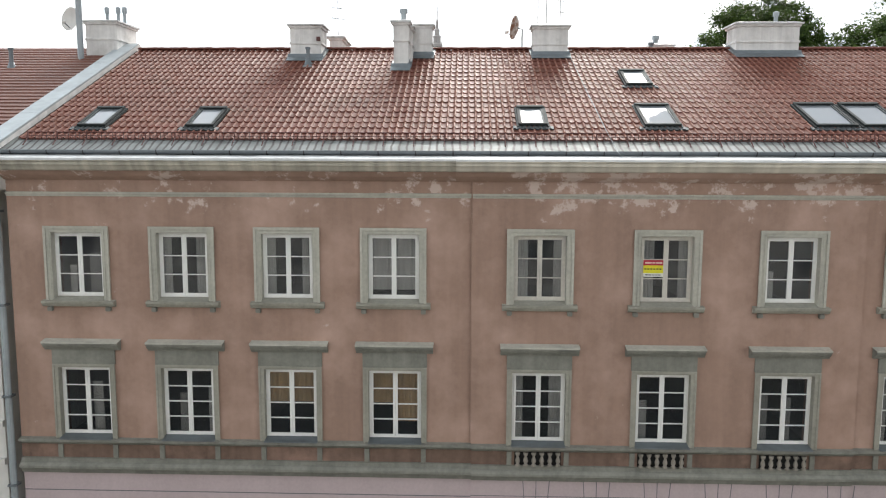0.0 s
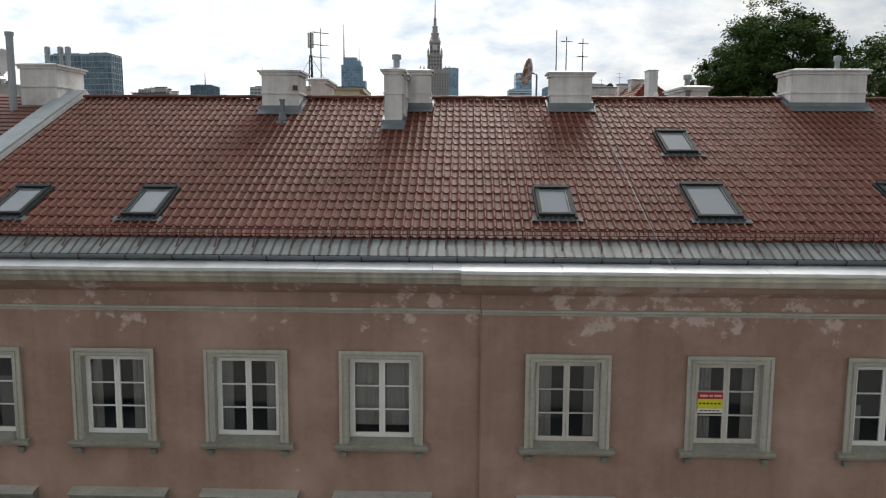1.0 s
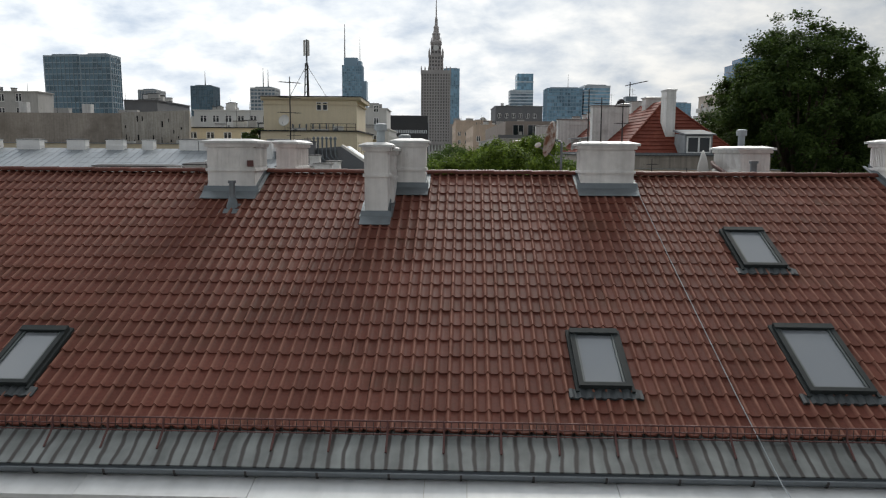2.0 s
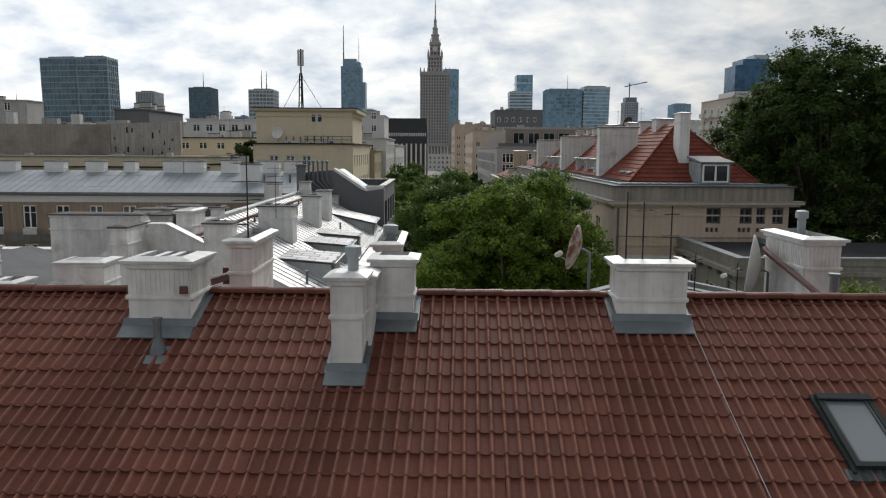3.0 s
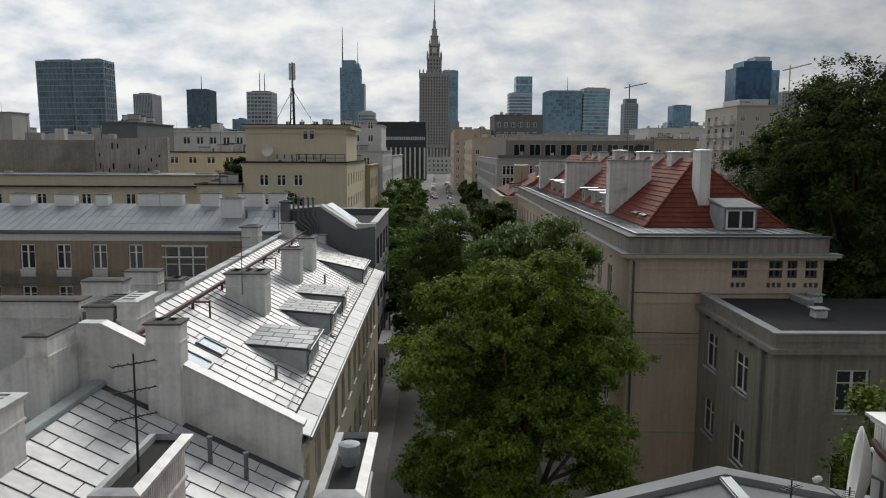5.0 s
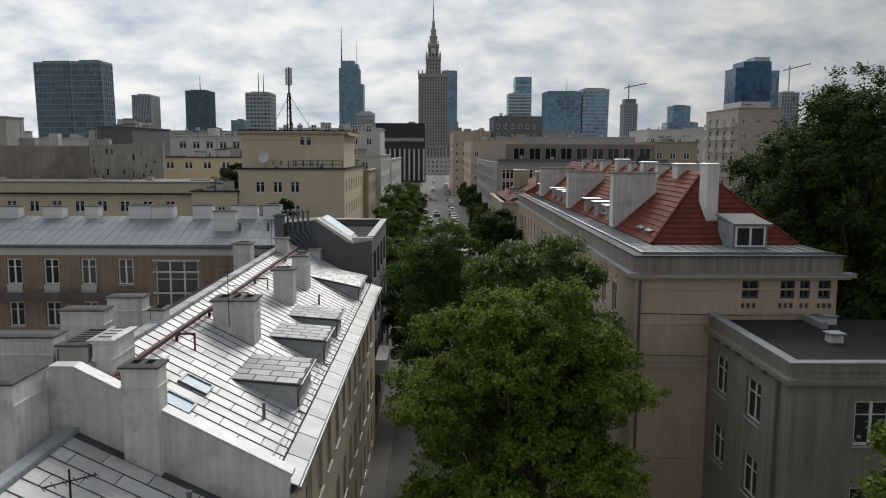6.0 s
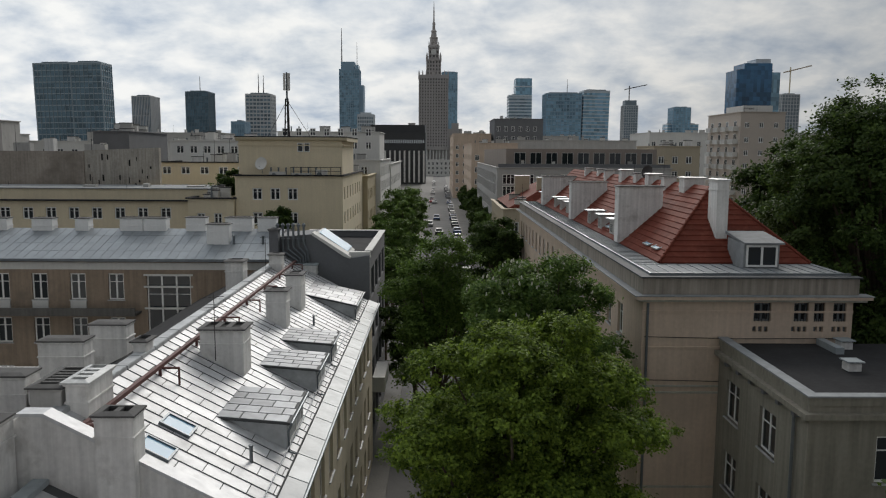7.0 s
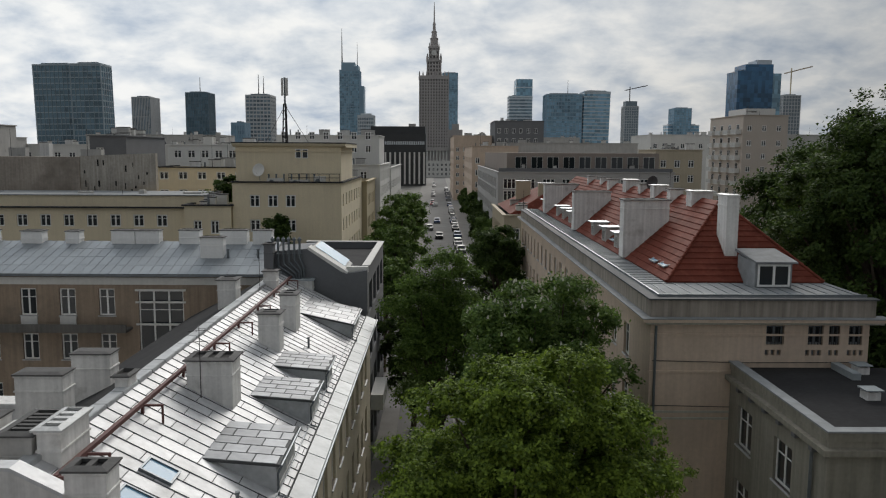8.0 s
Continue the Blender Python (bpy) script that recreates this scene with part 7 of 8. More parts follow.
    part("wall", boxed(-75, -47.3, 111, 113, -0.2, 19.4), CONCRETE_BROWN, part_wall)
    part("wall", prismed([(-47.3, -0.2), (-47.3, 19.5), (-37.2, 19.9), (-37.2, -0.2)], 111.2, 112.0, "y"), CONCRETE, part_wall)
    rnd = random.Random(5)
    for k in range(15):
        u, z = rnd.uniform(-46.8, -38), rnd.uniform(14.6, 18.4)
        # dark slabs on the uncut face; the shade inside holes is their colour
        part("hole", boxed(u, u + rnd.uniform(0.1, 0.25), 111.17, 111.22, z, z + rnd.uniform(0.25, 0.9)), SOOT_SHADE, part_wall)
    for u, v, w, h in ((-62, 121, 2.4, 1.0), (-57, 120, 1.4, 1.6), (-52, 122, 3.0, 0.8), (-66.5, 119, 1.2, 1.8)):
        part("roof_box", boxed(u, u + w, v, v + 1.2, 17.5, 19.6 + h), LIME if h > 1.2 else GREY_RENDER, part_wall)
    for u in (-60, -49.2):
        part("pole", tubed([(u, 118, 18), (u, 118, 23.2)], 0.05, 6, 0.02), IRON, part_wall)
    part("body", boxed(-75, -47.5, 113, 126, -0.2, 18.4), CONCRETE_BROWN, part_wall)
    part("roof", boxed(-75, -47.5, 113, 126, 18.4, 18.9), BITUMEN, part_wall)
    block("white_house", "low white house with a row of small windows", -43, -26, 126, 138, 17.7, YELLOW, (13.2, 15.9), 2.9, 1.4, 1.2)
    block("white_house", "white rendered upper house behind", -45, -29, 139, 150, 21.2, BRIGHT_WALL, (15.5, 19.05), 2.3, 1.3, 1.35)
    block("grey_block", "grey rendered block with a green net at its corner", -55.0, -49.2, 132, 150, 22.5, DARK_GREY, (19.2,), 3.2)
    block("pale_block", "pale old house with an uneven roofline", -92, -74, 140, 146, 24.4, GREY_RENDER, (12, 16, 20, 22.6), 3.2, 1.2, 1.6)
    block("grey_block", "grey rendered house among rooftops", -34, -12, 175, 190, 23.6, PALE, (12, 16, 20, 22.8), 3.0, 1.2, 1.6)
    block("cream_house", "cream rendered house along the street", -24, -10.0, 122.5, 138, 15.8, YELLOW_PALE, (2, 5.4, 8.8, 12.2), 2.6, 1.2, 1.7, side=1)
    block("cream_house", "pale stuccoed house along the street", -24, -9.2, 138.5, 165, 18.0, PALE, (2, 5.6, 9.2, 12.6, 15.2), 2.6, 1.2, 1.8, side=1)
    block("cream_house", "pale stuccoed corner house with a domed top", -26, -9.0, 166, 210, 17.0, PALE, (2, 5.6, 9.2, 12.6), 2.6, 1.2, 1.8, side=1)
    # the black office block with white uprights
    d = thing("black_office", "black office block with white vertical fins", "office building")
    part("body", boxed(-41, -6.6, 480, 510, -0.2, 31), BLACK_STONE, d)
    part("crown", boxed(-40, -7, 484, 508, 31, 35.5), BLACK_STONE, d)
    for k in range(12):
        part("fin", boxed(-40 + 2.9 * k, -39 + 2.9 * k, 479.0, 480, 1, 20), PALE, d)
    for k in range(30):
        part("window", boxed(-40 + 1.1 * k, -39.3 + 1.1 * k, 479.8, 480.0, 24.5, 26.5), TOWER_PALE, d)
    # right-hand side
    w = block("white_flats", "white modern flats with deep balconies", 11.6, 44, 150, 222, 16.6, WHITE_WALL, (1.5, 4.8, 8.1, 11.4, 13.6), 3.6, 2.3, 1.9, side=-1, cornice=0.2)
    part("top_floor", boxed(13.5, 42, 153, 222, 16.4, 20.2), PENTHOUSE, w, "set-back brownish penthouse floor")
    fm, pm = window_meshes(2.2, 2.2, 2, 1, GREY_FRAME, DARK_PANE)
    for k in range(9):
        ww = part("window", fm, None, w, at=pose(15 + 3.0 * k, 152.9, 17.3))
        part("pane", pm, None, ww)
    part("terrace_rail", boxed(11.8, 43.8, 150.1, 150.2, 16.6, 17.4), DARK_GREY, w)
    f = block("cream_corner_house", "cream rendered corner house with a red roof", 9.7, 26, 113, 136, 11.6, BEIGE_CREAM, (1.5, 4.8, 8.2), 2.6, 1.2, 1.7, side=-1)
    part("hip_roof", pyramid(10.5, 25.5, 113.8, 135.5, 11.8, 15.5, 4.5), RED_TILE, f, "red tiled hip roof")
    for u, v in ((15, 118), (12.6, 126)):
        stack("y", u, u + 2.2, v, v + 0.9, 12.5, 16.0, "yellowish chimney on a red roof", 3, mat=BEIGE_CREAM)
    block("grey_block", "tall beige house by the street beyond", 10.5, 24, 235, 300, 22, BEIGE, (3, 6.5, 10, 13.5, 17), 3, 1.3, 1.7, side=-1)
    block("grey_block", "dark grey old block with a mansard", 24, 44, 330, 360, 33, DARK_GREY, (8, 12, 16, 20, 24, 28), 3, 1.4, 2)
    block("pale_block", "tall pale house where the street narrows", 7.2, 23, 335, 420, 27, BEIGE, (3, 6.5, 10, 13.5, 17, 20.5), 3, 1.3, 1.7, side=-1)
    block("pale_block", "long pale building closing the street's far end", -42, 42, 640, 660, 13.0, PALE, (1.5, 5.2, 8.9), 3.4, 1.6, 2.2)
    block("pale_block", "beige mid-rise among rooftops", 47.5, 57.5, 175, 190, 20.9, BEIGE_CREAM, (8, 11, 14, 17.2), 3, 1.3, 1.6)
    a = block("apartment_block", "tall pale apartment block with balconies", 71.0, 81.4, 188, 210, 29, PINKISH, (4, 7, 10, 13, 16, 19, 22, 25.4), 3.4, 1.1, 1.3, side=None)
    fm, pm = window_meshes(1.7, 2.1, 2, 1, WHITE_FRAME, DARK_PANE)
    for z in (7, 10, 13, 16, 19, 22, 25):
        for k in range(4):
            bal = part("balcony", boxed(69.7, 71.0, 189.0 + 5.2 * k, 192.2 + 5.2 * k, z - 0.25, z - 0.1), PALE, a)
            part("rail", boxed(69.7, 69.76, 189.0 + 5.2 * k, 192.2 + 5.2 * k, z - 0.1, z + 0.85), GREY_FRAME, bal)
            part("side_panel", boxed(69.76, 71.0, 189.0 + 5.2 * k, 189.08 + 5.2 * k, z - 0.1, z + 0.85), PALE, bal)
            part("window", far_window(fm, pm), None, a, at=pose(70.96, 192.0 + 5.2 * k, z, 0, 0, -90))
    part("roof_house", boxed(73, 80, 192, 203, 28.6, 30.8), PALE, a)
    for u0, u1, v0, v1, h, m in ((22, 60, 240, 260, 23, GREY_RENDER), (84, 100, 230, 250, 19, PALE), (-100, -60, 190, 210, 21.5, PALE), (-140, -95, 170, 190, 23, GREY_RENDER),
                                 (-70, -38, 220, 240, 22.4, GREY_RENDER), (30, 75, 420, 440, 28, GREY_RENDER), (80, 130, 300, 330, 27, PALE), (-60, -45, 330, 350, 24.5, GREY_RENDER), (95, 160, 160, 180, 20, GREY_RENDER),
                                 (-190, -130, 230, 250, 25.5, GREY_RENDER), (-130, -80, 300, 320, 26, GREY_RENDER), (130, 220, 330, 350, 28, GREY_RENDER)):
        block("town_block", "far rendered town block with rows of windows", u0, u1, v0, v1, h, m, tuple(range(10, int(h) - 2, 4)), 3.4, 1.5, 1.8)


def pyramid(u0, u1, v0, v1, z0, z1, inset):
    bm = bmesh.new()
    m = (u0 + u1) / 2
    c = [bm.verts.new(p) for p in ((u0, v0, z0), (u1, v0, z0), (u1, v1, z0), (u0, v1, z0), (m, v0 + inset, z1), (m, v1 - inset, z1))]
    for q in ((0, 1, 4), (1, 2, 5, 4), (2, 3, 5), (3, 0, 4, 5), (3, 2, 1, 0)):
        bm.faces.new([c[i] for i in q])
    return bm


BRIGHT_WALL = material("bright_white_wall", (0.78, 0.78, 0.76), 0.9, dark=0.88, light=1.05, grain=6, patch=0.3)
CONCRETE_BROWN = material("brown_bare_wall", (0.36, 0.315, 0.27), 0.95, dark=0.6, light=1.25, grain=3, patch=0.25, streaks=0.35, stain=(0.22, 0.19, 0.16), stain_at=(0.5, 0.66), stain_scale=0.2)
YELLOW_PALE = material("cream_render", (0.50, 0.42, 0.27), 0.92, dark=0.86, light=1.08, grain=6, patch=0.3, streaks=0.25)
WHITE_WALL = material("white_wall", (0.44, 0.43, 0.42), 0.9, dark=0.88, light=1.06, grain=6, patch=0.3)
BEIGE_CREAM = material("cream_beige_render", (0.50, 0.43, 0.32), 0.92, dark=0.85, light=1.08, grain=6, patch=0.4, streaks=0.3)
PENTHOUSE = material("brown_penthouse_render", (0.30, 0.255, 0.225), 0.9, dark=0.8, light=1.1, grain=4, patch=0.3, streaks=0.3)
PINKISH = material("pinkish_render", (0.50, 0.44, 0.385), 0.92, dark=0.88, light=1.06, grain=4, patch=0.2, streaks=0.2)
middle_distance()


# ---- the skyline ----
def tower(label, u0, u1, v, depth, top, glass, band, floors=3.6, piers=0, turn=0.0, z0=0.0, thick=0.7, pier_w=0.6, lean=0.0):
    """An office tower: a glazed core with floor bands and, where it has them, upright piers."""
    w = u1 - u0
    t = thing("tower_block", label, "tower", at=pose((u0 + u1) / 2, v + depth / 2, 0, 0, lean, turn))
    part("glazing", boxed(-w / 2, w / 2, -depth / 2, depth / 2, z0, top), glass, t)
    bm = bmesh.new()
    z = 14.0
    while z < top - 1:
        box(bm, -w / 2 - 0.25, w / 2 + 0.25, -depth / 2 - 0.25, depth / 2 + 0.25, z, z + thick)
        z += floors
    box(bm, -w / 2 - 0.3, w / 2 + 0.3, -depth / 2 - 0.3, depth / 2 + 0.3, top - thick, top + 0.4)
    tagged(part("banding", bm, band, t), kind="stuff")
    if piers:
        bm = bmesh.new()
        for k in range(piers + 1):
            x = -w / 2 + w * k / piers
            box(bm, x - pier_w / 2, x + pier_w / 2, -depth / 2 - 0.45, -depth / 2, z0, top)
        n = max(2, int(piers * depth / w))
        for k in range(n + 1):
            y = -depth / 2 + depth * k / n
            for s in (-1, 1):
                box(bm, s * w / 2 - 0.45, s * w / 2 + 0.45, y - pier_w / 2, y + pier_w / 2, z0, top)
        tagged(part("pier_grid", bm, band, t), kind="stuff")
    part("roof", boxed(-w / 2 + 4, w / 2 - 4, -depth / 2 + 4, depth / 2 - 4, top - 0.2, top + 1.6), DARK_PANEL, t)
    return t


def spike(parent, x, y, z0, z1, r=0.7):
    part("antenna", tubed([(x, y, z0), (x, y, (z0 + z1) / 2), (x, y, z1)], r, 6, r * 0.3), IRON, parent)


def skyline():
    t0 = tower("wide dark glass office block with pale floor lines", -279.3, -253.0, 562, 15, 79.0, TOWER_TEAL, GRID_PALE, 4.0, 9, thick=0.6, pier_w=0.2, lean=-1.0)
    tower("wide dark glass office block with pale floor lines", -252.4, -231.2, 559, 18, 79.4, TOWER_TEAL, GRID_PALE, 4.0, 7, thick=0.6, pier_w=0.2, lean=-1.0)
    t1 = tower("grey ribbed office tower", -312.0, -293.0, 820, 26, 74.2, TOWER_DARK, GREY_PANEL, 40, 12)
    t2 = tower("dark slab hotel tower with a mast", -282.4, -257.0, 900, 26, 84.8, TOWER_TEAL, GRID_TEAL, 4.0, 14, thick=0.5, pier_w=0.4)
    tower("low blue glass block", -180.0, -168.5, 700, 20, 44.6, TOWER_BLUE, STEEL_BLUE, 4, 8)
    t4 = tower("grey banded tower with masts", -191.0, -166.2, 800, 24, 75.6, TOWER_DARK, GREY_PANEL, 3.8, 7, thick=1.5, pier_w=0.7)
    t5 = tower("tall blue glass tower with a long mast", -152.6, -122.0, 1250, 30, 146, TOWER_BLUE, STEEL_BLUE, 4.2, 9, thick=0.8)
    t6 = tower("pale ribbed tower with a domed top", -89.4, -71.6, 900, 18, 60.6, TOWER_DARK, TOWER_PALE, 4, 9, thick=1.4)
    tower("blue glass tower behind the palace", 8.9, 36.5, 1450, 30, 162.2, TOWER_BLUE, STEEL_BLUE, 4, 8)
    t8 = tower("grey stepped office tower", 90.2, 118.8, 1000, 28, 90, TOWER_DARK, TOWER_PALE, 4, 0, thick=1.6)
    t9 = tower("blue glass twin office block", 123.0, 163.0, 900, 30, 85.2, TOWER_BLUE, STEEL_BLUE, 4.2, 12, thick=0.9, pier_w=0.4)
    tower("curved blue glass office block", 164.0, 193.3, 900, 34, 88.5, TOWER_BLUE, TOWER_PALE, 4, 0, thick=1.1, lean=1.0)
    t11 = tower("concrete tower under construction", 294.0, 315.5, 1250, 22, 93.0, DARK_PANEL, GREY_PANEL, 4, 6)
    tower("small blue glass block", 211.5, 223.4, 800, 16, 36.1, TOWER_BLUE, STEEL_BLUE, 4, 6)
    tower("blue glass tower with rounded top", 327.2, 351.0, 1100, 26, 81.6, TOWER_BLUE, STEEL_BLUE, 4, 6)
    tower("blue glass wing of a tower", 320.9, 364.2, 1105, 24, 58.9, TOWER_BLUE, TOWER_PALE, 4, 0)
    t15 = tower("deep blue glass office tower", 262.0, 293.0, 700, 26, 91.4, TOWER_DEEP, TOWER_DEEP, 4, 0, thick=0.3)
    t16 = tower("grey framed tower under construction", 389.9, 409.7, 900, 24, 85.5, DARK_PANEL, GREY_PANEL, 4, 6)
    tower("low grey office block", 73.5, 89.2, 1000, 24, 51.8, TOWER_BLUE, TOWER_PALE, 4, 0)
    tower("low grey office block", 34.8, 47.8, 1300, 24, 44.3, TOWER_BLUE, TOWER_PALE, 4, 0)
    tower("low grey office block", 50.1, 73.1, 1200, 24, 41.8, TOWER_BLUE, TOWER_PALE, 4, 0)
    tower("low blue office block", 131.1, 146.7, 1100, 24, 49.2, TOWER_BLUE, TOWER_PALE, 4, 0)
    spike(t2, 0, 0, 83, 103)
    spike(t4, -2, 0, 74, 97); spike(t4, 3, 0, 74, 95)
    spike(t5, -13, 0, 149, 211, 1.2)
    spike(t9, 6, 0, 84, 103, 0.4)
    part("upper_tier", boxed(-6, 14.2, -13.9, 13.9, 90, 111), TOWER_BLUE, t8); part("upper_band", boxed(-6.3, 14.5, -14.2, 14.2, 100, 101.5), TOWER_PALE, t8)
    part("upper_tier", boxed(-9, 15.5, -12.8, 12.8, 91, 97.5), TOWER_DEEP, t15); part("crown", boxed(2, 15, -10, 10, 97.5, 101.5), TOWER_PALE, t15); part("side_wing", boxed(15.5, 24, -10, 16, 0, 90), TOWER_BLUE, t15)
    part("crown", boxed(-6, 6, -6, 6, 60, 63), TOWER_PALE, t6)
    part("crown", boxed(-13, 8, -12, 12, 146, 158), STEEL_BLUE, t5); part("crown", boxed(9, 14, -12, 12, 146, 153), STEEL_BLUE, t5); spike(t5, 11, 0, 153, 190, 0.6)
    part("lower_wing", boxed(14, 22, -12, 14, 0, 122), STEEL_BLUE, t5)
    part("core", boxed(-9, 9, -9, 9, 93, 101), DARK_PANEL, t11)
    for tw, x, z0, z1, arm in ((t11, -1, 93, 124, 28), (t16, 3, 85, 117, 24)):
        part("crane_mast", tubed([(x, 0, z0), (x, 0, z1)], 0.8, 5), YELLOW if tw is t16 else IRON, tw)
        part("crane_jib", tubed([(x - 8, 0, z1 - 6), (x, 0, z1 - 4), (x + arm, 0, z1 + 2)], 0.7, 5), CRANE if tw is t16 else IRON, tw)


def palace():
    """The stepped stone tower at the end of the street."""
    t = thing("palace_tower", "stepped stone palace tower with a clock and a tall spire", "tower", at=pose(-5.0, 1150, 0))
    def tier(x0, x1, d, z0, z1, nx, storey, pier=2.0):
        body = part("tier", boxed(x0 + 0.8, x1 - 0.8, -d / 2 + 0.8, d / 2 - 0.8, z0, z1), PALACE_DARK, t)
        bm = bmesh.new()
        for k in range(nx + 1):
            x = x0 + (x1 - x0) * k / nx
            w = pier if k not in (0, nx) else pier * 1.8
            box(bm, max(x0, x - w / 2), min(x1, x + w / 2), -d / 2, -d / 2 + 0.9, z0, z1)
        for k in range(int(nx * d / (x1 - x0)) + 1):
            y = -d / 2 + d * k / max(1, int(nx * d / (x1 - x0)))
            for s, xx in ((-1, x0), (1, x1 - 0.9)):
                box(bm, xx, xx + 0.9, y - pier / 2, y + pier / 2, z0, z1)
        tagged(part("pier_grid", bm, PALACE_STONE, body), kind="stuff")
        bm = bmesh.new()
        z = z0
        while z < z1:
            box(bm, x0 + 0.3, x1 - 0.3, -d / 2 + 0.3, d / 2 - 0.3, z, z + storey * 0.42)
            z += storey
        box(bm, x0 - 0.6, x1 + 0.6, -d / 2 - 0.6, d / 2 + 0.6, z1 - 2.2, z1)
        tagged(part("spandrel_grid", bm, PALACE_STONE, body), kind="stuff")
        return body
    tier(-21, 21, 42, 0, 124, 11, 4.2)
    top = part("parapet", boxed(-21.5, 21.5, -21.5, 21.5, 124, 127), PALACE_STONE, t)
    for k in range(9):
        part("pinnacle", lathe(bmesh.new(), [(1.0, 0), (1.0, 2.5), (0.2, 6)], 8), PALACE_STONE, top, at=pose(-20.5 + 5.1 * k, -20.5, 127))
    tier(-10.5, 10.5, 21, 127, 150, 5, 5)
    for s in (-9.5, 9.5):
        part("turret", lathe(bmesh.new(), [(1.6, 0), (1.6, 4), (0.3, 9)], 8), PALACE_STONE, t, at=pose(s, -9.5, 150))
    tier(-7.5, 7.5, 15, 150, 168, 3, 6)
    part("clock", lathe(bmesh.new(), [(4.0, 0), (4.0, 0.5)], 24), PALE, t, "pale round clock face", at=pose(0, -7.6, 160, 90, 0, 0))
    part("crown", lathe(bmesh.new(), [(8.4, 168), (8.4, 169.5), (6.2, 171), (5.6, 172), (5.4, 179), (6.0, 179.5), (6.0, 181), (4.0, 182), (3.6, 188), (4.0, 188.5), (4.0, 190), (2.2, 192), (1.9, 199), (2.2, 199.5), (2.0, 201), (1.0, 204), (0.85, 217), (0.3, 231)], 12), PALACE_STONE, t)
    for k in range(8):
        a = 2 * math.pi * (k + 0.5) / 8
        part("crown_pinnacle", lathe(bmesh.new(), [(0.6, 0), (0.6, 3), (0.1, 6)], 6), PALACE_STONE, t, at=pose(7.4 * math.cos(a), 7.4 * math.sin(a), 169.5))
    for s, d in ((1, 18), (-1, 18)):
        part("side_wing", boxed(s * 21 if s > 0 else -41, 41 if s > 0 else -21, -14, 14, 0, 52), PALACE_STONE, t)
        part("wing_turret", boxed(s * 31 - 5, s * 31 + 5, -13, -3, 52, 60), PALACE_STONE, t)
    part("portico", boxed(-20, 20, -40, -21, 0, 26), PALACE_STONE, t)
    for k in range(9):
        part("column", lathe(bmesh.new(), [(1.2, 0), (1.0, 20)], 10), PALE, t, at=pose(-18 + 4.5 * k, -42, 2))
    part("pediment", boxed(-21, 21, -44, -40, 22, 26), PALACE_STONE, t)


# darker copy of the stone: shade between the piers put into colour
PALACE_DARK = material("palace_painted_shade", (0.135, 0.13, 0.125), 0.9, dark=0.85, light=1.1, grain=0.5, patch=0.05, bump=0)
TOWER_DEEP = panelled_glass("deep_blue_tower_glass", (0.035, 0.11, 0.21))
CRANE = material("crane_paint", (0.5, 0.40, 0.30), 0.6, bump=0)
STEEL_BLUE = material("blue_panel", (0.26, 0.38, 0.48), 0.5, dark=0.9, light=1.1, grain=0.3, patch=0.04, bump=0)
# both panel greys are lightened to carry the distance haze
GREY_PANEL = material("grey_tower_panel", (0.50, 0.51, 0.52), 0.6, dark=0.9, light=1.1, grain=0.3, patch=0.04, bump=0)
DARK_PANEL = material("dark_tower_panel", (0.18, 0.22, 0.25), 0.5, dark=0.9, light=1.1, grain=0.3, patch=0.04, bump=0)
skyline()
palace()


# ---- trees ----
LEAF_CHESTNUT = leaf_material("lit_chestnut_leaf", (0.052, 0.1, 0.025), (0.165, 0.25, 0.055))
LEAF_MID = leaf_material("lime_leaf", (0.055, 0.10, 0.022), (0.15, 0.235, 0.045))
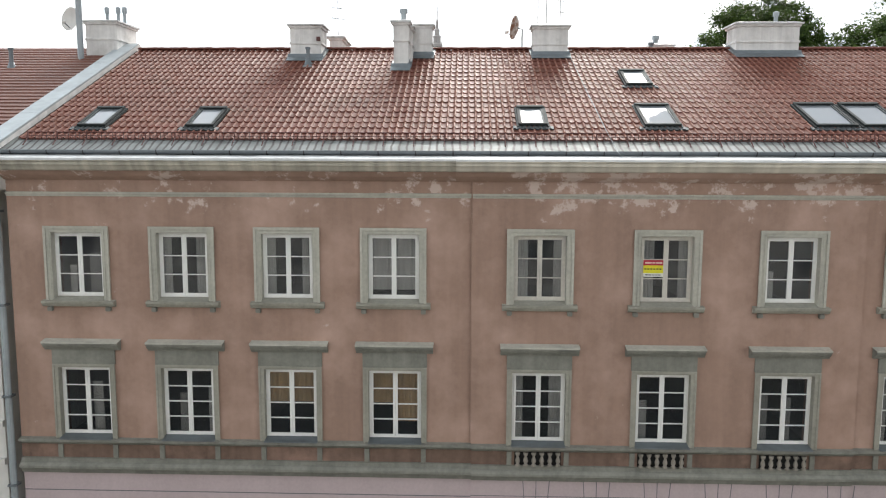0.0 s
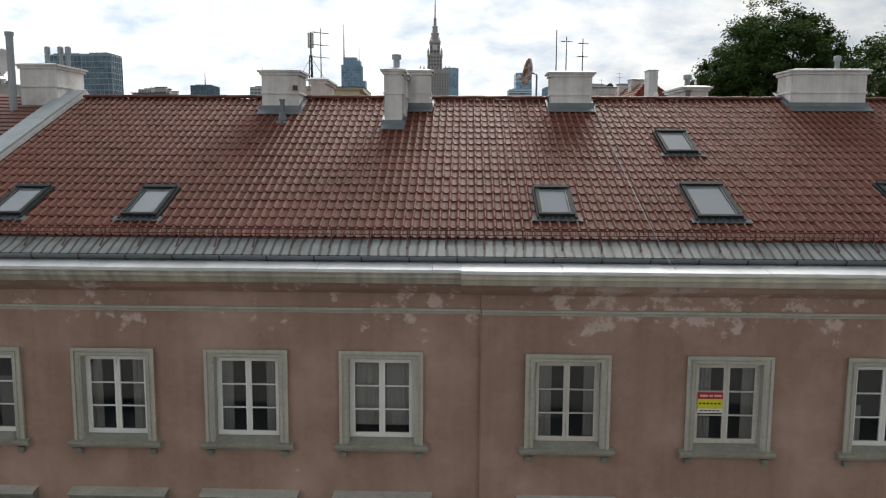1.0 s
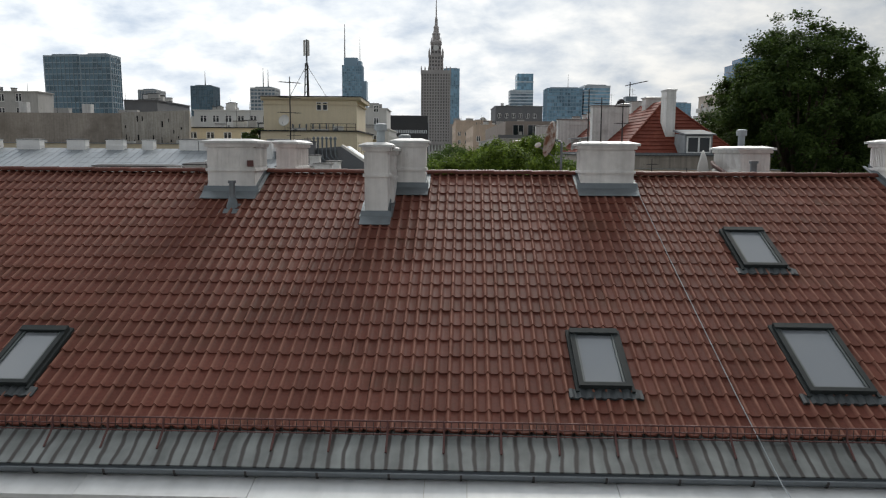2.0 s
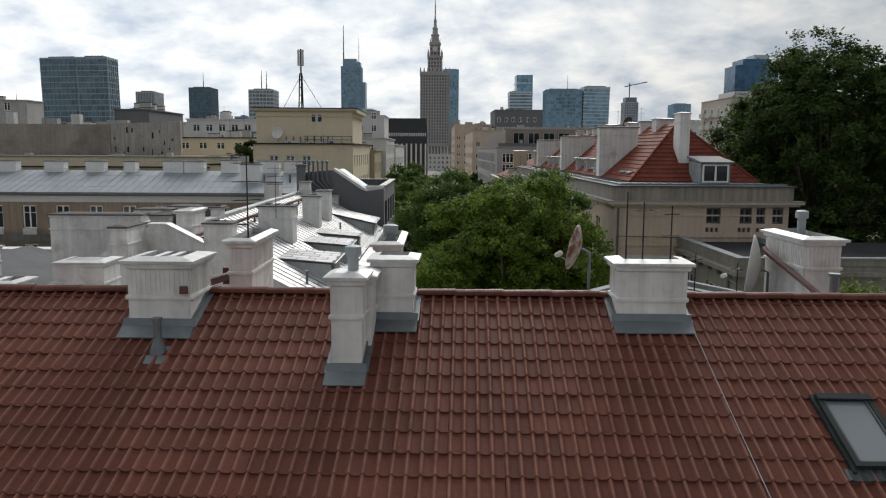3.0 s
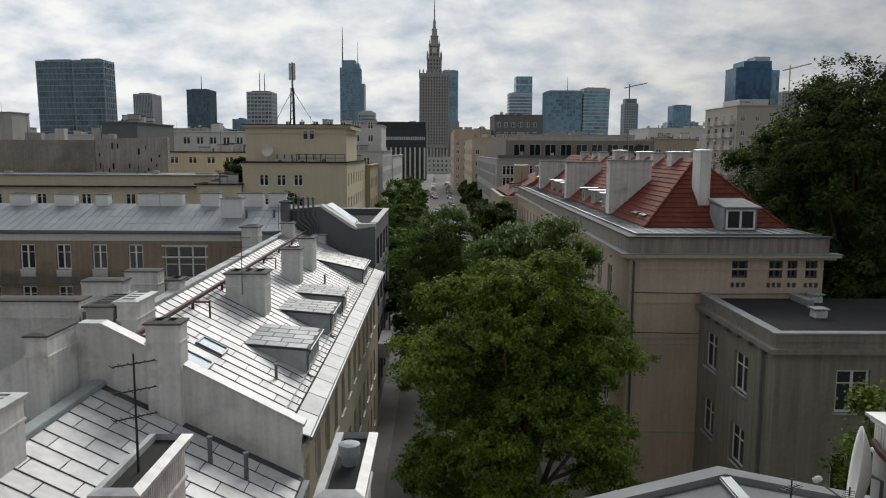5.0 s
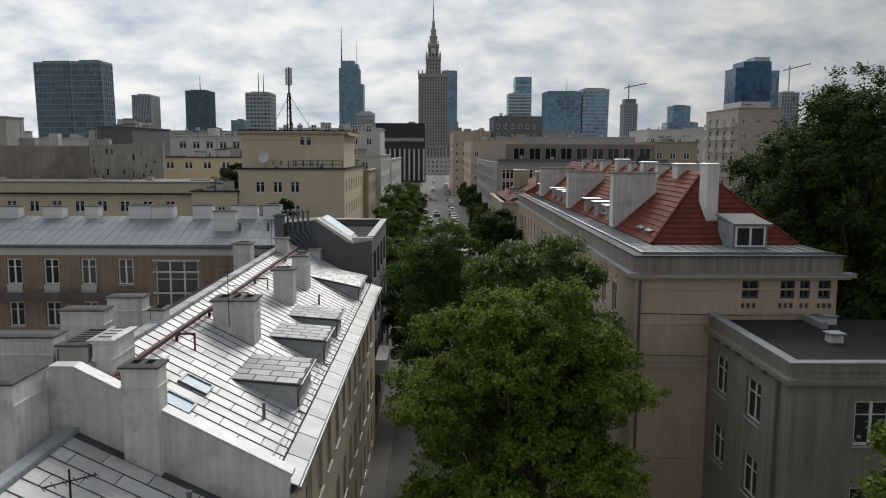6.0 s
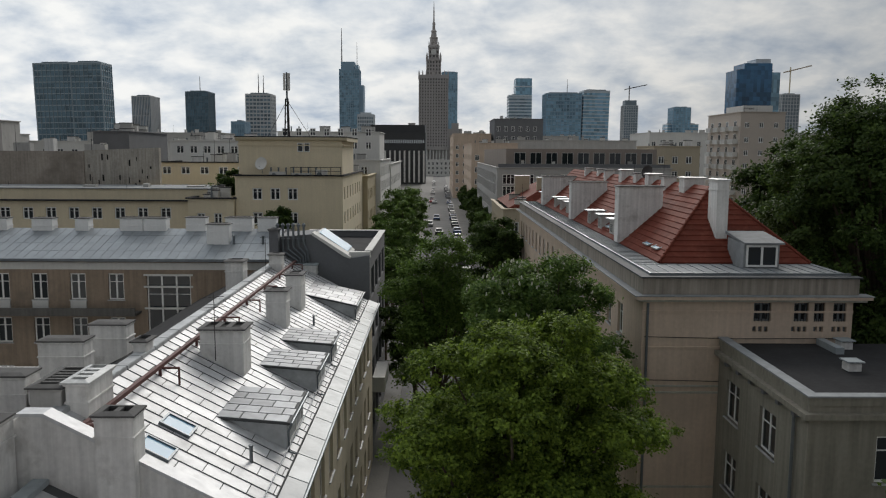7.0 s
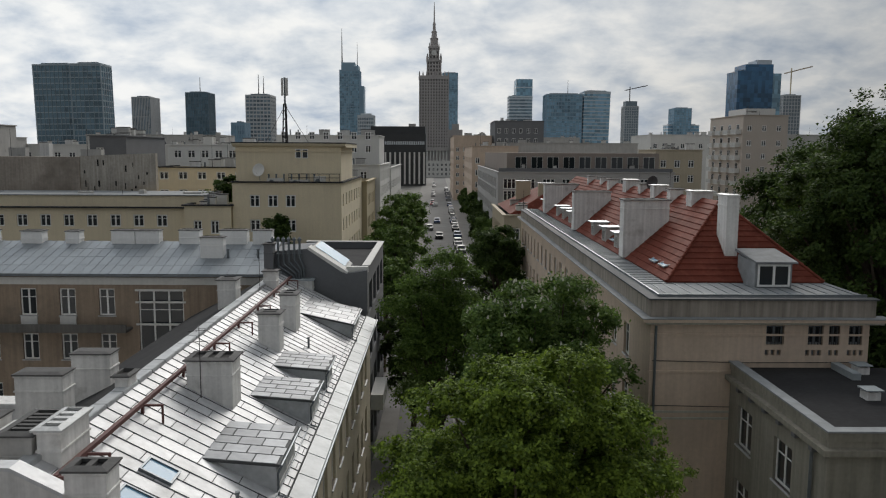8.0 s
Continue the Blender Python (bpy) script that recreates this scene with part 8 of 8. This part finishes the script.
def crown_mesh(name, lobes, leaves, size, mat, seed, clump=0.55):
    """Leaves gathered in clumps over the skin of a few lobes, with gaps between; lobes: (x, y, z, rx, ry, rz)."""
    rng = np.random.default_rng(seed)
    area = np.array([(a[3] * a[4] + a[4] * a[5] + a[3] * a[5]) for a in lobes])
    per = np.maximum(6, (leaves / 90 * area / area.sum())).astype(int)
    verts, faces = [], []
    base = np.array([(-0.5, 0, 0), (-0.18, 0.32, 0.05), (0.5, 0, -0.06), (-0.18, -0.32, 0.05)])
    for (x, y, z, rx, ry, rz), n in zip(lobes, per):
        d = rng.normal(size=(n, 3))
        d /= np.linalg.norm(d, axis=1)[:, None]
        d[:, 2] = np.where(d[:, 2] < -0.25, -d[:, 2], d[:, 2])
        rad = rng.uniform(0.6, 1.12, n) * (1 + 0.10 * np.sin(5 * d[:, 0] + x) * np.cos(4 * d[:, 2] + y))
        centres = np.array([x, y, z]) + d * rad[:, None] * np.array([rx, ry, rz])
        for c, dd in zip(centres, d):
            m = int(rng.integers(55, 125))
            o = rng.normal(size=(m, 3)) * clump * rng.uniform(0.5, 1.0) * np.array([0.56, 0.56, 0.42])
            p = c + o
            up = dd * 0.7 + np.array([0, 0, 0.6]) + rng.normal(size=(m, 3)) * 0.55
            up /= np.linalg.norm(up, axis=1)[:, None]
            t = rng.normal(size=(m, 3))
            t -= (t * up).sum(1)[:, None] * up
            t /= np.linalg.norm(t, axis=1)[:, None]
            b = np.cross(up, t)
            s = size * rng.uniform(0.6, 1.25, m)[:, None, None]
            q = p[:, None, :] + s * (base[None, :, 0:1] * t[:, None, :] + base[None, :, 1:2] * b[:, None, :] + base[None, :, 2:3] * up[:, None, :])
            k = len(verts) * 1
            verts.append(q.reshape(-1, 3))
    v = np.concatenate(verts)
    me = bpy.data.meshes.new(name)
    n = len(v) // 4
    me.vertices.add(len(v)); me.vertices.foreach_set("co", v.ravel())
    me.loops.add(4 * n); me.loops.foreach_set("vertex_index", np.arange(4 * n))
    me.polygons.add(n); me.polygons.foreach_set("loop_start", np.arange(0, 4 * n, 4))
    me.update()
    me.validate()
    me.materials.append(mat)
    return me


def tree(u, v, height, radius, label, leaves, size, mat=None, seed=1, bottom=0.25, lobes=None, flat=1.0, blossoms=0, clump=0.55, boughs=30):
    """A broad-leaved tree: tapered trunk, spreading limbs and a crown of leaf clumps."""
    rnd = random.Random(seed)
    t = thing("tree", label, "tree", at=pose(u, v, 0))
    mid, rz = height * (1 + bottom) / 2, height * (1 - bottom) / 2
    if lobes is None:       # a core and many boughs of uneven size and reach round it
        core = 0.66 if boughs < 40 else 0.8
        lobes = [(0, 0, mid, radius * core, radius * core, rz * (core + 0.06))]
        n = boughs if leaves > 30000 else 18
        for k in range(n):
            zz = 0.96 - 1.7 * (k + 0.5) / n
            a = 2.39996 * k + rnd.uniform(-0.5, 0.5)
            reach = rnd.uniform(0.66, 0.98)
            flat_r = math.sqrt(max(0.02, 1 - zz * zz)) * (1.0 if zz > -0.2 else 0.92)
            r = radius * rnd.uniform(0.17, 0.33) * (1.0 if boughs < 40 else 0.72)
            lobes.append((radius * reach * 0.86 * flat_r * math.cos(a), radius * reach * 0.86 * flat_r * math.sin(a), mid + rz * (0.86 if zz > 0 else 0.9) * zz * (0.86 + 0.14 * reach), r, r, r * rnd.uniform(0.55, 0.85)))
    part("trunk", tubed([(0, 0, -0.1), (0.08, 0.05, height * 0.15), (-0.05, 0.1, height * 0.32), (0.05, 0, height * 0.62)], radius * 0.075, 10, radius * 0.03), BARK, t)
    for lb in lobes[1:]:
        z = height * rnd.uniform(0.2, 0.4)
        part("limb", tubed([(0, 0, z), (lb[0] * 0.4, lb[1] * 0.4, z + (lb[2] - z) * 0.55), (lb[0], lb[1], lb[2])], radius * 0.032, 7, radius * 0.006), BARK, t)
    part("crown", crown_mesh("crown", lobes, leaves, size, mat or LEAF, seed, clump), None, t)
    if blossoms:
        rng = np.random.default_rng(seed + 5)
        candle = mesh_of(lathe(bmesh.new(), [(0.015, 0), (0.05, 0.04), (0.036, 0.12), (0.01, 0.2)], 6), "blossom", BLOSSOM)
        for k in range(blossoms):
            lb = lobes[int(rng.integers(0, len(lobes)))]
            d = rng.normal(size=3); d /= np.linalg.norm(d); d[2] = abs(d[2])
            part("blossom", candle, None, t, at=pose(lb[0] + d[0] * lb[3], lb[1] + d[1] * lb[4], lb[2] + d[2] * lb[5] * 1.05, rnd.uniform(-20, 20), rnd.uniform(-20, 20), 0))
    return t


tree(3.15, 27.0, 15.6, 4.4, "large leafy green maple filling the street's mouth", 270000, 0.125, LEAF, 3, 0.12, clump=0.29, boughs=39)
tree(5.2, 39.5, 15.5, 4.2, "horse chestnut with white blossom candles", 100000, 0.17, LEAF_CHESTNUT, 7, 0.25, blossoms=340, clump=0.42)
tree(0.6, 51.0, 15.2, 3.1, "slender dark green street tree", 60000, 0.17, LEAF_MID, 11, 0.15, blossoms=10)
tree(-1.2, 62.0, 9.5, 3.0, "low dark street tree by the kerb", 16000, 0.3, LEAF_DARK, 14, 0.15)
tree(6.9, 88.0, 13.1, 3.7, "dark street tree leaning over parked cars", 30000, 0.3, LEAF_DARK, 15, 0.15)
tree(7.6, 56.0, 11.6, 3.4, "dark horse chestnut by the house wall", 26000, 0.28, LEAF_DARK, 12, 0.2, blossoms=15)
tree(25.4, 47.5, 23.8, 7.2, "very tall dark tree towering over the roofs", 150000, 0.23, LEAF_DARK, 21, 0.1, clump=0.6, boughs=80)
tree(38.0, 48.0, 23.6, 9.0, "very tall dark tree beside another", 90000, 0.27, LEAF_DARK, 22, 0.15, clump=0.7, boughs=50)
tree(34.0, 69.0, 22.4, 9.4, "tall dark tree behind the red-roofed house", 80000, 0.34, LEAF_DARK, 23, 0.15, clump=0.75, boughs=60)
tree(23.8, 43.8, 12.6, 4.4, "dark tree between the beige house and the tall trees", 40000, 0.28, LEAF_DARK, 26, 0.05)
tree(15.3, 25.2, 11.4, 2.3, "small garden tree below the flat wing", 16000, 0.2, LEAF, 25, 0.2)
for k, (tu, tv, th, tr) in enumerate(((-4.6, 92, 12.5, 3.6), (-5.0, 108, 13.6, 3.9), (-4.9, 126, 14.4, 4.2), (-5.0, 146, 13.4, 4.3), (-5.2, 170, 11.5, 4.2), (9.0, 100, 9.6, 3.0), (9.6, 122, 9.5, 3.2), (9.8, 146, 9.0, 3.4), (-4.4, 76, 11.0, 3.2))):
    tree(tu, tv, th, tr, "dark green street tree in a row", 14000, 0.33, LEAF_CHESTNUT, 50 + k, 0.2, clump=0.55)
for k in range(5):
    tree(10.5 + (k % 3) * 0.8, 175 + 24 * k, 7.0 + (k % 3) * 1.2, 3.4, "dark street tree far down the row", 3000, 0.8, LEAF_DARK, 120 + k, 0.2, clump=0.9)
tree(-17.6, 93.0, 13.6, 2.2, "bushy tree before the yellow house", 6000, 0.4, LEAF_DARK, 80, 0.3)
tree(-26.6, 106.0, 18.0, 2.4, "dark bushy tree beside the yellow house", 6000, 0.4, LEAF_DARK, 81, 0.3)


# ---- the strip before the houses: path, lawn, hedge and low fence ----
mesh_thing("lawn", boxed(-0.4, 9.6, 14, 60, -0.1, 0.06), material("lawn_grass", (0.05, 0.085, 0.02), 0.95, dark=0.6, light=1.3, grain=14, patch=1.5, bump=0.6), "shaded lawn under the street trees", "lawn", kind="structure")
hedge = thing("hedge", "clipped dark green hedge along the path", "hedge", at=pose(-0.3, 30, 0))
part("foliage", crown_mesh("foliage", [(0.2, 1.2 * k, 0.45, 0.45, 0.75, 0.45) for k in range(7)], 9000, 0.13, LEAF_DARK, 91, 0.25), None, hedge)
low_fence = thing("garden_fence", "low dark iron fence at the lawn's edge", "fence", at=pose(-0.45, 27.0, 0))
for k in range(26):
    part("picket", tubed([(0, 0.12 * k, 0.0), (0, 0.12 * k, 0.9)], 0.016, 5), GUTTER, low_fence)
for z in (0.2, 0.82):
    part("rail", tubed([(0, -0.05, z), (0, 3.1, z)], 0.02, 5), GUTTER, low_fence)


# ---- cars ----
def car(u, v, turn, paint, label, van=False):
    t = thing("car", label, "car", "cars of the street", at=pose(u, v, 0, 0, 0, turn))
    h = 1.95 if van else 1.45
    part("body", prismed([(-2.15, 0.35), (-2.12, 0.82), (-1.15, 0.96), (1.9, 1.0), (2.15, 0.9), (2.15, 0.35)], -0.88, 0.88), paint, t)
    part("cabin", prismed([(-1.15, 0.96), (-0.7, h - 0.06), (1.15, h), (1.9, 1.0)], -0.76, 0.76), CAR_GLASS, t)
    part("roof", prismed([(-0.68, h - 0.03), (1.12, h + 0.03), (1.18, h - 0.04), (-0.72, h - 0.1)], -0.72, 0.72), paint, t)
    for x in (-1.35, 1.35):
        for s in (-0.82, 0.82):
            part("wheel", lathe(bmesh.new(), [(0.2, -0.1), (0.33, -0.1), (0.33, 0.1), (0.2, 0.1)], 14), BITUMEN, t, at=pose(s, x, 0.33, 0, 90, 0))
    return t


CAR_GLASS = glass_material("car_glass", (0.02, 0.022, 0.025), rough=0.4)
PAINTS = [material("car_paint_%s" % n, c, 0.5, dark=0.95, light=1.05, bump=0) for n, c in (("silver", (0.22, 0.22, 0.22)), ("black", (0.02, 0.02, 0.02)), ("white", (0.5, 0.5, 0.5)), ("blue", (0.03, 0.06, 0.15)), ("red", (0.25, 0.02, 0.02)))]
NAMES = ("silver", "black", "white", "dark blue", "red")
rnd_cars = random.Random(9)
for k in range(44):
    if rnd_cars.random() < 0.22:
        continue
    p = rnd_cars.choice((0, 1, 1, 3, 3, 1, 0, 2))
    car(5.2 + rnd_cars.uniform(-0.2, 0.2), 118 + 7.5 * k + rnd_cars.uniform(-1.0, 1.0), rnd_cars.choice((0, 180)) + rnd_cars.uniform(-3, 3), PAINTS[p], NAMES[p] + " car parked along the kerb")
for k in range(30):
    if rnd_cars.random() < 0.6:
        continue
    p = rnd_cars.choice((0, 1, 0, 2, 3, 4))
    car(-1.5, 150 + 12 * k, rnd_cars.uniform(-2, 2), PAINTS[p], NAMES[p] + " car parked along the kerb")
car(1.0, 190, 0, PAINTS[1], "black car standing in the street")
car(0.4, 230, 0, PAINTS[3], "dark blue car standing in the street")
car(-0.4, 300, 180, PAINTS[2], "white car standing in the street")

# turn everything beyond the ridge onto the street's axes
for ob in [o for o in scene.objects if o not in BEFORE and o.parent is None]:
    ob.matrix_basis = STREET @ ob.matrix_basis
